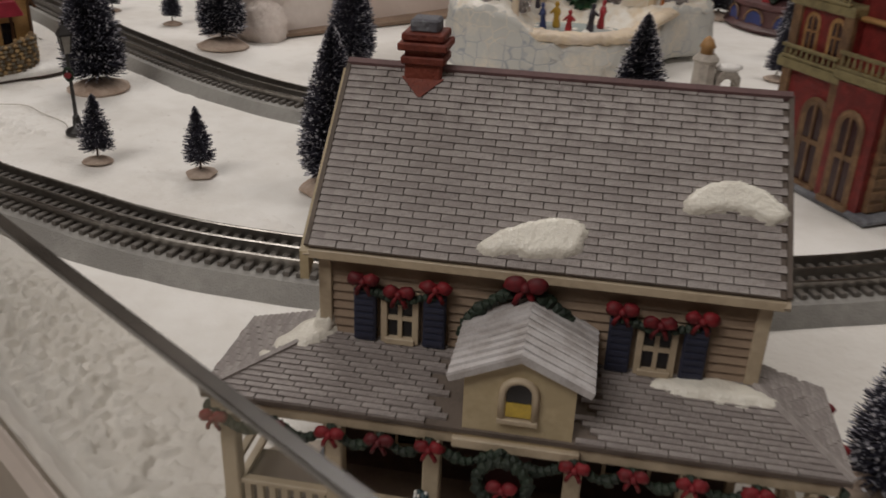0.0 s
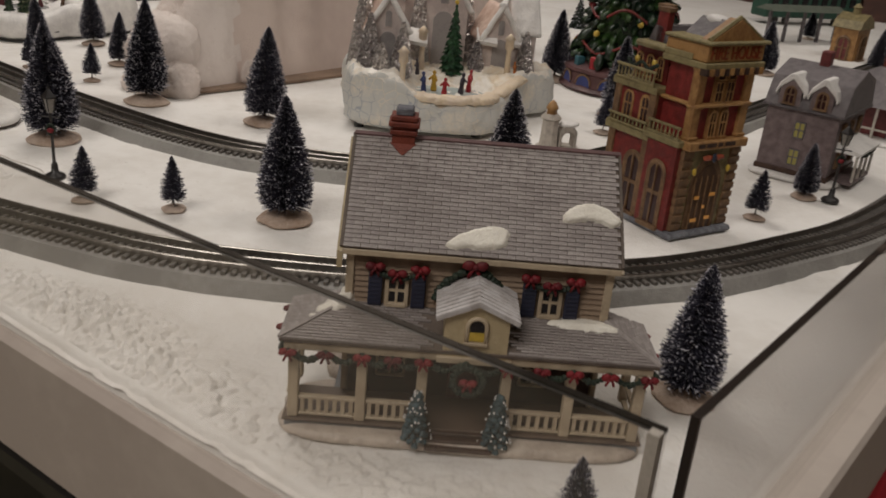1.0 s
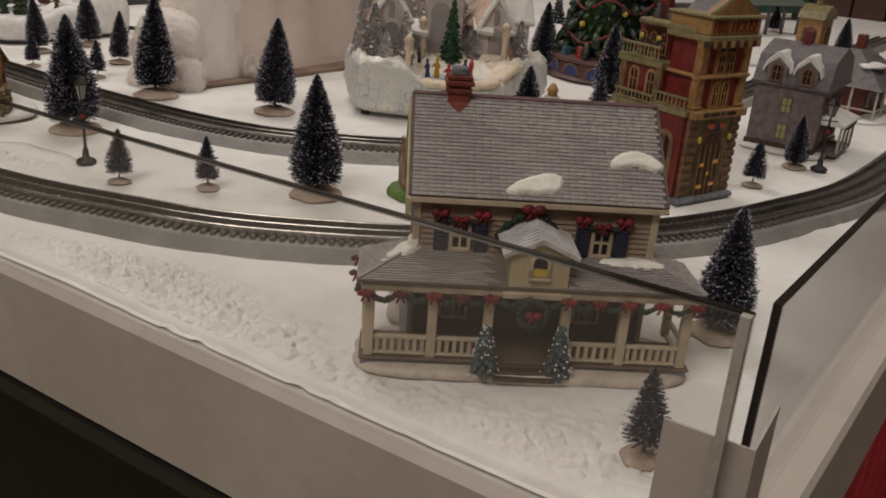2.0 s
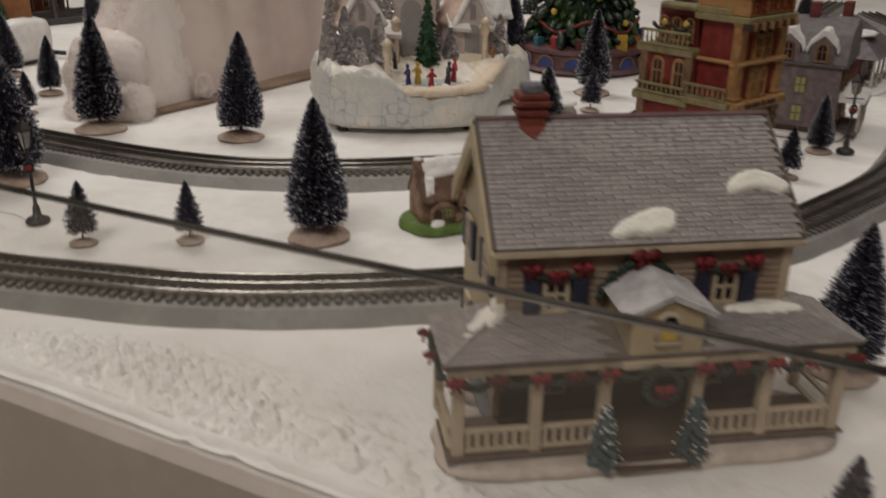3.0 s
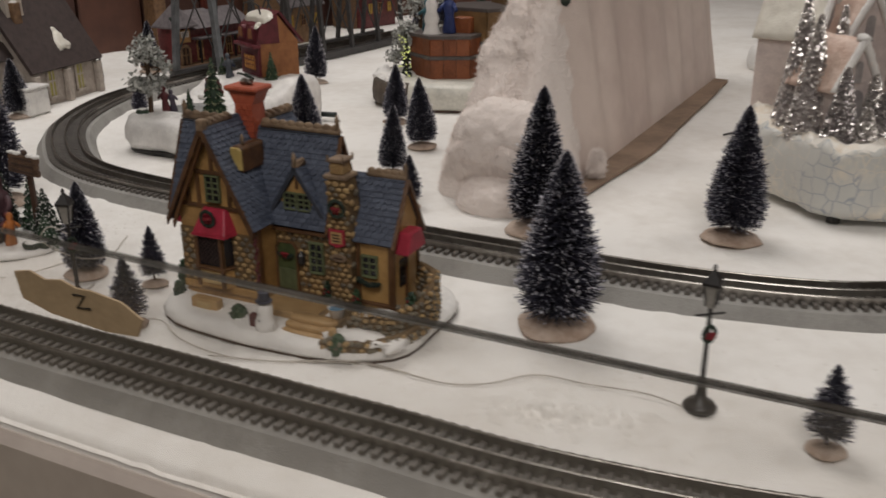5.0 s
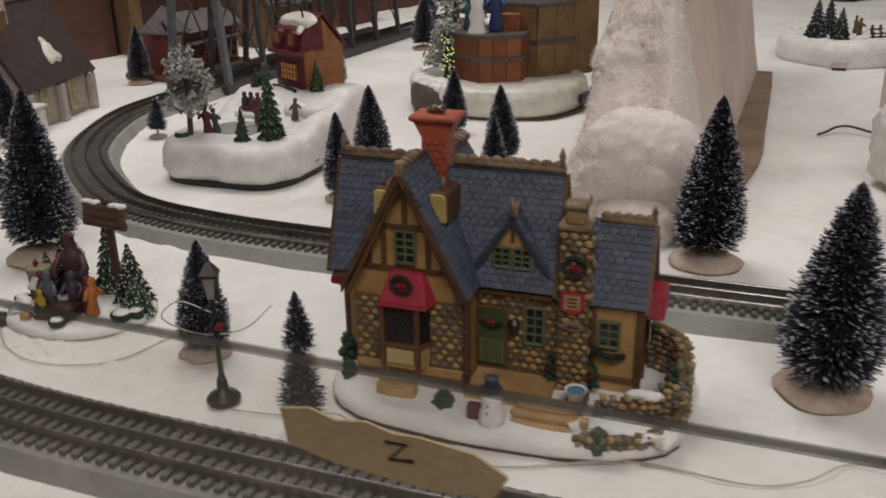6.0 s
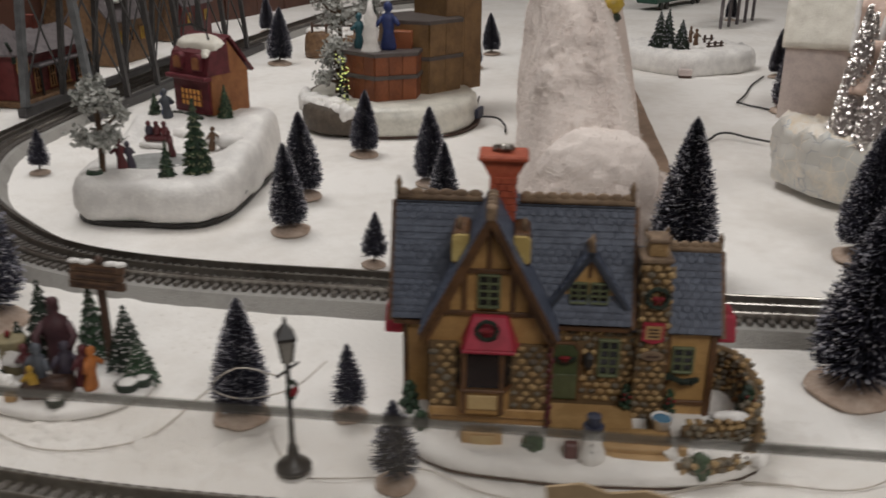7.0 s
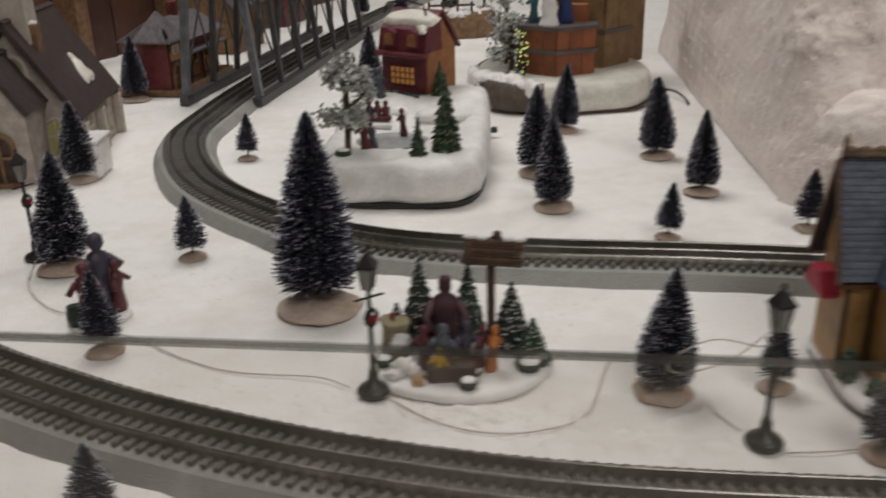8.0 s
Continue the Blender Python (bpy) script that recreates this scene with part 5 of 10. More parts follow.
    st = part("stone_wall", box(B(), c - 0.0303, c + 0.0313, y - 0.0014, y + 0.001, 0.0205, 0.0585), MORTAR, g, "ochre and grey fieldstone walling")
    stones(st, c - 0.0295, c - 0.0165, y - 0.0016, 0.021, 0.058, 0.0046)
    stones(st, c + 0.0125, c + 0.0308, y - 0.0016, 0.021, 0.058, 0.0046)
    part("plinth_beam", box(B(), c - 0.0308, c + 0.0318, y - 0.0024, y + 0.001, 0.0148, 0.0203), OCHRE, g, bev=0.0005)
    part("corner_post", box(B(), c + 0.0302, c + 0.0335, y - 0.0026, y + 0.002, 0.008, 0.064), TIMBER, g, bev=0.0004)
    bm = B()
    for i in range(16):
        blob(bm, (c + 0.032 + 0.001 * math.sin(i * 2.1), y - 0.0035, 0.012 + i * 0.003), (0.0013, 0.001, 0.0019), 1, 0.5, 2, i)
    part("creeper", bm, FIGS_RED, g, "dark red creeper on the post")
    # bay window with awning
    cb, yb = c - 0.0023, y - 0.008
    bay = part("bay_window", slab(B(), [(cb - 0.0145, y), (cb + 0.0145, y), (cb + 0.0102, yb), (cb - 0.0102, yb)], 0.0205, 0.0598), OCHRE, g, "ochre framed bay window")
    part("pane", box(B(), cb - 0.0082, cb + 0.0082, yb - 0.0006, yb + 0.0006, 0.0362, 0.0565), DARKPANE, bay, "dark leaded pane")
    bm = B()
    for i in range(-6, 7):
        for s in (-1, 1):
            pts = []
            for k in range(15):
                x, z = cb - 0.0082 + 0.0164 * k / 14, 0.0463 + i * 0.0034 + s * (k - 7) * 0.0013
                if 0.0364 < z < 0.0563:
                    pts.append((x, yb - 0.0008, z))
            if len(pts) > 1:
                tube(bm, [pts[0], pts[-1]], 0.00022, 4)
    part("leading", bm, BROWND, bay, "diagonal lead strips")
    for s in (-1, 1):
        q = [(cb + s * 0.0112, yb + 0.0012, 0.0362), (cb + s * 0.014, y - 0.0012, 0.0362), (cb + s * 0.014, y - 0.0012, 0.0565), (cb + s * 0.0112, yb + 0.0012, 0.0565)]
        part("side_pane", sheet(B(), [(p[0] + s * 0.0005, p[1] - 0.0004, p[2]) for p in q][::s], 0.0008), DARKPANE, bay)
        part("bay_post", box(B(), cb + s * 0.0097 - 0.0013, cb + s * 0.0097 + 0.0013, yb - 0.0014, yb + 0.001, 0.021, 0.0585), TIMBER, bay, bev=0.0003)
    part("bay_sill", slab(B(), [(cb - 0.016, y), (cb + 0.016, y), (cb + 0.0115, yb - 0.0018), (cb - 0.0115, yb - 0.0018)], 0.0335, 0.0355), TIMBER, bay, bev=0.0004)
    part("bay_panel", box(B(), cb - 0.0075, cb + 0.0075, yb - 0.0012, yb, 0.0235, 0.0318), BUTTERP, bay, "pale plaster panel", bev=0.0004)
    bm = B()
    ca = c + 0.0004
    lo = [bm.verts.new(p) for p in ((ca - 0.0152, y + 0.001, 0.0588), (ca + 0.0152, y + 0.001, 0.0588), (ca + 0.013, y - 0.0115, 0.0588), (ca - 0.013, y - 0.0115, 0.0588))]
    up = [bm.verts.new(p) for p in ((ca - 0.0092, y + 0.001, 0.0748), (ca + 0.0092, y + 0.001, 0.0748), (ca + 0.0086, y - 0.0035, 0.0748), (ca - 0.0086, y - 0.0035, 0.0748))]
    for i in range(4):
        bm.faces.new((lo[i], lo[(i + 1) % 4], up[(i + 1) % 4], up[i]))
    bm.faces.new(lo[::-1])
    bm.faces.new(up)
    bmesh.ops.recalc_face_normals(bm, faces=bm.faces[:])
    aw = part("awning", bm, AWNING, g, "raspberry red hipped awning", bev=0.0008)
    part("awning_rim", slab(B(), [(ca - 0.0156, y), (ca + 0.0156, y), (ca + 0.0134, y - 0.0121), (ca - 0.0134, y - 0.0121)], 0.0573, 0.0592), AWNING, aw, bev=0.0005)
    wreath(aw, (c - 0.0006, y - 0.0086, 0.0692), 0.005)
    # yellow cowls on the gable's slopes
    for x, s in ((c - 0.0155, -1), (c + 0.0152, 1)):
        cw = part("dormer_cowl", prism(B(), [(x - 0.0045, 0.0985), (x + 0.0045, 0.0985), (x + 0.0045, 0.1135), (x + 0.0028, 0.1155), (x - 0.0028, 0.1155), (x - 0.0045, 0.1135)], -0.0315, -0.008), TIMBER, h, "brown roof cowl", bev=0.0006)
        part("cowl_face", prism(B(), [(x - 0.0034 * s, 0.0985), (x + 0.0044 * s, 0.1), (x + 0.0044 * s, 0.1132), (x + 0.0026 * s, 0.1148), (x - 0.0042 * s, 0.1148), (x - 0.0044 * s, 0.1132)], -0.0328, -0.0312), BUTTER, cw, "butter yellow cowl front", bev=0.0006)
        finial(h, (x + s * 0.001, -0.026, 0.1165), 0.7)
    # dormer
    cd, yd = 0.0978, -0.0185
    gd = part("dormer", prism(B(), [(cd - 0.0185, 0.069), (cd + 0.0185, 0.069), (cd + 0.0185, 0.0728), (cd, 0.1005), (cd - 0.0185, 0.0728)], yd, 0.0), OCHRE, h, "ochre gabled dormer with two small windows")
    for s in (-1, 1):
        xo, zo, zr = cd + s * 0.0215, 0.0712, 0.1035
        q = [(xo, yd - 0.003, zo), (xo, 0.0, zo), (cd, 0.0, zr), (cd, yd - 0.003, zr)]
        r = part("dormer_roof", sheet(B(), q if s > 0 else q[::-1], 0.0026), SLATEB, gd)
        v = Vector((cd - xo, 0, zr - zo))
        shingles(r, (xo, yd - 0.003 if s > 0 else 0.0, zo), (0, s, 0), v, 0.0042, v.length / 10, 10, lambda q_: (0, 0.0215), SLATE, 50, scallop=banded)
    part("dormer_beam", box(B(), cd - 0.0192, cd + 0.0192, yd - 0.0016, yd + 0.001, 0.0686, 0.0712), TIMBER, gd, bev=0.0003)
    part("dormer_post", box(B(), cd - 0.0009, cd + 0.0009, yd - 0.0012, yd + 0.0008, 0.0885, 0.0985), TIMBER, gd)
    crest(h, (cd, yd - 0.002, 0.1048), (cd, yd + 0.009, 0.1048), 3, 0.0016)
    finial(h, (cd, yd - 0.002, 0.1052), 0.9)
    for s in (-1, 1):
        sash(gd, (cd + s * 0.0053, yd - 0.0006, 0.0798), 0.0078, 0.0098, WGREEN, DARKPANE, 2, 3, fr=0.0009)
    # recessed porch wall, door and window
    yp = -0.0186
    sw = part("stone_wall", box(B(), 0.0788, 0.1238, yp, -0.0172, 0.008, 0.0588), MORTAR, h, "ochre fieldstone porch wall")
    stones(sw, 0.079, 0.1238, yp - 0.0002, 0.0155, 0.0588, 0.0046, poly=lambda x, z: not (0.0785 < x < 0.0958 and z < 0.0515) and not (0.1042 < x < 0.1168 and 0.031 < z < 0.054))
    d = part("door", prism(B(), [(0.0798, 0.0165), (0.0945, 0.0165), (0.0945, 0.0455), (0.0918, 0.0495), (0.0825, 0.0495), (0.0798, 0.0455)], yp - 0.0014, yp + 0.0004), DGREEN, h, "green plank door with a red swag")
    for i in range(6):
        part("plank", box(B(), 0.0806 + i * 0.0023, 0.0825 + i * 0.0023, yp - 0.0019, yp - 0.0013, 0.0175, 0.0318), WGREEN, d, bev=0.0002)
    part("door_frame", tube(B(), [(0.0792, yp - 0.001, 0.0165), (0.0792, yp - 0.001, 0.046), (0.082, yp - 0.001, 0.0503), (0.0922, yp - 0.001, 0.0503), (0.0952, yp - 0.001, 0.046), (0.0952, yp - 0.001, 0.0165)], 0.0011, 5), TIMBER, d)
    garland(d, [(0.0812, yp - 0.0028, 0.0425), (0.0872, yp - 0.003, 0.0398), (0.0932, yp - 0.0028, 0.0425)], 0.0016)
    bow_at(d, (0.0872, yp - 0.004, 0.0425), 0.0026, "door_swag")
    sash(h, (0.1105, yp - 0.0004, 0.0425), 0.0085, 0.0192, WGREEN, DARKPANE, 2, 4, fr=0.0014)
    part("door_lantern", lathe(B(), [(0.001, 0.036), (0.0026, 0.0385), (0.003, 0.0435), (0.0005, 0.0465)], 8, m=Matrix.Translation((0.0998, yp - 0.003, 0))), LAMPBLACK, h, "black wall lantern")
    part("deck", box(B(), 0.0795, 0.1235, -0.047, yp - 0.0015, 0.0078, 0.0142), TANSTEP, h, "tan wooden deck", bev=0.0005)
    for i in range(4):
        part("step", mound(B(), 0.0165 + 0.0016 * i, 0.0052, 0.003, 3.2, 0.05, i, 0.124 + 0.001 * i, -0.0475 - 0.0052 * i, 0.0115 - 0.0027 * i, seg=24), TANSTEP, h, "tan curved step", smooth=True)
    part("newel_bench", box(B(), 0.1435, 0.1475, -0.0625, -0.058, 0.006, 0.0165), TANSTEP, h, bev=0.0005)
    # stone chimney
    cs = part("stone_chimney", prism(B(), [(0.1238, 0.008), (0.1398, 0.008), (0.1392, 0.082), (0.1368, 0.1), (0.1248, 0.1), (0.1238, 0.082)], -0.0248, -0.0105), MORTAR, h, "fieldstone chimney with a wreath and red sign")
    stones(cs, 0.1242, 0.1394, -0.025, 0.0095, 0.099, 0.0044)
    for x in (0.1238, 0.1396):
        for i in range(17):
            bm = blob(B(), (x, -0.018 + (0.003 if i % 2 else -0.003), 0.012 + i * 0.0052), (0.001, 0.0032, 0.0023), 1, 0.5, 1.7, i * 2.3 + x * 900)
            part("stone", bm, STONE_A if i % 3 else STONE_B, cs, smooth=True)
    part("chimney_cap", box(B(), 0.1222, 0.1384, -0.0262, -0.0095, 0.0998, 0.1028), CRESTW, cs, bev=0.0008)
    part("chimney_pot", box(B(), 0.1258, 0.1352, -0.0236, -0.0125, 0.1028, 0.1105), STONE_A, cs, bev=0.0006)
    part("pot_rim", box(B(), 0.1245, 0.1366, -0.025, -0.0112, 0.1105, 0.1126), CRESTW, cs, bev=0.0005)
    for x, yy in ((0.1252, -0.0243), (0.1359, -0.0243), (0.1359, -0.012), (0.1252, -0.012)):
        part("pot_horn", cone(B(), 0.001, 0.0003, 0.1124, 0.1152, 6, Matrix.Translation((x, yy, 0))), CRESTW, cs)
    wreath(cs, (0.1319, -0.0268, 0.0818), 0.0052)
    sg = part("sign", prism(B(), [(0.1257, 0.0578), (0.1313, 0.0558), (0.1369, 0.0578), (0.1369, 0.0678), (0.1257, 0.0678)], -0.0278, -0.0264), AWNING, cs, "red edged shop sign")
    part("sign_face", box(B(), 0.1272, 0.1354, -0.0282, -0.0278, 0.0588, 0.0664), TANSTEP, sg)
    for z in (0.0645, 0.0625, 0.0605):
        part("sign_bar", box(B(), 0.1286, 0.134, -0.0285, -0.0282, z - 0.0004, z + 0.0004), BROWND, sg)
    pq = part("plaque", lathe(B(), [(0.0056, 0), (0.0058, 0.0006), (0.005, 0.0012)], 18, 1, 0.5, pose(0.1318, -0.0262, 0.0485, 90, 0, 0)), CRESTW, cs, "small oval plaque")
    part("plaque_bar", box(B(), 0.1285, 0.1351, -0.0278, -0.0274, 0.0479, 0.0491), BROWND, pq)
    # wing front
    sash(h, (0.1495, -0.018, 0.0428), 0.0092, 0.0125, WGREEN, DARKPANE, 2, 3)
    for x in (0.1412, 0.1642):
        part("timber", box(B(), x - 0.0013, x + 0.0013, -0.0192, -0.0165, 0.009, 0.0605), TIMBER, h, bev=0.0003)
    part("timber", box(B(), 0.1425, 0.1629, -0.019, -0.0165, 0.0155, 0.0182), TIMBER, h, bev=0.0003)
    garland(h, [(0.1425, -0.021, 0.0338), (0.15, -0.0225, 0.0318), (0.1575, -0.021, 0.0325)], 0.0023, "window_box")
    part("gable_window", box(B(), 0.1648, 0.1662, -0.0085, 0.0035, 0.027, 0.046), DARKPANE, h, "dark side window", bev=0.0003)
    for zy in ((-0.017, 0.0), (0.001, 0.0), (0.018, 0.0)):
        part("timber", box(B(), 0.1652, 0.1668, zy[0] - 0.0013, zy[0] + 0.0013, 0.009, 0.066), TIMBER, h, bev=0.0003)
    part("side_awning", prism(B(), [(-0.0165, 0.0525), (-0.0165, 0.0548), (-0.012, 0.0665), (0.004, 0.0665), (0.0095, 0.0548), (0.0095, 0.0525)], -0.1762, -0.1666, pose(0, 0, 0, 0, 0, 90)), AWNING, h, "raspberry red side awning", bev=0.001)
    part("side_awning", prism(B(), [(-0.014, 0.049), (-0.014, 0.0515), (-0.006, 0.0625), (0.006, 0.0625), (0.014, 0.0515), (0.014, 0.049)], 0.0005, 0.0105, pose(0, 0, 0, 0, 0, 90)), AWNING, h, bev=0.001)
    for x in (0.0002, 0.0136):
        part("timber", box(B(), x, x + 0.0026, -0.0188, -0.0165, 0.009, 0.062), TIMBER, h, bev=0.0003)
    # main chimney
    mc = part("chimney", prism(B(), [(0.0445, 0.108), (0.0582, 0.108), (0.0582, 0.137), (0.0632, 0.1462), (0.0392, 0.1462), (0.0445, 0.137)], -0.0065, 0.0072), SALMON, h, "flared orange-red chimney")
    part("chimney_rim", box(B(), 0.0384, 0.064, -0.0098, 0.0104, 0.1455, 0.1488), SALMON, mc, bev=0.001)
    me = None
    for j in range(6):
        for i in range(3):
            x = 0.0452 + 0.0042 * i + (0.0021 if j % 2 else 0.0)
            if me is None:
                ob = part("brick", box(B(), 0.0002, 0.0038, -0.0008, 0.0006, 0.0002, 0.0034), SALMON, mc, bev=0.0002)
                me = ob.data
            else:
                ob = new("brick", me)
                ob.parent = mc
            ob.location = (x - 0.0008, -0.0065, 0.115 + j * 0.0037)
    for i in range(4):
        part("foil_lump", blob(B(), (0.0475 + i * 0.0024, 0.0012 * (-1) ** i, 0.1505 + 0.0008 * (i % 2)), (0.0022, 0.0024, 0.0021), 2, 0.6, 3, i), RAIL, mc, "crumpled metal foil cap")
    # bushes, snowman, terraces, bucket
    for i, (x, yy, z, r, tall) in enumerate(((0.0045, -0.026, 0.016, 0.0068, 1.5), (0.0125, -0.0425, 0.012, 0.006, 0.9), (0.0715, -0.0555, 0.0105, 0.0075, 0.7), (0.1205, -0.024, 0.021, 0.0042, 2.0), (0.1435, -0.026, 0.021, 0.004, 1.9), (0.1535, -0.0665, 0.0095, 0.0075, 0.75), (0.1835, -0.0265, 0.0235, 0.0062, 1.6))):
        bm = B()
        for k in range(16):
            a, t = k * 2.4, (k + 0.5) / 16
            q = r * 0.6 * (1 - t) ** 0.6
            blob(bm, (x + q * math.cos(a), yy + q * math.sin(a), z + r * tall * (t * 1.7 - 0.75)), (r * 0.42, r * 0.42, r * 0.4), 1, 0.5, 2, k + i * 5)
        part("bush", bm, SHRUBG, h, "dark green painted bush")
        if i in (3, 4, 6):
            for k in range(3):
                part("berry", blob(B(), (x + r * 0.5 * math.cos(k * 2.1 - 2.2), yy - r * 0.62, z + r * (0.2 + 0.35 * k)), (0.001, 0.001, 0.001), 1, 0.2, 1, k), REDBOW, h, "red berry")
    sx, sy = 0.1002, -0.066
    sm = part("snowman", lathe(B(), [(0.004, 0.0075), (0.0066, 0.011), (0.0064, 0.0155), (0.0048, 0.0195), (0.0052, 0.0225), (0.005, 0.026), (0.003, 0.029)], 16, m=Matrix.Translation((sx, sy, 0))), SNOWP, h, "small white snowman with a dark hat", smooth=True)
    part("hat", lathe(B(), [(0.0054, 0.0285), (0.0054, 0.0295), (0.0034, 0.0298), (0.0036, 0.0352), (0.0005, 0.0356)], 14, m=Matrix.Translation((sx, sy, 0))), NAVY, sm)
    for z in (0.0135, 0.0175, 0.0215):
        part("button", blob(B(), (sx - 0.0008, sy - 0.0058 + (z - 0.0135) * 0.06, z), (0.0006, 0.0006, 0.0006), 1, 0.1, 1), BLACK, sm)
    part("gift", box(B(), 0.0868, 0.0935, -0.0655, -0.0605, 0.0082, 0.0172), FIGS_RED, h, "plum gift box", bev=0.0008)
    part("crate", box(B(), 0.0345, 0.0555, -0.0575, -0.0505, 0.008, 0.0165), TANSTEP, h, "tan wooden crate below the bay", bev=0.0006)
    part("crate_panel", box(B(), 0.0395, 0.051, -0.0582, -0.0574, 0.0095, 0.0148), BUTTERP, h, bev=0.0003)
    terraces = (("garden_wall", [(0.1685, 0.016), (0.182, 0.008), (0.1885, -0.01), (0.1868, -0.028), (0.177, -0.0395), (0.162, -0.0445), (0.146, -0.0445)], (0.037, 0.036, 0.033, 0.0285, 0.0235, 0.0205, 0.018), 0.0024),
                ("lower_wall", [(0.1905, -0.022), (0.1862, -0.044), (0.174, -0.0595), (0.156, -0.0675), (0.14, -0.068)], (0.0155, 0.015, 0.0142, 0.0135, 0.0115), 0.002))
    for nm, pts, tops, w in terraces:
        line = catmull([(x, yy, 0) for x, yy in pts], 0.0022)
        n = len(line)
        bm = B()
        rows = []
        for i, p in enumerate(line):
            dr = (line[min(i + 1, n - 1)] - line[max(i - 1, 0)]).normalized()
            nn = Vector((-dr.y, dr.x, 0))
            f = i / (n - 1) * (len(tops) - 1)
            k = min(int(f), len(tops) - 2)
            top = tops[k] + (tops[k + 1] - tops[k]) * (f - k) + 0.0008 * noise.noise((i * 0.6, 2.0, w))
            rows.append([bm.verts.new((p.x + nn.x * q * w, p.y + nn.y * q * w, z)) for q, z in ((-1.1, 0.006), (-1.0, top - 0.001), (-0.5, top), (0.5, top), (1.0, top - 0.001), (1.1, 0.006))])
        for a, b in zip(rows, rows[1:]):
            for j in range(5):
                bm.faces.new((a[j], a[j + 1], b[j + 1], b[j]))
        bm.faces.new(rows[0])
        bm.faces.new(rows[-1][::-1])
        bmesh.ops.recalc_face_normals(bm, faces=bm.faces[:])
        gw = part(nm, bm, MORTAR, h, "low curved ochre stone garden wall")
        k = 0
        for i in range(1, n - 1, 2):
            p = line[i]
            dr = (line[i + 1] - line[i - 1]).normalized()
            nn = Vector((-dr.y, dr.x, 0))
            f = i / (n - 1) * (len(tops) - 1)
            top = tops[min(int(f), len(tops) - 1)]
            z = 0.0085
            while z < top - 0.0005:
                for s in (-1, 1):
                    q = p + nn * s * w * 1.05 + dr * random.uniform(-0.0014, 0.0014)
                    part("stone", blob(B(), (q.x, q.y, z + random.uniform(-0.0006, 0.0006)), (0.0023, 0.0023, random.uniform(0.0014, 0.002)), 1, 0.5, 1.8, k * 1.3), STONE_A if (k * 7) % 5 < 2 else STONE_B, gw, smooth=True)
                    k += 1
                z += 0.0036
    for x, yy, z, r in ((0.1715, -0.0415, 0.0238, (0.0095, 0.0036, 0.0026)), (0.164, -0.056, 0.0118, (0.02, 0.009, 0.0036)), (0.1485, -0.0565, 0.0098, (0.012, 0.008, 0.003)), (0.184, -0.05, 0.0098, (0.007, 0.013, 0.0036))):
        part("snow_drift", blob(B(), (x, yy, z), r, 3, 0.35, 2, x * 300), SNOWP, h, "white snow lying on the terrace", smooth=True)
    bk = part("bucket", lathe(B(), [(0.0036, 0.0142), (0.0055, 0.0212), (0.006, 0.0215), (0.0052, 0.021), (0.0036, 0.0195)], 16, m=Matrix.Translation((0.1375, -0.0415, 0.0))), SNOWP, h, "white bucket of blue water", smooth=True)
    part("water", lathe(B(), [(0.0049, 0.0203), (0.0049, 0.0206)], 14, m=Matrix.Translation((0.1375, -0.0415, 0))), mat("blue_water_paint", (0.12, 0.24, 0.36), None, 0.2, 60), bk)
    part("bucket_stand", box(B(), 0.132, 0.1425, -0.0465, -0.0285, 0.0078, 0.0142), MORTAR, h, bev=0.0008)


stone_cottage()


# ---- fire house ----
FBRICK = mat("dark_red_brick_paint", (0.25, 0.03, 0.026), (0.14, 0.017, 0.015), 0.5, 130, 0.4, 600)
FTAN = mat("tan_gold_trim", (0.43, 0.24, 0.09), (0.26, 0.13, 0.047), 0.5, 130, 0.3, 500)
FOLIVE = mat("olive_stone_trim", (0.29, 0.24, 0.115), (0.18, 0.145, 0.07), 0.55, 130, 0.3, 500)
FSTONE = mat("brown_stone_pier", (0.24, 0.14, 0.07), (0.13, 0.072, 0.038), 0.6, 130, 0.4, 500)
FWIN = mat("dark_plum_window", (0.045, 0.018, 0.018), None, 0.25, 90)
AMBER = glow("amber_lit_pane", (0.7, 0.33, 0.08), 0.1)
GREYW = mat("mauve_grey_walls", (0.215, 0.165, 0.165), (0.135, 0.10, 0.10), 0.55, 110, 0.3, 500)
GREYR = mat("blue_grey_roof", (0.17, 0.15, 0.155), (0.095, 0.083, 0.088), 0.55, 120, 0.4, 500)
REDW = mat("wine_red_wall", (0.18, 0.04, 0.04), (0.1, 0.022, 0.022), 0.5, 120)
WHITEP = mat("white_posts", (0.6, 0.56, 0.5), (0.45, 0.41, 0.36), 0.5, 120)
LIME = glow("yellow_green_lit_pane", (0.36, 0.32, 0.09), 0.03)


def arch_poly(c, z0, w, h, n=8):
    """A round-headed outline in x and z."""
    zs = z0 + h - w / 2
    return [(c - w / 2, z0), (c + w / 2, z0)] + [(c + w / 2 * math.cos(math.pi * i / n), zs + w / 2 * math.sin(math.pi * i / n)) for i in range(n + 1)]


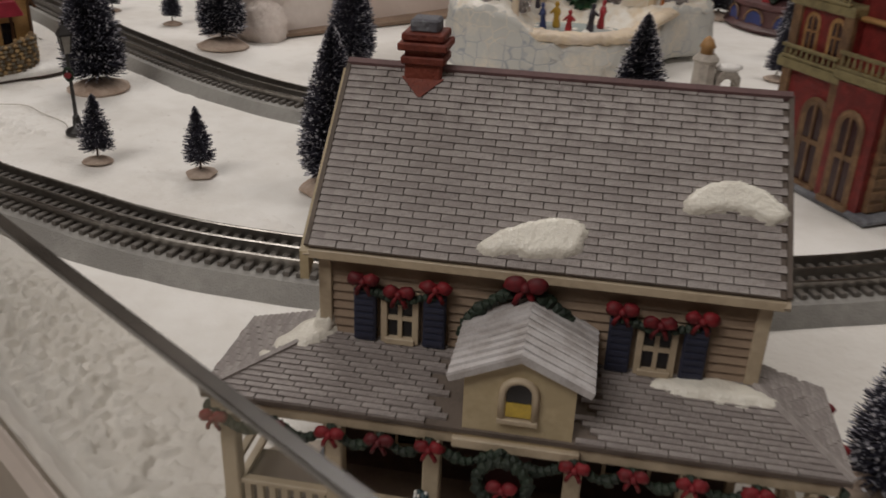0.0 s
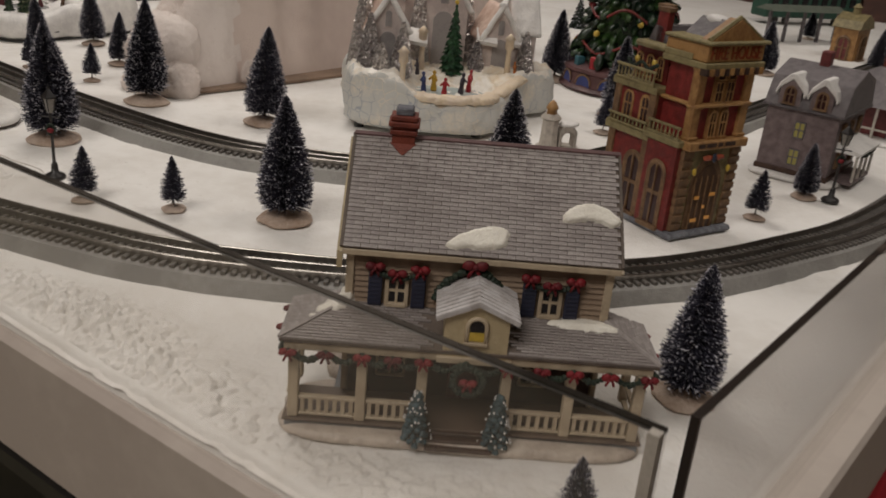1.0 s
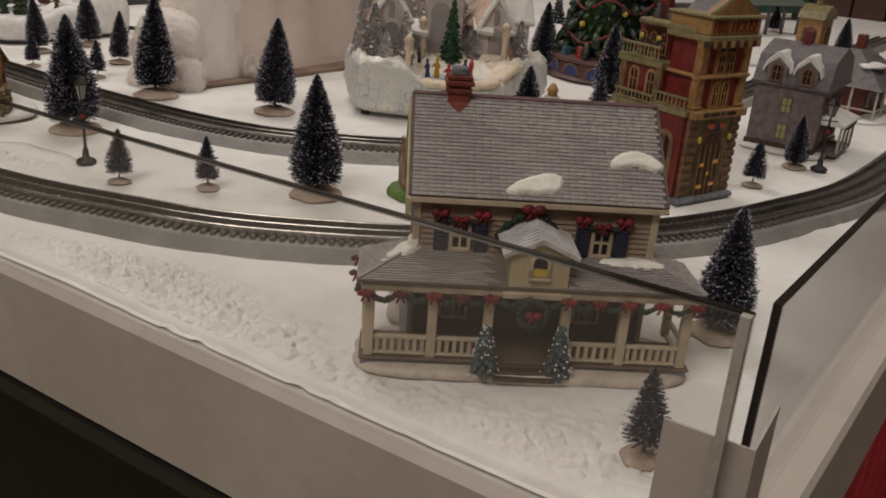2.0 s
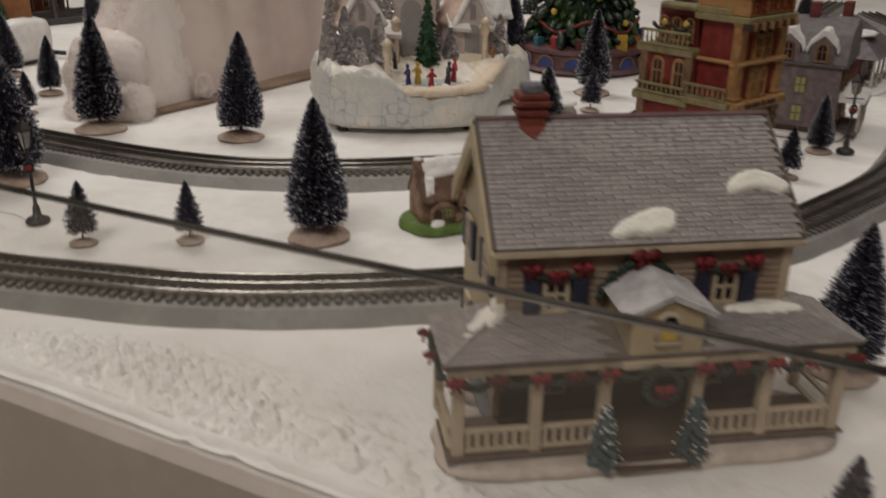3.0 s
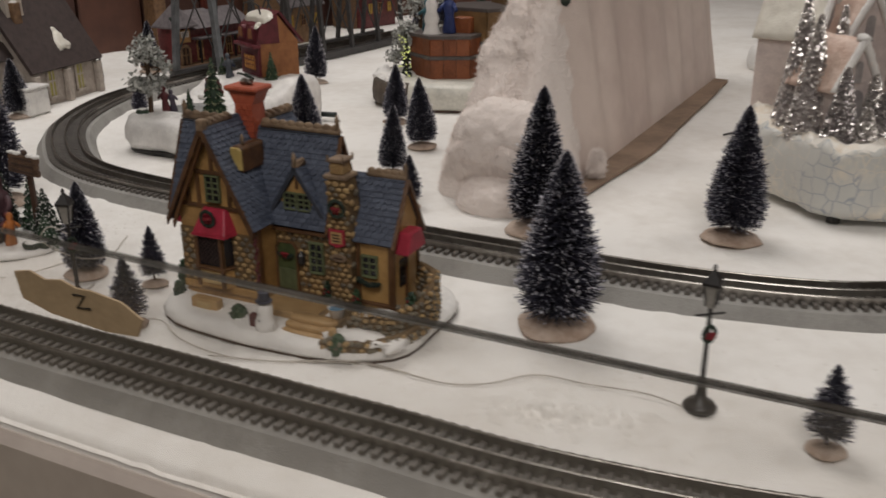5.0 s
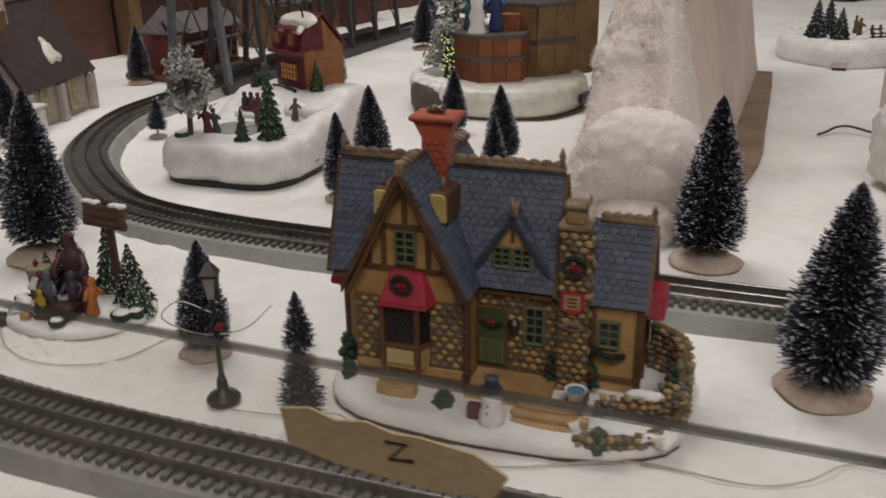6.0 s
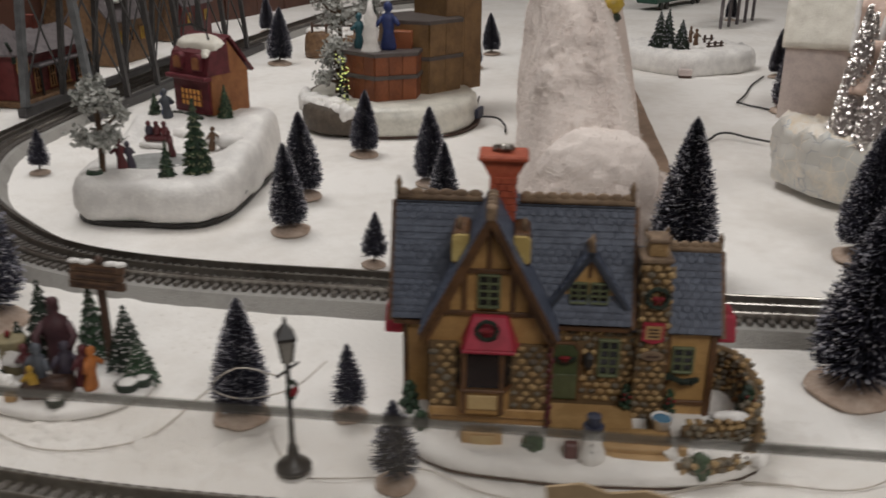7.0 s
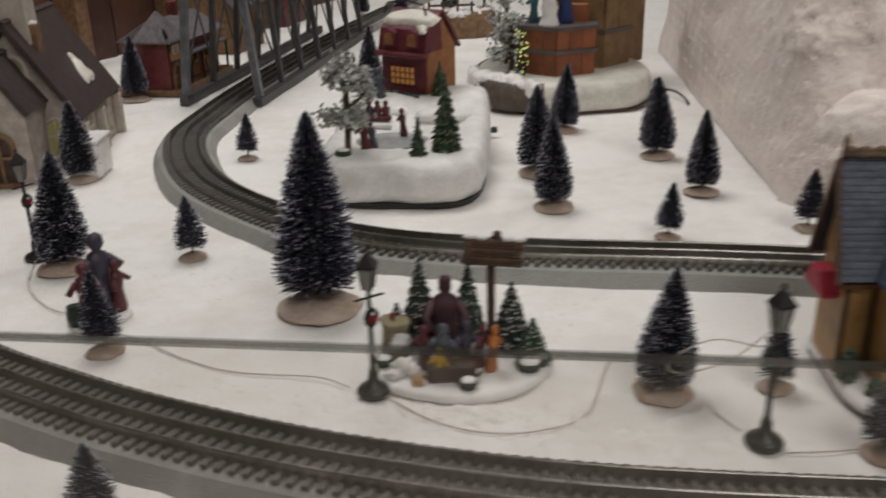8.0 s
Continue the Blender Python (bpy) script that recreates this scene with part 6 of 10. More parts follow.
def arch_window(parent, c, y, z0, w, h, frame_m, pane_m, m=None, name="window"):
    m = m or Matrix.Identity(4)
    ob = part(name, prism(B(), arch_poly(c, z0, w, h), y - 0.0006, y + 0.0006, m), pane_m, parent)
    pts = [(c - w / 2, y - 0.0005, z0)] + [(x, y - 0.0005, z) for x, z in reversed(arch_poly(c, z0, w, h)[2:])] + [(c + w / 2, y - 0.0005, z0)]
    bm = tube(B(), [m @ Vector(p) for p in pts], w * 0.13, 5)
    box(bm, c - w * 0.65, c + w * 0.65, y - w * 0.25, y + 0.0004, z0 - w * 0.2, z0, m)
    part("window_frame", bm, frame_m, ob)
    bm = B()
    box(bm, c - w * 0.05, c + w * 0.05, y - w * 0.12, y, z0, z0 + h, m)
    box(bm, c - w * 0.48, c + w * 0.48, y - w * 0.11, y, z0 + h * 0.48, z0 + h * 0.54, m)
    part("glazing_bar", bm, frame_m, ob)
    return ob


def balustrade(parent, a, b, z, h, material, n):
    a, b = Vector((*a, 0)), Vector((*b, 0))
    d = b - a
    m = Matrix.Translation(a) @ pose(0, 0, 0, 0, 0, math.degrees(math.atan2(d.y, d.x)))
    L = d.length
    bm = box(B(), 0, L, -0.0018, 0.0018, z + h - 0.0022, z + h, m)
    box(bm, 0, L, -0.0018, 0.0018, z, z + 0.0018, m)
    ob = part("balustrade", bm, material, parent, "olive stone balustrade", bev=0.0003)
    for i in range(n):
        x = L * (i + 0.5) / n
        part("baluster", lathe(B(), [(0.0007, z + 0.0018), (0.0014, z + h * 0.35), (0.0007, z + h * 0.7), (0.0011, z + h - 0.0022)], 6, m=m @ Matrix.Translation((x, 0, 0))), material, ob)
    return ob


def fire_house():
    h = thing("fire_house", pose(0.338, 0.576, 0.0, 0, 0, 30) @ Matrix.Diagonal((0.67, 0.95, 1, 1)), "tall dark red brick fire house with tan trim and olive balustrades", "house", "ceramic village buildings")
    W, D = 0.104, 0.098
    part("stone_base", slab(B(), [(-0.008, -0.008), (W + 0.008, -0.008), (W + 0.008, D + 0.006), (-0.008, D + 0.006)], 0, 0.0055), STONEG, h, "grey stone foot", bev=0.002)
    part("wall", box(B(), 0.0, W, 0.044, D, 0.005, 0.127), FBRICK, h, "dark red brick walls")
    t = part("tower", box(B(), 0.012, W - 0.002, 0.004, 0.0435, 0.005, 0.16), FBRICK, h, "dark red brick tower with tan quoins")
    # tower quoins and string courses
    for x in (0.012, W - 0.002):
        for z0, z1, k in ((0.005, 0.082, 0.0088), (0.09, 0.155, 0.0072)):
            part("pier", box(B(), x - k, x + k, 0.0005, 0.0095, z0, z1), FSTONE if z0 < 0.05 else FTAN, t, "tan corner pier" if z0 > 0.05 else "brown stone corner pier", bev=0.0009)
            if z0 > 0.05:
                for zc in (z0 + 0.002, 0.1195, z1 - 0.003):
                    part("capital", box(B(), x - k - 0.0012, x + k + 0.0012, -0.0012, 0.0095, zc - 0.0014, zc + 0.0014), FTAN, t, bev=0.0005)
            else:
                for i in range(9):
                    z = z0 + (z1 - z0) * (i + 0.5) / 9
                    part("quoin", box(B(), x - k - 0.0009, x + k + 0.0009, -0.0006, 0.0075, z - 0.003, z + 0.0026), FSTONE, t, bev=0.0005)
    for z0, z1, k, mm in ((0.082, 0.09, 0.006, FTAN), (0.1195, 0.1225, 0.003, FTAN), (0.153, 0.1585, 0.006, FOLIVE), (0.1585, 0.1735, 0.0035, FTAN), (0.1735, 0.1765, 0.0075, FOLIVE)):
        part("cornice", box(B(), 0.008 - k, W + 0.002 + k, 0.0 - k, 0.046 + k * 0.4, z0, z1), mm, t, bev=0.001)
    for i in range(12):
        x = 0.004 + i * 0.0092
        part("bracket", box(B(), x - 0.002, x + 0.002, -0.0085, 0.0, 0.1482, 0.154), FTAN if i % 2 else BROWND, t)
    # sign
    data = bpy.data.curves.new("lettering", "FONT")
    data.body, data.size, data.extrude, data.align_x, data.align_y = "FIRE HOUSE", 0.0158, 0.0006, "CENTER", "CENTER"
    ob = new("lettering", data)
    ob.parent = t
    ob.matrix_basis = pose(W / 2 + 0.004, -0.0042, 0.166, 90, 0, 0) @ Matrix.Diagonal((1.12, 1, 1, 1))
    data.materials.append(mat("brown_letter_paint", (0.26, 0.045, 0.012), None, 0.5, 90))
    part("pediment", prism(B(), [(0.012, 0.1765), (W - 0.002, 0.1765), (W / 2 + 0.005, 0.194)], -0.003, 0.012), FTAN, t, "tan triangular pediment")
    for a, b in (((0.008, 0.177), (W / 2 + 0.005, 0.1955)), ((W + 0.002, 0.177), (W / 2 + 0.005, 0.1955))):
        part("raking_cornice", tube(B(), [(a[0], 0.0, a[1]), (b[0], 0.0, b[1])], 0.0023, 5), FOLIVE, t)
    part("roof_ridge", prism(B(), [(0.03, 0.1765), (W - 0.02, 0.1765), (W / 2 + 0.005, 0.191)], 0.012, 0.044), GREYR, t, "grey gabled roof")
    part("snow_patch", blob(B(), (W / 2 + 0.01, 0.03, 0.189), (0.012, 0.014, 0.005), 2, 0.4, 2), SNOWP, t, smooth=True)
    # front windows, door
    part("window_panel", box(B(), 0.0375, 0.0745, 0.0025, 0.0045, 0.0905, 0.1195), FTAN, t, "tan framed window bay", bev=0.0006)
    part("window_panel", box(B(), 0.0375, 0.0745, 0.0025, 0.0045, 0.1225, 0.152), FTAN, t, "tan framed window bay", bev=0.0006)
    for x in (0.046, 0.066):
        arch_window(t, x, 0.0018, 0.0925, 0.0125, 0.0235, FTAN, FWIN)
        sash(t, (x, 0.0014, 0.132), 0.0125, 0.0165, FTAN, FWIN, 2, 2, fr=0.001)
        sash(t, (x, 0.0014, 0.1465), 0.0125, 0.0062, FTAN, FWIN, 1, 1, fr=0.0008)
    part("ground_floor_face", box(B(), 0.012, W - 0.002, 0.0015, 0.0038, 0.0055, 0.0815), FOLIVE, t, "olive stone ground floor face")
    part("door_surround", prism(B(), arch_poly(W / 2 + 0.003, 0.005, 0.058, 0.068, 12), 0.0, 0.005), FSTONE, t, "brown stone arched surround")
    d = part("engine_door", prism(B(), arch_poly(W / 2 + 0.003, 0.0055, 0.046, 0.06, 12), -0.0008, 0.001), mat("brown_engine_door", (0.12, 0.06, 0.025), (0.07, 0.033, 0.015), 0.5, 100), t, "brown arched engine door")
    for x, z, w in ((-0.0135, 0.0128, 0.0052), (0.0125, 0.0138, 0.0046), (-0.0145, 0.0345, 0.004), (0.0142, 0.0362, 0.0052), (0.001, 0.025, 0.0022)):
        part("lit_pane", box(B(), W / 2 + 0.003 + x - w, W / 2 + 0.003 + x + w, -0.0022, -0.0014, z, z + 0.0032), AMBER, d, "small amber door pane")
    crest_x = W / 2 + 0.003
    em = part("eagle_relief", blob(B(), (crest_x, -0.004, 0.0735), (0.004, 0.002, 0.0045), 2, 0.4, 2), NAVY, t, "dark blue shield over the door", smooth=True)
    for k in (-1, 1):
        part("wing", blob(B(), (crest_x + k * 0.011, -0.0035, 0.0738), (0.0095, 0.0016, 0.0028), 2, 0.5, 2, k), SALMON, em, "orange painted wing", smooth=True)
    for k in (-1, 1):
        part("wall_lamp", blob(B(), (crest_x + k * 0.032, -0.0035, 0.062), (0.0024, 0.0022, 0.0036), 2, 0.2, 2, k), LITYEL, t, "small yellow wall lamp", smooth=True)
    bm = B()
    for i in range(5):
        x = W / 2 + 0.003 - 0.022 + i * 0.011
        box(bm, x - 0.0007, x + 0.0007, -0.0018, -0.0006, 0.006, 0.056)
    part("door_rail", bm, FSTONE, d)
    for x, w in ((0.024, 0.006), (0.0415, 0.009), (0.0585, 0.004), (0.077, 0.0095)):
        part("sign_bar", box(B(), x - w, x + w, -0.0066, -0.0059, 0.0845, 0.088), BROWND, t)
    # side face, turned to the west
    ms = Matrix.Translation((0, 0, 0)) @ pose(0, 0, 0, 0, 0, -90)
    for yy in (0.057, 0.08):
        arch_window(h, -yy, 0.0, 0.0945, 0.0115, 0.023, FTAN, FWIN, ms)
    arch_window(h, -0.06, 0.0, 0.008, 0.022, 0.056, FSTONE, FWIN, ms, "side_door")
    for yy in (0.047, 0.095):
        part("pier", box(B(), -0.004, 0.003, yy - 0.004, yy + 0.004, 0.005, 0.125), FSTONE, h, bev=0.0009)
    for z0, z1, k in ((0.079, 0.0865, 0.006), (0.121, 0.1275, 0.005)):
        part("string_course", box(B(), -k, W + k * 0.5, 0.043, D + k, z0, z1), FOLIVE, h, bev=0.001)
    balustrade(h, (-0.0045, 0.047), (-0.0045, D + 0.002), 0.1275, 0.0135, FOLIVE, 11)
    balustrade(h, (-0.006, 0.047), (-0.006, D + 0.002), 0.0865, 0.009, FOLIVE, 10)
    balustrade(h, (-0.006, 0.004), (-0.006, 0.046), 0.09, 0.0115, FOLIVE, 8)
    part("balcony", box(B(), -0.008, 0.012, 0.002, 0.048, 0.0835, 0.0895), FOLIVE, h, "olive stone balcony", bev=0.001)
    part("balcony_pier", box(B(), -0.006, 0.011, 0.004, 0.043, 0.005, 0.0835), FBRICK, h, bev=0.0008)
    arch_window(h, -0.0235, -0.0062, 0.008, 0.02, 0.058, FSTONE, FWIN, ms)
    # attic storey behind the tower
    a = part("attic", box(B(), 0.02, W - 0.004, 0.05, D - 0.004, 0.127, 0.158), FBRICK, h, "dark red attic storey")
    part("attic_roof", box(B(), 0.002, W, 0.046, D - 0.012, 0.1585, 0.164), FOLIVE, a, "wide olive cornice slab", bev=0.002)
    part("attic_roof", box(B(), 0.002, 0.0035, 0.012, 0.0458, 0.1585, 0.164), FOLIVE, a, bev=0.002)
    part("mansard", prism(B(), [(0.056, 0.164), (D - 0.018, 0.164), (D - 0.024, 0.178), (0.064, 0.178)], -W + 0.004, -0.018, pose(0, 0, 0, 0, 0, 90)), GREYR, a, "grey mansard roof")
    for x, y in ((0.024, 0.066), (0.05, 0.085)):
        c = part("chimney", box(B(), x - 0.006, x + 0.006, y - 0.006, y + 0.006, 0.16, 0.192), FBRICK, h, bev=0.0008)
        part("chimney_rim", box(B(), x - 0.0075, x + 0.0075, y - 0.0075, y + 0.0075, 0.1905, 0.1945), FSTONE, c, bev=0.0006)
    for yy in (0.06, 0.074, 0.088):
        arch_window(a, -yy, 0.0195, 0.132, 0.008, 0.019, FTAN, FWIN, ms)
    garland(h, [(-0.001, 0.05, 0.146), (-0.002, 0.06, 0.141), (-0.001, 0.07, 0.146), (-0.002, 0.08, 0.141), (-0.001, 0.09, 0.146)], 0.0022)
    for yy in (0.055, 0.078):
        part("gold_ornament", blob(B(), (0.0, yy, 0.1475), (0.003, 0.003, 0.003), 2, 0.2, 2), LITYEL, h)
    tree_like(h, 0.03, 0.075, 0.128, 0.02, 0.006)


def tree_like(parent, x, y, z, hgt, r, material=None, name="shrub", n=40, label="", sd=0):
    """A small moulded conifer of overlapping clumps."""
    rnd = random.Random(int(x * 5000 + y * 3000 + sd))
    bm = B()
    for i in range(n):
        t = (i + 0.5) / n
        a = i * 2.4
        q = r * (1 - t) ** 0.85
        k = r * (0.36 - 0.2 * t)
        blob(bm, (x + q * 0.75 * math.cos(a), y + q * 0.75 * math.sin(a), z + hgt * t + rnd.uniform(-1, 1) * k * 0.3), (k, k, k * 0.85), 1, 0.5, 2.4, i)
    return part(name, bm, material or GREEN, parent, label or "dark green moulded conifer")


fire_house()


def tuft_tree(parent, x, y, z, hgt, r, material, name, n, label, sd, tip=None):
    """A moulded conifer of many small drooping tufts in tiers."""
    rnd = random.Random(sd)
    V, F, W, G = [], [], [], []
    for i in range(n):
        t = rnd.random() ** 1.15
        tier = round(t * 9) / 9
        q = r * (1 - t) ** 0.85 * rnd.uniform(0.8, 1.08) + r * 0.05
        a = rnd.uniform(0, 6.283)
        d = Vector((math.cos(a), math.sin(a), 0))
        u = Vector((-d.y, d.x, 0))
        k = r * (0.2 - 0.1 * t)
        c = Vector((x, y, z + hgt * (t * 0.6 + tier * 0.4)))
        pts = [c + d * q * 0.45 + Vector((0, 0, k * 0.9)), c + d * q * 0.85 + u * k * 0.6, c + d * q - Vector((0, 0, k * 0.7)), c + d * q * 0.85 - u * k * 0.6, c + d * q * 0.6 - Vector((0, 0, k * 0.5))]
        j = len(V)
        V += pts
        F += [(j, j + 3, j + 2, j + 1), (j, j + 1, j + 4), (j, j + 4, j + 3), (j + 4, j + 1, j + 2), (j + 4, j + 2, j + 3)]
        if tip is not None and rnd.random() < 0.8:
            e = pts[2] + d * k * 0.15
            j = len(W)
            W += [e + u * k * 0.3, e + Vector((0, 0, k * 0.5)), e - u * k * 0.3, e - Vector((0, 0, k * 0.15))]
            G.append((j, j + 1, j + 2, j + 3))
    ob = pydata(name, V, F, material, parent, label)
    part("core", lathe(B(), [(r * 0.7, z), (r * 0.4, z + hgt * 0.45), (r * 0.05, z + hgt)], 9, m=Matrix.Translation((x, y, 0))), material, ob)
    if W:
        tagged(pydata("tip", W, G, tip, ob, "pale tips"), kind="stuff")
    return ob


# ---- grey mansard house, porch house, pavilion ----
def grey_house():
    h = thing("grey_house", pose(0.566, 0.768, 0.0, 0, 0, 50) @ Matrix.Diagonal((0.9, 0.92, 0.92, 1)), "mauve-grey two-storey house with snowy dormers and lit yellow windows", "house", "ceramic village buildings")
    part("snow_base", mound(B(), 0.075, 0.054, 0.006, 6, 0.04, 3, 0.062, 0.043), SNOWP, h, smooth=True)
    part("wall", box(B(), 0.0, 0.118, 0.0, 0.086, 0.004, 0.089), GREYW, h, "mauve-grey walls")
    part("plinth", box(B(), -0.002, 0.12, -0.002, 0.088, 0.004, 0.012), BROWND, h, bev=0.0006)
    poly = [(-0.005, 0.087), (0.123, 0.087), (0.108, 0.122), (0.062, 0.136), (0.056, 0.136), (0.012, 0.122)]
    part("roof", prism(B(), poly, -0.005, 0.091), GREYR, h, "blue-grey mansard roof", bev=0.001)
    part("eave", box(B(), -0.006, 0.124, -0.006, 0.092, 0.0855, 0.089), GREYR, h, bev=0.0006)
    mw = pose(0, 0, 0, 0, 0, -90)
    for y in (0.024, 0.062):
        dm = part("dormer", prism(B(), arch_poly(-y, 0.09, 0.026, 0.03, 8), -0.004, 0.03, mw), GREYW, h, "rounded snow-capped dormer")
        arch_window(dm, -y, -0.0045, 0.093, 0.012, 0.019, FSTONE, FWIN, mw)
        cap = [(-y - 0.0165, 0.1), (-y - 0.014, 0.1085), (-y, 0.1205), (-y + 0.014, 0.1085), (-y + 0.0165, 0.1), (-y + 0.0185, 0.1035), (-y + 0.0145, 0.1155), (-y + 0.003, 0.128), (-y - 0.003, 0.128), (-y - 0.0145, 0.1155), (-y - 0.0185, 0.1035)]
        part("snow_cap", prism(B(), cap, -0.0065, 0.03, mw), SNOWP, dm, "pointed white snow cap", bev=0.0012)
    part("chimney", box(B(), 0.05, 0.066, 0.04, 0.052, 0.13, 0.152), REDW, h, bev=0.001)
    for y, z in ((0.043, 0.062), (0.043, 0.028)):
        w = part("window", box(B(), -0.0012, 0.0008, y - 0.0055, y + 0.0055, z - 0.009, z + 0.009), LIME, h, "yellow-green lit window")
        bm = B()
        for q in (-0.006, 0, 0.006):
            box(bm, -0.002, -0.0004, y + q - 0.0007, y + q + 0.0007, z - 0.0095, z + 0.0095)
        for q in (-0.0095, 0, 0.0095):
            box(bm, -0.002, -0.0004, y - 0.006, y + 0.006, z + q - 0.0007, z + q + 0.0007)
        part("window_frame", bm, GREYR, w)
    for x, z in ((0.025, 0.066), (0.06, 0.066), (0.095, 0.066), (0.03, 0.03), (0.09, 0.03)):
        sash(h, (x, -0.0008, z), 0.012, 0.018, FSTONE, LITYEL if x != 0.06 else FWIN, 2, 2)
    p = part("porch", box(B(), 0.02, 0.1, -0.026, -0.0005, 0.004, 0.009), GREYW, h, "small grey front porch", bev=0.0006)
    part("porch_roof", prism(B(), [(-0.03, 0.046), (0.0, 0.054), (0.0, 0.043), (-0.03, 0.043)], -0.105, -0.015, pose(0, 0, 0, 0, 0, 90)), SNOWP, p, "snowy porch roof")
    for x in (0.022, 0.048, 0.072, 0.098):
        part("post", cone(B(), 0.0018, 0.0015, 0.009, 0.0435, 8, Matrix.Translation((x, -0.025, 0))), WHITEP, p)
    part("porch_door", box(B(), 0.053, 0.067, -0.0022, -0.0004, 0.009, 0.038), REDW, p)
    garland(p, [(0.022, -0.027, 0.043), (0.048, -0.028, 0.039), (0.072, -0.028, 0.039), (0.098, -0.027, 0.043)], 0.0022)


def red_porch_house():
    h = thing("veranda_house", pose(0.755, 0.975, 0.0, 0, 0, 45), "low wine-red house with grey hipped roof and white veranda posts", "house", "ceramic village buildings")
    part("snow_base", mound(B(), 0.09, 0.07, 0.005, 6, 0.04, 9, 0.075, 0.055), SNOWP, h, smooth=True)
    part("wall", box(B(), 0.02, 0.14, 0.022, 0.11, 0.004, 0.047), REDW, h, "wine-red walls")
    bm = B()
    lo = [bm.verts.new(p) for p in ((-0.004, -0.006, 0.047), (0.154, -0.006, 0.047), (0.154, 0.12, 0.047), (-0.004, 0.12, 0.047))]
    up = [bm.verts.new(p) for p in ((0.055, 0.05, 0.092), (0.1, 0.05, 0.092), (0.1, 0.066, 0.092), (0.055, 0.066, 0.092))]
    for i in range(4):
        bm.faces.new((lo[i], lo[(i + 1) % 4], up[(i + 1) % 4], up[i]))
    bm.faces.new(lo[::-1])
    bm.faces.new(up)
    part("roof", bm, GREYR, h, "grey hipped roof", bev=0.001)
    part("snow_patch", blob(B(), (0.05, 0.03, 0.074), (0.03, 0.02, 0.004), 2, 0.4, 2), SNOWP, h, smooth=True)
    for x in (0.002, 0.038, 0.074, 0.11, 0.147):
        part("post", cone(B(), 0.002, 0.0017, 0.004, 0.047, 8, Matrix.Translation((x, 0.0, 0))), WHITEP, h)
    for y in (0.035, 0.07, 0.11):
        part("post", cone(B(), 0.002, 0.0017, 0.004, 0.047, 8, Matrix.Translation((0.002, y, 0))), WHITEP, h)
    part("rail", box(B(), 0.002, 0.147, -0.001, 0.001, 0.016, 0.0185), WHITEP, h)
    part("rail", box(B(), 0.001, 0.003, 0.002, 0.11, 0.016, 0.0185), WHITEP, h)
    for x in (0.045, 0.075, 0.115):
        sash(h, (x, 0.0214, 0.026), 0.014, 0.018, WHITEP, FWIN, 2, 2)
    part("chimney", box(B(), 0.07, 0.086, 0.052, 0.064, 0.085, 0.112), BRICKRED, h, bev=0.001)


def pavilion():
    h = thing("stone_pavilion", pose(1.03, 1.73, 0.0, 0, 0, 45), "small tan stone gate pavilion with arched openings", "pavilion")
    part("wall", box(B(), -0.035, 0.035, -0.025, 0.025, 0.0, 0.065), FTAN, h)
    part("roof", prism(B(), [(-0.042, 0.065), (0.042, 0.065), (0.03, 0.082), (0, 0.095), (-0.03, 0.082)], -0.03, 0.03), FOLIVE, h, bev=0.001)
    part("cupola", lathe(B(), [(0.008, 0.09), (0.008, 0.104), (0.011, 0.106), (0.002, 0.114)], 8), FOLIVE, h)
    arch_window(h, 0.0, -0.0256, 0.002, 0.03, 0.05, FSTONE, FWIN)
    mw = pose(0, 0, 0, 0, 0, -90)
    arch_window(h, 0.0, -0.0356, 0.002, 0.024, 0.046, FSTONE, REDW, mw)
    s = thing("platform_shelter", pose(1.0, 1.93, 0.0, 0, 0, 20), "grey-green open railway platform shelter on posts", "shelter")
    part("roof", prism(B(), [(-0.03, 0.07), (0.03, 0.07), (0, 0.082)], -0.11, 0.11, pose(0, 0, 0, 0, 0, 90)), mat("grey_green_paint", (0.13, 0.15, 0.12), None, 0.6, 60), s)
    for x in (-0.1, -0.05, 0.0, 0.05, 0.1):
        part("post", box(B(), x - 0.003, x + 0.003, -0.015, -0.009, 0, 0.071), GREYR, s)
    t = thing("green_railway_carriage", pose(1.16, 2.28, 0.0, 0, 0, 20), "dark green toy railway carriage on its wheels", "train carriage")
    part("body", box(B(), -0.16, 0.16, -0.03, 0.03, 0.018, 0.085), mat("carriage_green", (0.02, 0.075, 0.05), None, 0.4, 60), t, bev=0.004)
    part("roof", box(B(), -0.162, 0.162, -0.031, 0.031, 0.0855, 0.094), GREYR, t, bev=0.004)
    for i in range(9):
        part("window", box(B(), -0.145 + i * 0.033, -0.125 + i * 0.033, -0.0312, -0.0302, 0.05, 0.072), DARKPANE, t)
    for x in (-0.12, -0.085, 0.085, 0.12):
        part("wheel", cone(B(), 0.01, 0.01, -0.003, 0.003, 14, Matrix.Translation((x, -0.024, 0.0105)) @ pose(0, 0, 0, 90, 0, 0)), BLACK, t)


grey_house()
red_porch_house()
pavilion()


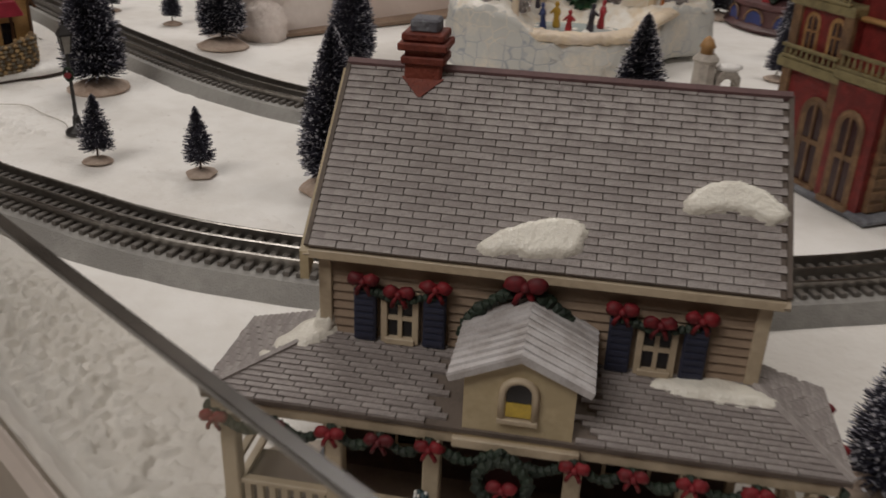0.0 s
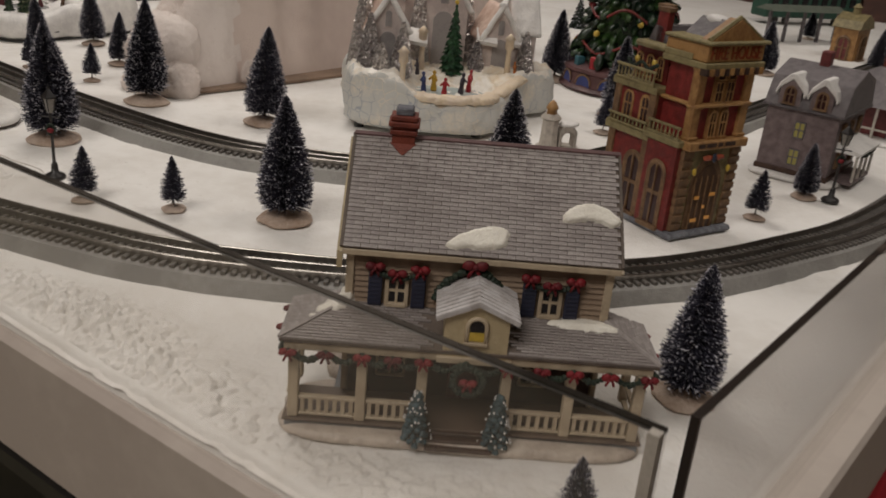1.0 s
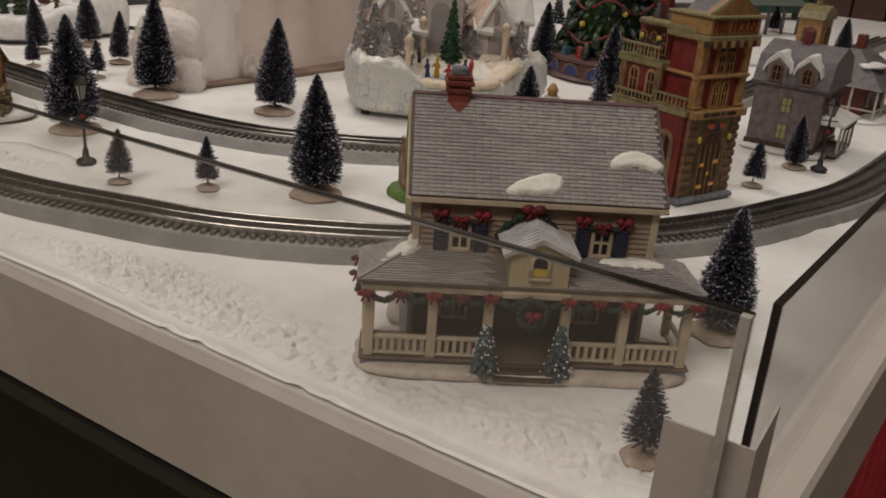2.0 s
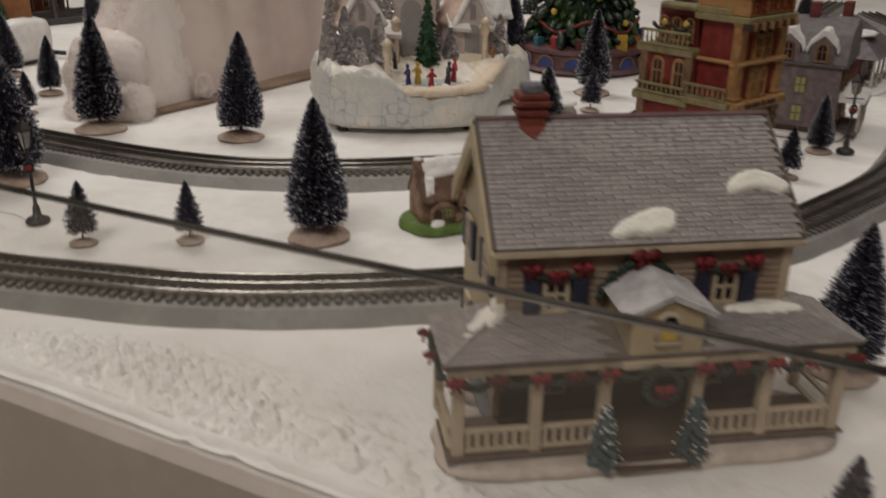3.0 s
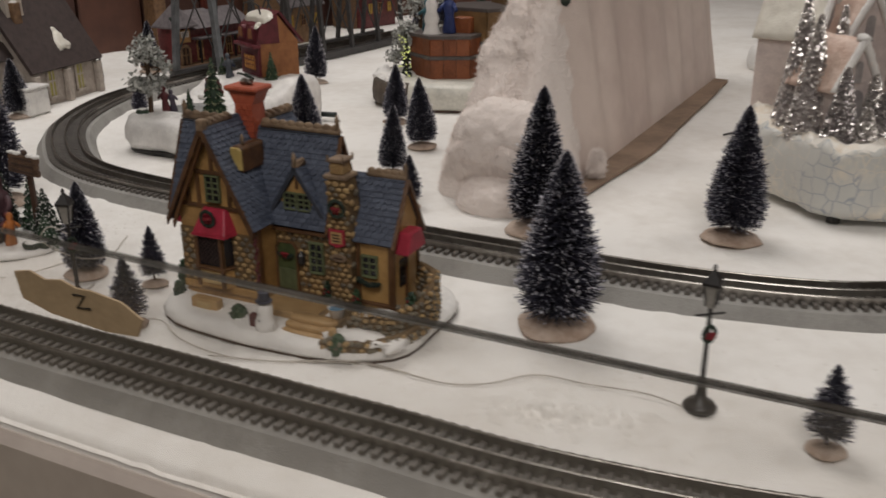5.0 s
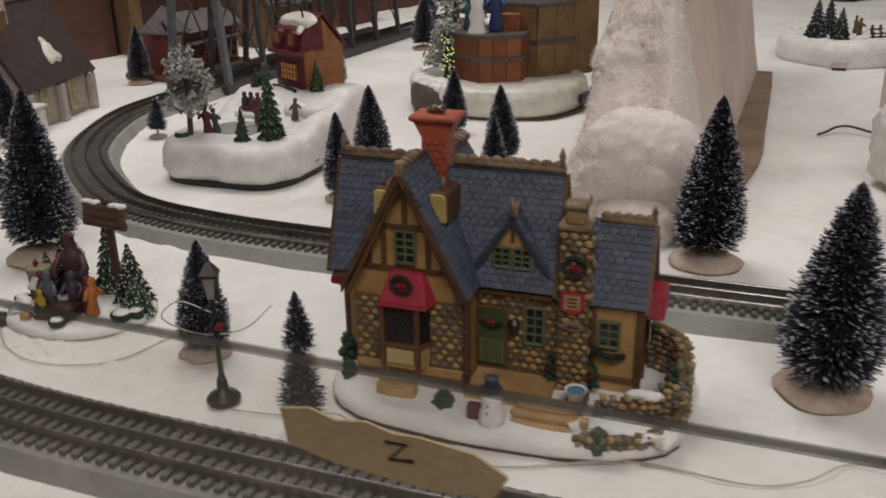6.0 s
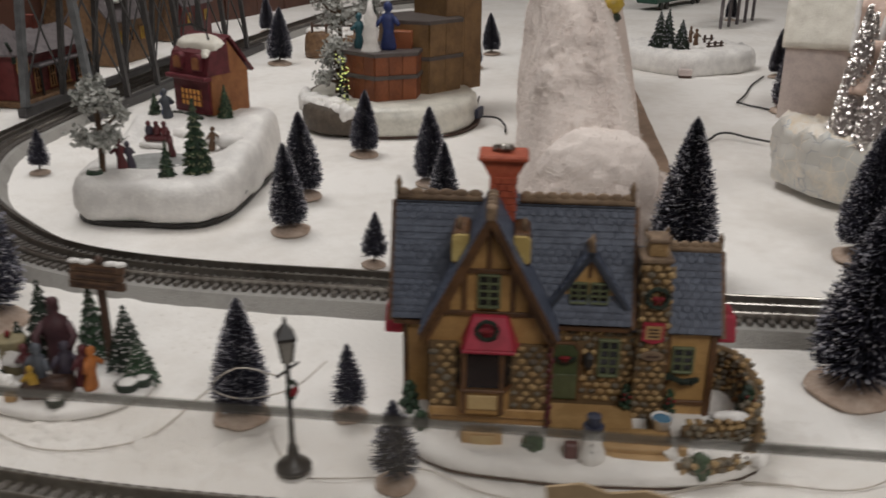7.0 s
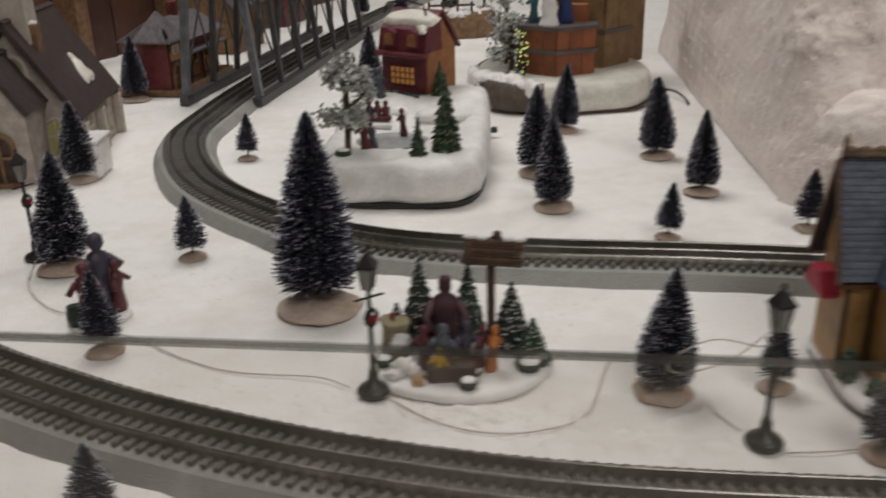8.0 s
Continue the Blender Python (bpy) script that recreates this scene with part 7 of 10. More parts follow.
# ---- snowy village music box with a skating pond ----
def cracked(name, base, line, scale):
    m = mat(name, base, (base[0] * 0.78, base[1] * 0.84, base[2] * 0.92), 0.45, 30, 0.6, 160, spread=(0.42, 0.66))
    nt = m.node_tree
    b = nt.nodes["Principled BSDF"]
    src = b.inputs["Base Color"].links[0].from_socket
    tc = [n for n in nt.nodes if n.type == "TEX_COORD"][0]
    v = nt.nodes.new("ShaderNodeTexVoronoi")
    v.feature, v.inputs["Scale"].default_value = "DISTANCE_TO_EDGE", scale
    v.inputs["Randomness"].default_value = 0.5
    r = nt.nodes.new("ShaderNodeValToRGB")
    r.color_ramp.elements[0].position, r.color_ramp.elements[1].position = 0.005, 0.045
    mx = nt.nodes.new("ShaderNodeMix")
    mx.data_type = "RGBA"
    n2 = nt.nodes.new("ShaderNodeTexNoise")
    n2.inputs["Scale"].default_value = 22
    r2 = nt.nodes.new("ShaderNodeValToRGB")
    r2.color_ramp.elements[0].position, r2.color_ramp.elements[1].position = 0.44, 0.58
    r2.color_ramp.elements[0].color, r2.color_ramp.elements[1].color = (*line, 1), (*tuple(c * 0.97 for c in base), 1)
    L = nt.links.new
    L(tc.outputs["Object"], v.inputs["Vector"])
    L(tc.outputs["Object"], n2.inputs["Vector"])
    L(v.outputs["Distance"], r.inputs["Fac"])
    L(n2.outputs["Fac"], r2.inputs["Fac"])
    L(r.outputs["Color"], mx.inputs["Factor"])
    L(r2.outputs["Color"], mx.inputs["A"])
    L(src, mx.inputs["B"])
    L(mx.outputs["Result"], b.inputs["Base Color"])
    bp = nt.nodes.new("ShaderNodeBump")
    bp.inputs["Strength"].default_value, bp.inputs["Distance"].default_value = 0.3, 0.002
    L(r.outputs["Color"], bp.inputs["Height"])
    L(bp.outputs["Normal"], b.inputs["Normal"])
    return m


ICE = cracked("frosted_stone_wall", (0.80, 0.74, 0.64), (0.38, 0.41, 0.46), 74)
WARMSNOW = mat("warm_glitter_snow", (0.80, 0.66, 0.47), (0.74, 0.62, 0.5), 0.45, 40, 0.7, 300)
PINKW = mat("pale_pink_grey_wall", (0.70, 0.61, 0.57), (0.56, 0.48, 0.46), 0.5, 70, 0.3, 300)
PINKR = mat("frosted_pink_roof", (0.76, 0.60, 0.51), (0.60, 0.42, 0.34), 0.45, 60, 0.5, 250)
GREYDOOR = mat("grey_door_niche", (0.38, 0.35, 0.34), (0.27, 0.25, 0.25), 0.5, 70)
SILVER = mat("silver_tinsel", (0.90, 0.86, 0.82), (0.46, 0.42, 0.42), 0.22, 300, metal=0.6)
SILVERC = mat("dull_silver_core", (0.46, 0.42, 0.41), (0.30, 0.27, 0.27), 0.6, 200)
PONDM = mat("pale_ice", (0.55, 0.6, 0.58), (0.45, 0.5, 0.5), 0.12, 40)
BGREEN = mat("bright_conifer_green", (0.035, 0.12, 0.045), (0.008, 0.035, 0.014), 0.55, 150)
FIGS = [mat("figure_%s" % n, c, None, 0.5, 150) for n, c in (("blue", (0.03, 0.05, 0.18)), ("red", (0.4, 0.02, 0.03)), ("yellow", (0.5, 0.3, 0.03)), ("dark", (0.05, 0.04, 0.06)), ("maroon", (0.11, 0.022, 0.026)), ("orange", (0.45, 0.15, 0.03)), ("teal", (0.04, 0.13, 0.16)), ("brown", (0.14, 0.075, 0.04)), ("slate", (0.09, 0.1, 0.12)))]


def figure(parent, x, y, z, hgt, k, name="figurine", lean=0.0, top=False):
    """A plain moulded figure of one colour."""
    m = Matrix.Translation((x, y, z)) @ pose(0, 0, 0, lean, lean * 0.6, x * 3000)
    bm = lathe(B(), [(hgt * 0.15, 0), (hgt * 0.17, hgt * 0.1), (hgt * 0.11, hgt * 0.42), (hgt * 0.15, hgt * 0.62), (hgt * 0.12, hgt * 0.74), (hgt * 0.05, hgt * 0.78), (hgt * 0.1, hgt * 0.86), (hgt * 0.09, hgt * 0.95), (hgt * 0.02, hgt)], 10, 1, 0.8, m)
    tube(bm, [m @ Vector((-hgt * 0.12, 0, hgt * 0.68)), m @ Vector((-hgt * 0.25, -hgt * 0.08, hgt * 0.5))], hgt * 0.05, 6)
    tube(bm, [m @ Vector((hgt * 0.12, 0, hgt * 0.68)), m @ Vector((hgt * 0.24, -hgt * 0.1, hgt * 0.55))], hgt * 0.05, 6)
    ob = part(name, bm, FIGS[k], parent, "small moulded figure in painted clothes", smooth=True)
    if top:
        tagged(ob, category="figurine")
    return ob


def silver_tree(parent, x, y, z, hgt, r, n=420, name="tinsel_tree", sd=1):
    rnd = random.Random(sd)
    V, F = [], []
    for i in range(n):
        t = rnd.random() ** 1.2
        q = r * (1 - t) ** 0.85 + 0.0008
        a = rnd.uniform(0, 6.283)
        c = Vector((x + q * math.cos(a), y + q * math.sin(a), z + hgt * t))
        k = rnd.uniform(0.0008, 0.0017)
        u = Vector((rnd.uniform(-1, 1), rnd.uniform(-1, 1), rnd.uniform(-1, 1))).normalized() * k
        v = u.orthogonal().normalized() * k * 0.7
        j = len(V)
        V += [c - u - v, c + u - v, c + u + v, c - u + v]
        F.append((j, j + 1, j + 2, j + 3))
    ob = pydata(name, V, F, SILVER, parent, "silver tinsel conifer")
    part("core", lathe(B(), [(r * 0.85, z), (r * 0.45, z + hgt * 0.5), (0.0006, z + hgt * 0.97)], 10, m=Matrix.Translation((x, y, 0))), SILVERC, ob)
    return ob


def bumpy_roof(q, t, material, parent, sd):
    """A thick uneven snow-crusted roof plate on four corners."""
    a, b, c, d = [Vector(p) for p in q]
    n = (b - a).cross(d - a).normalized()
    NU, NV = 16, 12
    V, F = [], []
    for j in range(NV + 1):
        for i in range(NU + 1):
            u, v = i / NU, j / NV
            p = a.lerp(b, u).lerp(d.lerp(c, u), v)
            e = min(u, 1 - u, v, 1 - v) * 8
            V.append(p + n * (t * min(1.0, 0.55 + 0.45 * e) + 0.0016 * noise.noise((p.x * 130, p.y * 130, p.z * 130 + sd)) + 0.0009 * noise.noise(p * 320)))
    k = len(V)
    for j in range(NV):
        for i in range(NU):
            w = j * (NU + 1) + i
            F.append((w, w + 1, w + NU + 2, w + NU + 1))
    rim = [i for i in range(NU + 1)] + [j * (NU + 1) + NU for j in range(1, NV + 1)] + [NV * (NU + 1) + i for i in range(NU - 1, -1, -1)] + [j * (NU + 1) for j in range(NV - 1, 0, -1)]
    for w in rim:
        V.append(V[w] - n * t)
    m = len(rim)
    for i in range(m):
        j = (i + 1) % m
        F.append((rim[j], rim[i], k + i, k + j))
    F.append(tuple(k + i for i in range(m - 1, -1, -1)))
    return pydata("hut_roof", V, F, material, parent, "", True)


def gable_hut(parent, x, y, z, w, d, eave, top, ang, wall_m, roof_m, label, snow=True):
    m = Matrix.Translation((x, y, z)) @ pose(0, 0, 0, 0, 0, ang)
    ob = part("hut", prism(B(), [(-w / 2, 0), (w / 2, 0), (w / 2, eave), (0, top), (-w / 2, eave)], -d / 2, d / 2, m), wall_m, parent, label)
    k = (top - eave) / (w / 2)
    for s in (-1, 1):
        q = [(s * (w / 2 + 0.004), -d / 2 - 0.004, eave - 0.004 * k + 0.001), (s * (w / 2 + 0.004), d / 2 + 0.004, eave - 0.004 * k + 0.001), (0, d / 2 + 0.004, top + 0.002), (0, -d / 2 - 0.004, top + 0.002)]
        q = [m @ Vector(p) for p in q]
        bumpy_roof(q if s > 0 else q[::-1], 0.004, roof_m, ob, x * 70 + s)
    part("niche", prism(B(), arch_poly(0, 0.0, w * 0.42, eave * 0.92), -d / 2 - 0.0012, -d / 2 + 0.001, m), GREYDOOR, ob)
    part("gable_window", prism(B(), arch_poly(0, eave * 1.05, w * 0.16, (top - eave) * 0.5), -d / 2 - 0.0012, -d / 2 + 0.001, m), GREYDOOR, ob)
    if snow:
        bm = B()
        for s in (-1, 1):
            pts = [m @ Vector((s * w * 0.6 * i / 12, -d / 2 - 0.002 + 0.0008 * noise.noise((i * 0.9, x * 99, s)), top + 0.0025 - w * 0.6 * i / 12 * k + 0.0008 * noise.noise((i * 0.7, y * 99, s)))) for i in range(13)]
            tube(bm, pts, 0.0036, 8)
        blob(bm, m @ Vector((0, -d / 2, top + 0.003)), (0.006, 0.006, 0.0045), 2, 0.4, 2, x * 900)
        part("snow_edge", bm, SNOWP, ob, "thick snow along the gable", smooth=True)
    return ob


def snow_village():
    h = thing("snow_village_music_box", pose(0.142, 0.946, 0.0), "white glittery snow village ornament with huts and a skating pond", "ornament", "lit village ornaments")
    corners = [(-0.121, -0.02), (-0.117, -0.06), (-0.095, -0.086), (-0.05, -0.098), (0.0, -0.1), (0.045, -0.091), (0.076, -0.055), (0.095, 0.0), (0.112, 0.03), (0.14, 0.05), (0.15, 0.085), (0.12, 0.112), (0.04, 0.12), (-0.06, 0.115), (-0.11, 0.085), (-0.126, 0.03)]
    ring = catmull([(*p, 0) for p in corners + corners[:1]], 0.0045)[:-1]
    N = len(ring)

    def sig(v):
        return 1 / (1 + math.exp(max(-30.0, min(30.0, -v))))

    def top(x, y):
        left = sig((-0.046 - x) / 0.006)
        back = sig((y + 0.004) / 0.006)
        z = 0.043 + 0.025 * left + 0.015 * back * (1 - left)
        return z + 0.005 * noise.noise((x * 40, y * 40, 1.0)) + 0.006 * noise.noise((x * 105, y * 105, 1.0)) + 0.003 * noise.noise((x * 230, y * 230, 3.0))
    V, F, VT, FT = [], [], [], []
    levels = ((0.965, 0.0), (0.99, 0.06), (1.0, 0.16), (1.006, 0.26), (1.012, 0.36), (1.014, 0.46), (1.012, 0.56), (1.01, 0.66), (1.006, 0.76), (0.998, 0.86), (0.985, 0.95), (0.94, 1.0))
    for k, f in levels:
        for p in ring:
            w = 1 + 0.016 * noise.noise((p.x * 30, p.y * 30, f * 2)) + 0.03 * noise.noise((p.x * 62, p.y * 62, f * 3.4)) + 0.016 * noise.noise((p.x * 140, p.y * 140, f * 7))
            V.append((p.x * k * w, p.y * k * w, 0.0065 + (top(p.x, p.y) - 0.0065) * f))
    for r in range(len(levels) - 1):
        for i in range(N):
            j = (i + 1) % N
            F.append((r * N + i, r * N + j, (r + 1) * N + j, (r + 1) * N + i))
    F.append(tuple(range(N - 1, -1, -1)))
    for q in range(21):
        k = 0.985 - 0.975 * q / 20
        for p in ring:
            x, y = p.x * k, p.y * k
            VT.append((x, y, top(x, y) + (0.0028 if q < 3 else 0.0014) - (0.008 if q == 0 else 0.0)))
    for r in range(20):
        for i in range(N):
            j = (i + 1) % N
            FT.append((r * N + i, r * N + j, (r + 1) * N + j, (r + 1) * N + i))
    FT.append(tuple(20 * N + i for i in range(N)))
    pydata("stone_wall", V, F, ICE, h, "cream stone wall with faint blue joints", True)
    pydata("snow_top", VT, FT, mat("cream_glitter_snow", (0.84, 0.80, 0.73), (0.74, 0.62, 0.46), 0.35, 20, 0.6, 300, spread=(0.3, 0.55)), h, "frosted white snow cover", True)
    bm = B()
    for i in range(34):
        a = math.pi * (1.02 + 0.96 * i / 33)
        blob(bm, (-0.002 + 0.056 * math.cos(a), -0.058 + 0.034 * math.sin(a), 0.0455), (0.013, 0.011, 0.0058), 2, 0.5, 2, i)
    for i in range(14):
        t = i / 13
        blob(bm, (0.066 + 0.03 * t, -0.048 + 0.062 * t, 0.0485 + 0.006 * t), (0.01, 0.01, 0.0055), 2, 0.4, 2, i)
    part("snow_rim", bm, WARMSNOW, h, "warm cream snow rim round the pond", smooth=True)
    part("pond", lathe(B(), [(0.046, 0.045), (0.046, 0.0475)], 28, 1.08, 0.62, Matrix.Translation((-0.002, -0.057, 0))), PONDM, h, "pale green ice pond")
    for x, y in ((-0.1, -0.065), (0.04, -0.075), (0.11, 0.06), (-0.08, 0.08)):
        part("foot", cone(B(), 0.006, 0.006, 0.0, 0.0085, 10, Matrix.Translation((x, y, 0))), BLACK, h)
    gable_hut(h, -0.078, -0.006, 0.066, 0.046, 0.05, 0.046, 0.083, 12, PINKW, PINKR, "pale pink-grey frosted hut")
    gable_hut(h, -0.05, 0.1, 0.064, 0.056, 0.058, 0.078, 0.128, 37, PINKW, GLITTER, "pinkish hut under a thick snow roof")
    gable_hut(h, -0.008, 0.076, 0.057, 0.062, 0.045, 0.075, 0.125, 8, PINKW, PINKR, "tall frosted pink hall")
    gable_hut(h, 0.064, 0.072, 0.057, 0.046, 0.045, 0.043, 0.08, 16, PINKW, PINKR, "pale pink-grey frosted hut")
    gable_hut(h, 0.1, 0.092, 0.057, 0.05, 0.03, 0.05, 0.09, 100, PINKW, SNOWP, "frosted pink hall with a snowy roof")
    for x0, y0, z0 in ((-0.05, 0.01, 0.096), (0.04, 0.05, 0.096), (0.08, 0.062, 0.094)):
        part("awning", sheet(B(), [(x0, y0 - 0.014, z0), (x0 + 0.026, y0 - 0.014, z0 - 0.003), (x0 + 0.026, y0 + 0.014, z0 + 0.009), (x0, y0 + 0.014, z0 + 0.012)], 0.005), SNOWP, h, "snow covered awning", bev=0.0015)
    for i, (x, y, z, hh, r) in enumerate(((-0.102, -0.01, 0.062, 0.108, 0.0185), (-0.097, 0.018, 0.062, 0.122, 0.02), (-0.093, -0.044, 0.064, 0.066, 0.015), (-0.058, -0.05, 0.06, 0.048, 0.013), (-0.078, -0.058, 0.062, 0.036, 0.012), (-0.054, -0.03, 0.062, 0.06, 0.012), (0.104, 0.046, 0.054, 0.055, 0.013), (0.04, 0.034, 0.055, 0.04, 0.011), (0.026, 0.09, 0.056, 0.12, 0.017), (-0.036, 0.05, 0.056, 0.115, 0.015))):
        silver_tree(h, x, y, z, hh, r, 2600, sd=i + 3)
    tuft_tree(h, 0.009, 0.016, 0.056, 0.084, 0.0175, BGREEN, "green_tree", 420, "bright green tiered conifer with a gold star", 3)
    part("star", blob(B(), (0.009, 0.016, 0.143), (0.003, 0.002, 0.003), 1, 0.4, 3), LITYEL, h)
    for i, (x, y, k, hh) in enumerate(((-0.026, -0.068, 0, 0.025), (-0.014, -0.056, 2, 0.025), (-0.002, -0.074, 1, 0.021), (0.018, -0.064, 3, 0.026), (0.028, -0.048, 1, 0.027), (0.09, 0.02, 5, 0.018), (-0.034, -0.02, 3, 0.02))):
        figure(h, x, y, 0.0475 if y < -0.04 else 0.058, hh, k, "skater", 4)
    for x, y, z in ((-0.052, -0.088, 0.05), (0.08, 0.022, 0.056), (-0.03, 0.006, 0.06)):
        part("lamp_post", lathe(B(), [(0.0042, z), (0.0034, z + 0.018), (0.0032, z + 0.032), (0.0055, z + 0.035), (0.0052, z + 0.045), (0.0075, z + 0.046), (0.001, z + 0.053)], 8, m=Matrix.Translation((x, y, 0))), WARMSNOW, h, "cream moulded lamp post", smooth=True)


snow_village()


# ---- Christmas tree music box ----
def tree_music_box():
    h = thing("christmas_tree_music_box", pose(0.436, 1.228, 0.0, 0, 0, 25) @ Matrix.Scale(1.1, 4), "big decorated green tree on a round plum base with blue arches", "ornament", "lit village ornaments")
    PLUM = mat("plum_brown_base", (0.13, 0.06, 0.06), (0.08, 0.04, 0.04), 0.5, 60, 0.3, 300)
    BLUEA = mat("blue_niche", (0.03, 0.05, 0.22), None, 0.4, 80)
    part("base", lathe(B(), [(0.088, 0.0), (0.092, 0.004), (0.086, 0.008), (0.083, 0.024), (0.087, 0.027), (0.086, 0.031), (0.07, 0.036)], 40), PLUM, h, smooth=False, bev=0.0)
    for i in range(14):
        a = 2 * math.pi * i / 14
        m = pose(0, 0, 0, 0, 0, math.degrees(a))
        n = part("niche", prism(B(), arch_poly(0, 0.0085, 0.024, 0.014), -0.0855, -0.0825, m), BLUEA, h, "dark blue arched niche")
        pts = [m @ Vector((x, -0.0857, z)) for x, z in arch_poly(0, 0.0085, 0.026, 0.016)[2:]]
        part("niche_rim", tube(B(), pts, 0.0013, 5), FSTONE, n)
    for i in range(15):
        a = 2 * math.pi * i / 15 + 0.1
        s = random.uniform(0.009, 0.015)
        c = (0.074 * math.cos(a), 0.074 * math.sin(a))
        part("present", box(B(), -s / 2, s / 2, -s / 2, s / 2, 0.031, 0.034 + s * random.uniform(0.8, 1.6), Matrix.Translation((c[0], c[1], 0)) @ pose(0, 0, 0, 0, 0, i * 37)), FIGS[(i * 3 + 1) % 8], h, "small painted wrapped present", bev=0.001)
    RIB = mat("red_gold_ribbon", (0.22, 0.02, 0.02), (0.13, 0.02, 0.015), 0.5, 100)
    CLUMP = mat("glossy_tree_green", (0.05, 0.115, 0.025), (0.006, 0.017, 0.008), 0.32, 34, 0.5, 300, spread=(0.42, 0.66))
    V = B()
    for k in range(17):
        z = 0.045 + k * 0.0152
        R = 0.07 * (1 - k / 19.5)
        n = max(7, int(30 * (1 - k / 20)))
        for i in range(n):
            a = 2 * math.pi * (i + 0.5 * (k % 2)) / n
            rr = R * random.uniform(0.88, 1.08)
            m = Matrix.Translation((rr * math.cos(a), rr * math.sin(a), z)) @ pose(0, 0, 0, random.uniform(-35, 35), random.uniform(5, 60), math.degrees(a) + random.uniform(-25, 25)) @ Matrix.Scale(random.uniform(0.65, 1.25), 4)
            made = bmesh.ops.create_icosphere(V, subdivisions=2, radius=1)
            for v in made["verts"]:
                q = 1 + 0.35 * noise.noise(v.co * 2.3 + Vector((k, i, 0)))
                v.co = m @ Vector((v.co.x * 0.0125 * q, v.co.y * 0.006 * q, v.co.z * 0.0055 * q))
    lathe(V, [(0.062, 0.04), (0.05, 0.12), (0.02, 0.25), (0.002, 0.315)], 16)
    part("foliage", V, CLUMP, h, "layered glossy green boughs", smooth=True)
    for k in range(5):
        z = 0.062 + k * 0.045
        R = 0.072 * (1 - k / 6.2)
        pts = [(R * math.cos(a) * 1.02, R * math.sin(a) * 1.02, z + 0.008 * math.sin(a * 5 + k)) for a in [2 * math.pi * i / 60 for i in range(61)]]
        part("ribbon", tube(B(), pts, 0.0019, 6), RIB, h, "red ribbon garland", smooth=True)
    for i in range(34):
        t = (i + 0.5) / 34
        a = i * 2.399
        R = 0.076 * (1 - t * 0.85)
        part("bauble", blob(B(), (R * math.cos(a), R * math.sin(a), 0.05 + 0.22 * t), (0.0045, 0.0045, 0.0045), 2, 0.05, 1), LITYEL if i % 3 else REDBOW, h, "painted bauble", smooth=True)


tree_music_box()


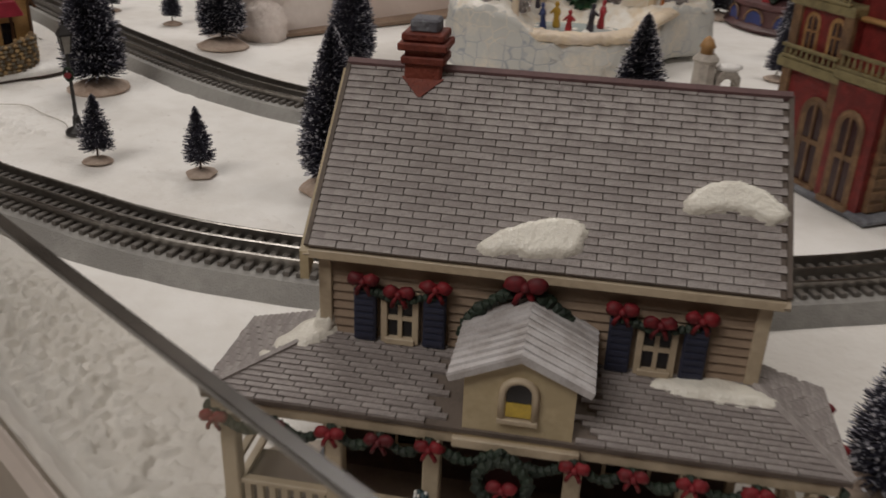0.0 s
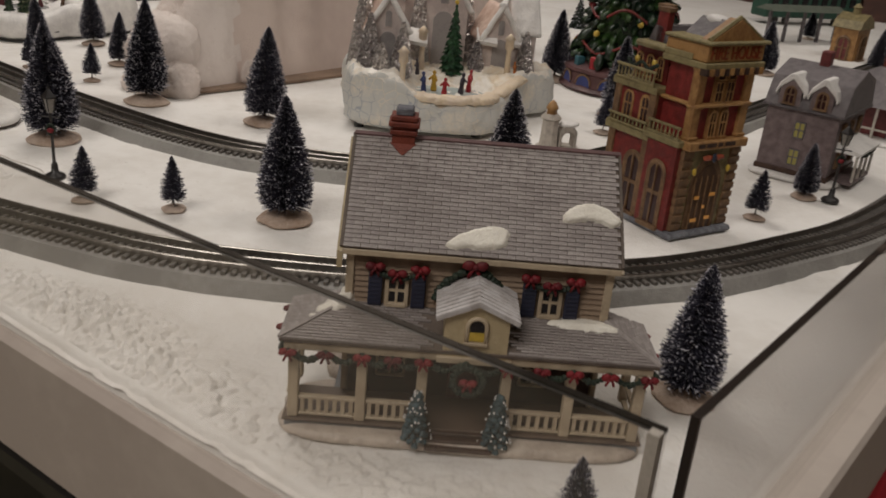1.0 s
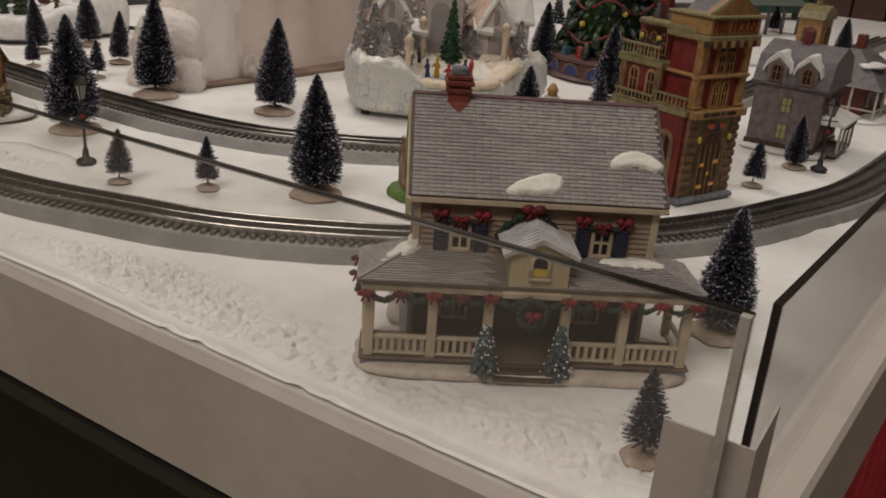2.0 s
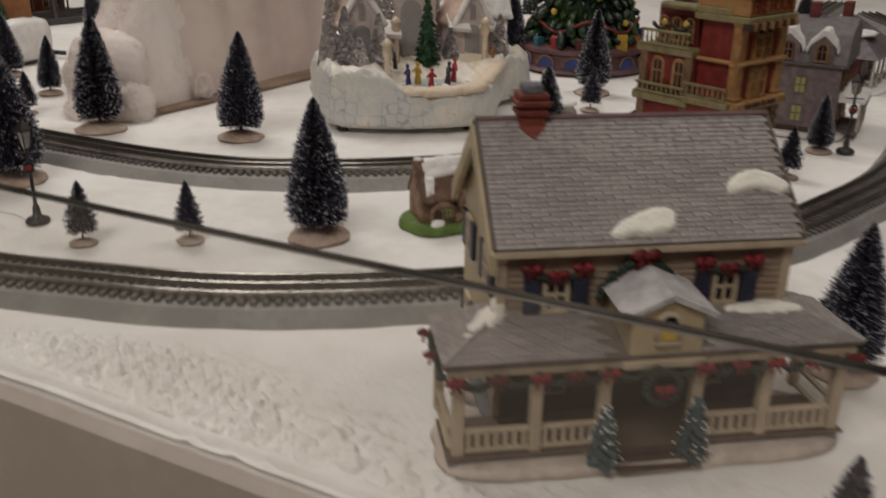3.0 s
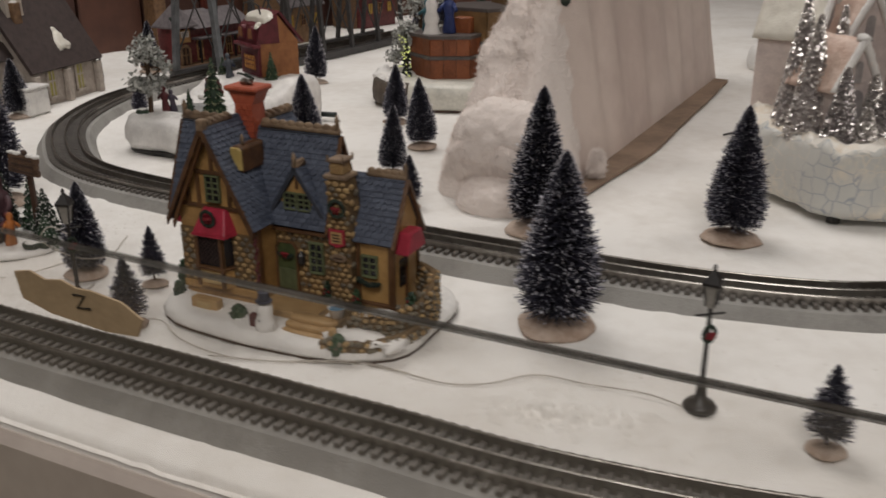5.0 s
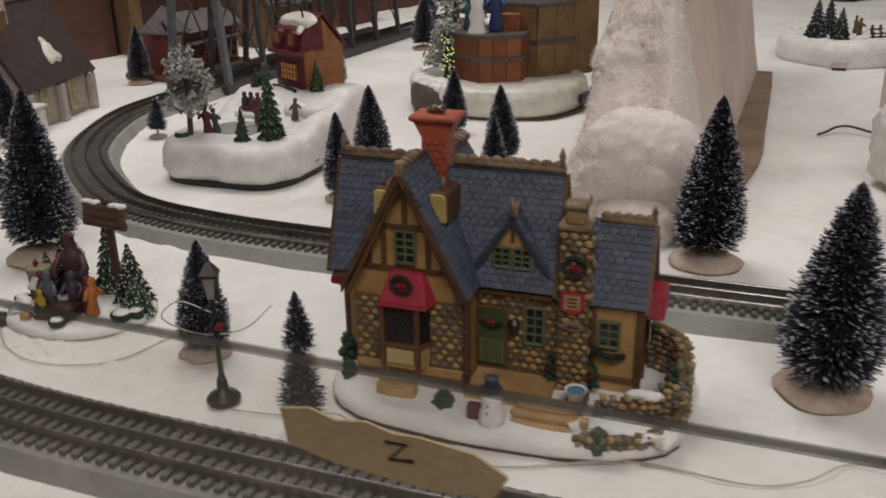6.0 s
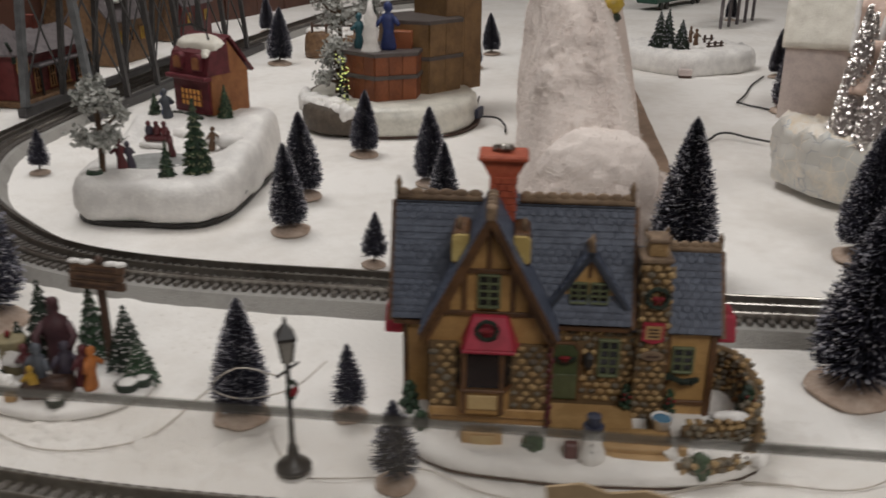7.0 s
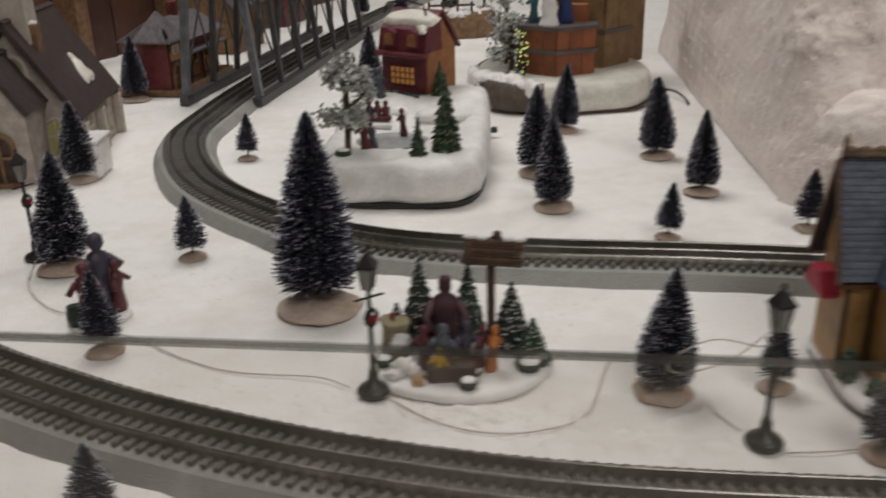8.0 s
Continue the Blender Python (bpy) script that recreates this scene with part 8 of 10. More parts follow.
# ---- little thatched cottage and well ----
def little_cottage():
    h = thing("tiny_stone_cottage", pose(0.1035, 0.571, 0.0, 0, 0, 8), "tiny brown stone cottage with snowy roof on a green base", "house", "ceramic village buildings")
    part("grass_base", mound(B(), 0.039, 0.026, 0.0078, 3, 0.1, 3), mat("bright_grass_paint", (0.16, 0.26, 0.05), (0.09, 0.15, 0.03), 0.6, 120, 0.6, 500), h, "bright green grassy base", smooth=True)
    TB = mat("brown_rubble_wall", (0.38, 0.245, 0.155), (0.14, 0.08, 0.05), 0.7, 110, 0.9, 700)
    part("wall", prism(B(), [(-0.014, 0.005), (0.018, 0.005), (0.018, 0.03), (0.002, 0.05), (-0.014, 0.03)], -0.027, 0.029, pose(0, 0, 0, 0, 0, 90)), TB, h, "brown rubble stone walls", bev=0.002)
    THATCH = mat("brown_thatch", (0.24, 0.145, 0.10), (0.13, 0.075, 0.05), 0.8, 120, 0.9, 500)

    def roof(name, q, t, material, label, sd):
        ob = bumpy_roof(q, t, material, h, sd)
        ob.name, ob["label"] = name, label
    roof("thatch_roof", [(-0.029, -0.019, 0.025), (0.028, -0.019, 0.025), (0.028, 0.002, 0.052), (-0.029, 0.002, 0.052)], 0.0028, THATCH, "steep brown thatch roof", 1)
    roof("thatch_roof", [(0.028, 0.022, 0.026), (-0.029, 0.022, 0.026), (-0.029, 0.002, 0.052), (0.028, 0.002, 0.052)], 0.0028, THATCH, "steep brown thatch roof", 2)
    roof("roof_snow", [(-0.0235, -0.0085, 0.0405), (0.014, -0.0062, 0.0435), (0.021, 0.003, 0.0555), (-0.025, 0.003, 0.0545)], 0.0036, SNOWP, "thick cream snow below the ridge", 3)
    roof("roof_snow", [(-0.0255, -0.0175, 0.0292), (-0.0185, -0.0165, 0.0305), (-0.0165, -0.0075, 0.042), (-0.0245, -0.0075, 0.042)], 0.0034, SNOWP, "thick cream snow down the verge", 4)
    roof("roof_snow", [(0.026, 0.019, 0.031), (-0.027, 0.02, 0.03), (-0.026, 0.003, 0.0545), (0.024, 0.003, 0.0545)], 0.003, SNOWP, "thick cream snow below the ridge", 5)
    part("front_gable", prism(B(), [(0.003, 0.005), (0.026, 0.005), (0.026, 0.024), (0.0145, 0.046), (0.003, 0.024)], -0.0205, 0.0), TB, h, "brown rubble gable", bev=0.0012)
    roof("gable_roof", [(0.0285, -0.023, 0.0205), (0.0285, 0.0, 0.0205), (0.0145, 0.0, 0.0475), (0.0145, -0.023, 0.0475)], 0.0022, THATCH, "steep brown gable roof", 6)
    roof("gable_roof", [(0.0008, 0.0, 0.0205), (0.0008, -0.023, 0.0205), (0.0145, -0.023, 0.0475), (0.0145, 0.0, 0.0475)], 0.0022, THATCH, "steep brown gable roof", 7)
    part("porch", prism(B(), [(-0.021, 0.005), (-0.002, 0.005), (-0.002, 0.02), (-0.0115, 0.03), (-0.021, 0.02)], -0.0195, 0.0), TB, h, "low rubble front bay", bev=0.0014)
    rnd = random.Random(4)
    for i in range(34):
        a = rnd.uniform(-0.024, 0.025)
        part("rubble_stone", blob(B(), (a, -0.0208 if a > 0.003 else -0.0198, rnd.uniform(0.008, 0.022)), (0.0022, 0.0009, 0.0015), 1, 0.4, 2, i), TB, h, smooth=True)
    for x, y in ((-0.026, 0.002), (0.024, 0.002)):
        part("chimney", box(B(), x - 0.004, x + 0.004, y - 0.004, y + 0.004, 0.04, 0.055), TB, h, bev=0.0012)
        part("snow_cap", blob(B(), (x, y, 0.055), (0.0045, 0.0045, 0.0016), 1, 0.3, 2), SNOWP, h, smooth=True)
    for x, z in ((-0.0085, 0.017), (0.0105, 0.0185), (0.0185, 0.0185)):
        sash(h, (x, -0.0203 if x < 0 else -0.0212, z), 0.005, 0.0065, WGREEN, LITYEL, 2, 2, fr=0.0008)
    part("door", prism(B(), arch_poly(-0.0165, 0.0075, 0.006, 0.012), -0.0208, -0.0192), BROWND, h)
    part("snow_patch", blob(B(), (-0.018, -0.0225, 0.0085), (0.006, 0.003, 0.004), 2, 0.4, 2), SNOWP, h, smooth=True)
    part("snow_patch", blob(B(), (0.012, -0.0215, 0.0085), (0.01, 0.0026, 0.003), 2, 0.4, 2), SNOWP, h, smooth=True)


def shrine():
    h = thing("stone_shrine", pose(0.264, 0.836, 0.0, 0, 0, 10) @ Matrix.Diagonal((0.86, 0.9, 1, 1)), "small white stone shrine with a golden dome and low arch", "ornament")
    GS = mat("weathered_white_stone", (0.55, 0.5, 0.44), (0.36, 0.32, 0.28), 0.7, 120, 0.6, 500)
    part("base", mound(B(), 0.031, 0.018, 0.006, 3, 0.1, 6, 0.013, 0), GS, h, smooth=True)
    part("tower", lathe(B(), [(0.0135, 0.004), (0.012, 0.02), (0.0115, 0.036), (0.0145, 0.039), (0.009, 0.044)], 8), GS, h, "white stone tower")
    part("niche", lathe(B(), [(0.0068, 0.042), (0.0068, 0.049), (0.0085, 0.05), (0.007, 0.053), (0.0045, 0.057), (0.001, 0.0595)], 12), FTAN, h, "golden dome", smooth=True)
    part("arch", prism(B(), [(0.012, 0.004), (0.016, 0.004), (0.016, 0.018), (0.02, 0.023), (0.029, 0.023), (0.033, 0.018), (0.033, 0.004), (0.037, 0.004), (0.037, 0.024), (0.031, 0.031), (0.018, 0.031), (0.012, 0.024)], -0.009, 0.009), GS, h, "low stone arch", bev=0.001)
    part("snow_cap", blob(B(), (0.025, 0, 0.032), (0.014, 0.011, 0.004), 2, 0.4, 2), SNOWP, h, smooth=True)


little_cottage()
shrine()


# ---- skating pond shop on a snow platform ----
def frosted_tree(parent, x, y, z, hgt, sd, tone):
    rnd = random.Random(sd)
    bm = tube(B(), [(x, y, z), (x + 0.002, y, z + hgt * 0.35), (x, y + 0.002, z + hgt * 0.75)], 0.0028, 7)
    tips = []
    for i in range(9):
        a = rnd.uniform(0, 6.28)
        s = hgt * rnd.uniform(0.22, 0.75)
        L = hgt * rnd.uniform(0.1, 0.22)
        e = (x + L * math.cos(a), y + L * math.sin(a), z + s + L * rnd.uniform(0.2, 0.8))
        tube(bm, [(x, y, z + s), ((x + e[0]) / 2, (y + e[1]) / 2, z + s + L * 0.2), e], 0.0012, 5)
        tips.append(e)
    tr = part("bare_tree", bm, TRUNK, parent, "bare tree heavy with frost")
    V, F = [], []
    for e in tips + [(x, y, z + hgt * 0.85), (x + 0.01, y, z + hgt * 0.7), (x - 0.01, y, z + hgt * 0.72)]:
        for i in range(75):
            c = Vector(e) + Vector((rnd.gauss(0, 1), rnd.gauss(0, 1), rnd.gauss(0, 0.8))) * hgt * 0.055
            u = Vector((rnd.uniform(-1, 1), rnd.uniform(-1, 1), rnd.uniform(-1, 1))).normalized() * rnd.uniform(0.0016, 0.0034)
            v = u.orthogonal().normalized() * u.length * 0.5
            j = len(V)
            V += [c - u - v, c + u - v, c + u + v, c - u + v]
            F.append((j, j + 1, j + 2, j + 3))
    pydata("frosted_foliage", V, F, tone, tr, "grey-white frosted foliage")
    return tr


FROSTLEAF = mat("grey_white_frost_leaf", (0.46, 0.46, 0.43), (0.045, 0.055, 0.042), 0.7, 200)
TIPP = mat("pale_leaf_tip", (0.42, 0.42, 0.26), (0.22, 0.24, 0.13), 0.6, 150)
MAROON = mat("maroon_shop_front", (0.15, 0.025, 0.035), (0.09, 0.015, 0.02), 0.5, 100)
ORANGEB = mat("orange_brown_gable", (0.33, 0.14, 0.05), (0.24, 0.095, 0.035), 0.55, 100, 0.3, 300)


def shop_platform():
    h = thing("skating_scene_ornament", pose(-0.472, 1.305, 0.0, 0, 0, -37.5), "white snow platform ornament with a maroon shop, frosted trees and skaters", "ornament", "lit village ornaments")
    cx, cy, rx, ry, p = -0.0165, 0.02, 0.0755, 0.121, 4.4
    N = 72

    def rim(i):
        a = 2 * math.pi * i / N
        c, s = math.cos(a), math.sin(a)
        q = (abs(c) ** p + abs(s) ** p) ** (-1 / p)
        return Vector((rx * q * c, ry * q * s, 0))

    def step(v):
        v = max(0.0, min(1.0, v))
        return v * v * (3 - 2 * v)

    def top(x, y):
        back = step((y - 0.02) / 0.055)
        side = step((x - 0.014) / 0.03) * step((y + 0.045) / 0.05) * (1 - step((y - 0.075) / 0.04))
        pond = math.exp(-(((x + 0.028) / 0.034) ** 4 + ((y + 0.022) / 0.03) ** 4))
        return 0.0395 + 0.0205 * back + 0.011 * side * (1 - 0.6 * back) - 0.003 * pond + 0.0022 * noise.noise((x * 45, y * 45, 3.0)) + 0.0017 * noise.noise((x * 130, y * 130, 3.0))
    V, F = [], []
    for k, f in ((0.965, 0.0), (0.985, 0.08), (1.012, 0.3), (1.005, 0.65), (0.975, 0.87), (0.935, 0.97), (0.88, 1.0)) + tuple((0.88 - 0.87 * j / 16, 1.0) for j in range(1, 17)):
        for i in range(N):
            q = rim(i)
            w = 1 + (0.03 * noise.noise((q.x * 26 + 8, q.y * 26, 0.5)) + 0.022 * noise.noise((q.x * 70, q.y * 70, f * 3.5))) * (1 if k > 0.8 else 0)
            x, y = cx + q.x * k * w, cy + q.y * k * w
            V.append((x, y, 0.003 + (top(x, y) - 0.003) * f))
    rows = len(V) // N
    for r in range(rows - 1):
        for i in range(N):
            j = (i + 1) % N
            F.append((r * N + i, r * N + j, (r + 1) * N + j, (r + 1) * N + i))
    F.append(tuple(range(N - 1, -1, -1)))
    F.append(tuple((rows - 1) * N + i for i in range(N)))
    pydata("snow_base", V, F, SNOWP, h, "thick white snow base rising behind the pond", True)
    part("foot_rim", mound(B(), rx * 0.985, ry * 0.985, 0.004, p, 0.03, 8, cx, cy, 0.0, 56, ((1, 0), (1, 1))), BLACK, h)
    part("pond", lathe(B(), [(0.033, 0.037), (0.033, 0.0385)], 26, 1.0, 0.85, Matrix.Translation((-0.028, -0.022, 0))), mat("grey_ice", (0.42, 0.43, 0.42), None, 0.15, 40), h, "grey ice pond")
    # shop
    s = part("shop", box(B(), -0.012, 0.036, 0.03, 0.085, 0.062, 0.104), ORANGEB, h, "orange-brown shop with maroon front")
    s.matrix_basis = pose(-0.0517, 0.0998, -0.002, 0, 0, -29.3) @ Matrix.Diagonal((1.15, 0.916, 1, 1)) @ Matrix.Translation((0.012, -0.03, 0))
    part("gable_wall", prism(B(), [(0.03, 0.104), (0.085, 0.104), (0.0575, 0.136)], -0.036, 0.012, pose(0, 0, 0, 0, 0, 90)), ORANGEB, s)
    part("mansard", prism(B(), [(0.024, 0.103), (0.03, 0.124), (0.056, 0.139), (0.0575, 0.103)], -0.037, 0.013, pose(0, 0, 0, 0, 0, 90)), MAROON, s, "maroon roof with two dormers")
    part("back_roof", sheet(B(), [(-0.014, 0.058, 0.139), (0.038, 0.058, 0.139), (0.038, 0.091, 0.101), (-0.014, 0.091, 0.101)][::-1], 0.003), MAROON, s)
    for x in (0.0, 0.0245):
        part("dormer", prism(B(), arch_poly(x, 0.107, 0.013, 0.017), 0.0225, 0.035), MAROON, s, bev=0.0006)
        part("dormer_window", prism(B(), arch_poly(x, 0.109, 0.0085, 0.012), 0.0215, 0.0228), ORANGEB, s)
    part("balcony", box(B(), -0.014, 0.038, 0.018, 0.03, 0.098, 0.1025), MAROON, s, bev=0.0008)
    part("shop_front", box(B(), -0.011, 0.035, 0.0265, 0.03, 0.063, 0.098), MAROON, s)
    part("lit_window", box(B(), -0.001, 0.025, 0.0255, 0.0265, 0.07, 0.088), AMBER, s, "warm lit shop window")
    bm = B()
    for i in range(6):
        box(bm, -0.001 + i * 0.0052 - 0.0005, -0.001 + i * 0.0052 + 0.0005, 0.0248, 0.0256, 0.07, 0.088)
    for z in (0.07, 0.076, 0.082, 0.088):
        box(bm, -0.001, 0.025, 0.0248, 0.0256, z - 0.0005, z + 0.0005)
    part("glazing_bar", bm, MAROON, s)
    snow_lump(s, [(-0.004, 0.014, 0.0, 1.0), (0.008, 0.018, 0.0, 1.1), (0.02, 0.018, 0.0, 1.1), (0.031, 0.014, 0.0, 1.0)], 0.0105, pose(0, 0.03, 0.1255, 30, 0, 0))
    snow_lump(s, [(0.03, 0.002, 0.0, 0.8), (0.034, -0.004, 0.0, 0.6)], 0.007, pose(0, 0.03, 0.1255, 30, 0, 0))
    bm = tube(B(), [(-0.01, 0.034, 0.138), (-0.007, 0.034, 0.148), (0.012, 0.034, 0.152), (0.031, 0.034, 0.148), (0.034, 0.034, 0.138)], 0.0011, 5)
    part("sign_arch", bm, BLACK, s)
    frosted_tree(h, -0.0615, -0.064, 0.037, 0.096, 4, FROSTLEAF)
    tuft_tree(h, 0.0239, -0.0555, 0.035, 0.07, 0.0158, SHRUBG, "green_tree", 420, "dark green conifer with pale tips", 5, TIPP)
    tuft_tree(h, 0.001, -0.07, 0.037, 0.034, 0.0092, SHRUBG, "green_tree", 180, "small dark green conifer with pale tips", 6, TIPP)
    tuft_tree(h, 0.0083, 0.0752, 0.055, 0.037, 0.0105, SHRUBG, "green_tree", 240, "small dark green conifer with pale tips", 7, TIPP)
    tuft_tree(h, -0.0673, 0.077, 0.054, 0.027, 0.0098, SHRUBG, "green_tree", 200, "small dark green conifer with pale tips", 8, TIPP)
    for i, (x, y, z, k, hh) in enumerate(((-0.0466, -0.0547, 0.038, 4, 0.03), (-0.0405, -0.049, 0.038, 3, 0.026), (-0.019, -0.006, 0.0385, 4, 0.027), (0.0138, 0.011, 0.041, 7, 0.024), (-0.05, 0.068, 0.056, 8, 0.032), (-0.0545, 0.0735, 0.056, 0, 0.028))):
        figure(h, x, y, z, hh, k, "skater", 6)
    sl = part("sledge", box(B(), -0.062, -0.036, 0.028, 0.038, 0.043, 0.049), FIGS[4], h, "dark red sledge with seated children", bev=0.002)
    for x, k in ((-0.057, 3), (-0.049, 4), (-0.041, 4)):
        part("rider", blob(B(), (x, 0.033, 0.053), (0.0042, 0.0042, 0.0062), 2, 0.2, 2, x * 90), FIGS[k], sl, smooth=True)
        part("rider_head", blob(B(), (x, 0.032, 0.0605), (0.0026, 0.0026, 0.0028), 2, 0.1, 2, x * 50), FIGS[4], sl, smooth=True)
    part("log", tube(B(), [(-0.062, 0.021, 0.0415), (-0.034, 0.014, 0.042)], 0.0028, 8), SNOWP, h, "snow covered log seat", smooth=True)
    for x, y, z, r in ((-0.03, 0.05, 0.046, 0.014), (0.0, 0.04, 0.046, 0.015), (0.03, 0.02, 0.048, 0.016), (-0.055, 0.056, 0.048, 0.013)):
        part("snow_drift", blob(B(), (x, y, z), (r, r * 0.75, r * 0.5), 2, 0.35, 2, x * 500), SNOWP, h, smooth=True)
    part("shrub_pot", lathe(B(), [(0.0062, 0.037), (0.0074, 0.041), (0.006, 0.0445)], 14, m=Matrix.Translation((-0.0635, -0.0755, 0))), SHRUBG, h)
    part("snow_cap", blob(B(), (-0.0635, -0.0755, 0.0442), (0.0058, 0.0058, 0.0016), 2, 0.3, 2), SNOWP, h, smooth=True)
    garland(h, [(-0.05, 0.0845, 0.0595), (-0.032, 0.0765, 0.0595), (-0.012, 0.064, 0.0595)], 0.0034, "hedge")
    part("side_socket", box(B(), 0.0545, 0.0585, -0.035, -0.026, 0.012, 0.024), BLACK, h, bev=0.0006)


shop_platform()


# ---- wooden tub village ornament ----
def barrel_ornament():
    h = thing("wooden_barrel_ornament", pose(-0.15, 1.487, 0.0, 0, 0, -37.5), "orange-brown wooden tub and barrel ornament on an icy white base", "ornament", "lit village ornaments")
    WOODO = mat("orange_brown_staves", (0.27, 0.085, 0.03), (0.17, 0.05, 0.018), 0.5, 50, 0.4, 300)
    WOODB = mat("tan_brown_staves", (0.22, 0.13, 0.055), (0.14, 0.08, 0.033), 0.5, 50, 0.4, 300)
    HOOP = mat("grey_hoop", (0.10, 0.085, 0.08), None, 0.5, 60)
    lv = ((0.97, 0.0), (1.0, 0.1), (1.01, 0.5), (0.99, 0.85), (0.94, 1.0))
    part("icy_base", mound(B(), 0.11, 0.113, 0.034, 2.3, 0.05, 12, -0.004, 0, 0.002, 56, lv), mat("icy_white_base", (0.68, 0.66, 0.59), (0.5, 0.49, 0.44), 0.3, 40, 0.5, 200), h, "glossy icy white base", smooth=True)
    part("foot_rim", mound(B(), 0.111, 0.111, 0.003, 2.3, 0.05, 12, levels=((1, 0), (1, 1))), BROWND, h)
    bm = B()
    for i in range(22):
        a = math.pi * (1.03 + 0.36 * i / 21)
        x, y = 0.116 * math.cos(a), 0.116 * math.sin(a)
        k = (1.6, 0.7, 1.0, 0.5)[i % 4] * random.uniform(0.8, 1.15)
        blob(bm, (x, y, 0.035 - 0.0065 * k), (0.0085, 0.0085, 0.0115 * k), 2, 0.2, 2, i)
    for i in range(10):
        blob(bm, (random.uniform(-0.1, -0.055), random.uniform(-0.075, -0.04), 0.035), (0.014, 0.012, 0.006), 2, 0.3, 2, i)
    part("icicle_snow", bm, SNOWP, h, "dripping snow icing", smooth=True)
    part("rock_face", mound(B(), 0.07, 0.108, 0.0325, 2.3, 0.05, 12, -0.0465, -0.0065, 0.003, 48, lv), mat("grey_brown_rock", (0.13, 0.10, 0.075), (0.07, 0.055, 0.042), 0.7, 60, 0.6, 200), h, "grey-brown rocky side", smooth=True)
    # tub of flat planks in six faces
    def ring(cx, cy, R, n, z0, z1, material, per, name, turn, lean=0.0, label=""):
        for f in range(n):
            a = 360 * f / n + turn
            half = R * math.tan(math.pi / n)
            m = Matrix.Translation((cx, cy, 0)) @ pose(0, 0, 0, 0, 0, a)
            for k in range(per):
                x0, x1 = -half + 2 * half * k / per, -half + 2 * half * (k + 1) / per
                q = [(x0 + 0.0003, -R, z0), (x1 - 0.0003, -R, z0), (x1 - 0.0003, -R - lean, z1 + random.uniform(-0.0006, 0.0006)), (x0 + 0.0003, -R - lean, z1)]
                part(name, sheet(B(), [m @ Vector(p) for p in q], 0.004), material, h, label, bev=0.0005)

    def hoop(cx, cy, R, n, z, turn, w=0.005):
        part("hoop", lathe(B(), [((R - 0.002) / math.cos(math.pi / n), z), ((R + 0.0018) / math.cos(math.pi / n), z + 0.0004), ((R + 0.0018) / math.cos(math.pi / n), z + w), ((R - 0.002) / math.cos(math.pi / n), z + w + 0.0004)], n, m=Matrix.Translation((cx, cy, 0)) @ pose(0, 0, 0, 0, 0, turn - 90 + 180 / n)), HOOP, h, "grey metal hoop band")
    ring(-0.011, -0.016, 0.046, 6, 0.03, 0.094, WOODO, 3, "stave", 27, 0.002, "orange-brown plank")
    part("tub_floor", lathe(B(), [(0.042, 0.034), (0.043, 0.086)], 14, m=Matrix.Translation((-0.011, -0.016, 0))), BROWND, h)
    for z in (0.062, 0.0895):
        hoop(-0.011, -0.016, 0.0475, 6, z, 27)
    ring(0.029, 0.038, 0.048, 6, 0.03, 0.127, WOODB, 2, "barrel_stave", 48, 0.003, "tan-brown barrel plank")
    part("barrel_head", lathe(B(), [(0.044, 0.032), (0.046, 0.122)], 16, m=Matrix.Translation((0.029, 0.038, 0))), BROWND, h)
    for z in (0.078, 0.1225):
        hoop(0.029, 0.038, 0.0497, 6, z, 48)
    ring(0.062, 0.075, 0.032, 4, 0.03, 0.2, WOODB, 2, "barrel_stave", 48, 0.0, "orange-brown barrel plank")
    part("barrel_head", lathe(B(), [(0.028, 0.032), (0.028, 0.195)], 4, m=Matrix.Translation((0.062, 0.075, 0))), BROWND, h)
    bm = B()
    for i in range(30):
        a = random.uniform(0, 6.28)
        r = 0.036 * random.random() ** 0.5
        blob(bm, (-0.017 + r * math.cos(a), -0.016 + r * math.sin(a), 0.089), (0.012, 0.012, 0.006), 1, 0.4, 2, i)
    part("tub_snow", bm, SNOWP, h, "heaped snow in the tub", smooth=True)
    part("ice_figure", lathe(B(), [(0.015, 0.09), (0.011, 0.098), (0.0085, 0.107), (0.0105, 0.115), (0.007, 0.125), (0.0085, 0.135), (0.004, 0.143), (0.0025, 0.155)], 14, m=Matrix.Translation((-0.022, -0.048, 0))), SNOWP, h, "white icy statuette", smooth=True)
    figure(h, -0.002, -0.034, 0.093, 0.06, 0, "figurine")
    figure(h, -0.04, -0.026, 0.093, 0.045, 6, "figurine")
    part("hut", box(B(), 0.002, 0.026, -0.026, 0.0, 0.088, 0.116), WOODO, h, bev=0.001)
    part("blue_label", box(B(), -0.013, 0.013, -0.1165, -0.112, 0.011, 0.022, pose(0, 0, 0, 0, 0, 78)), NAVY, h)
    frosted_tree(h, -0.068, -0.038, 0.03, 0.085, 21, FROSTLEAF)
    frosted_tree(h, -0.075, 0.02, 0.03, 0.14, 22, FROSTLEAF)
    tree_like(h, -0.055, -0.06, 0.034, 0.06, 0.008, GREEN, "ivy", 44, "dark green ivy with lights")
    bm = B()
    for i in range(40):
        blob(bm, (-0.055 + random.uniform(-0.008, 0.008), -0.066 + random.uniform(-0.005, 0.004), random.uniform(0.036, 0.095)), (0.0011, 0.0011, 0.0011), 1, 0.2, 1, i)
    part("fairy_light", bm, glow("fairy_light", (0.75, 0.8, 0.25), 0.5), h)


barrel_ornament()


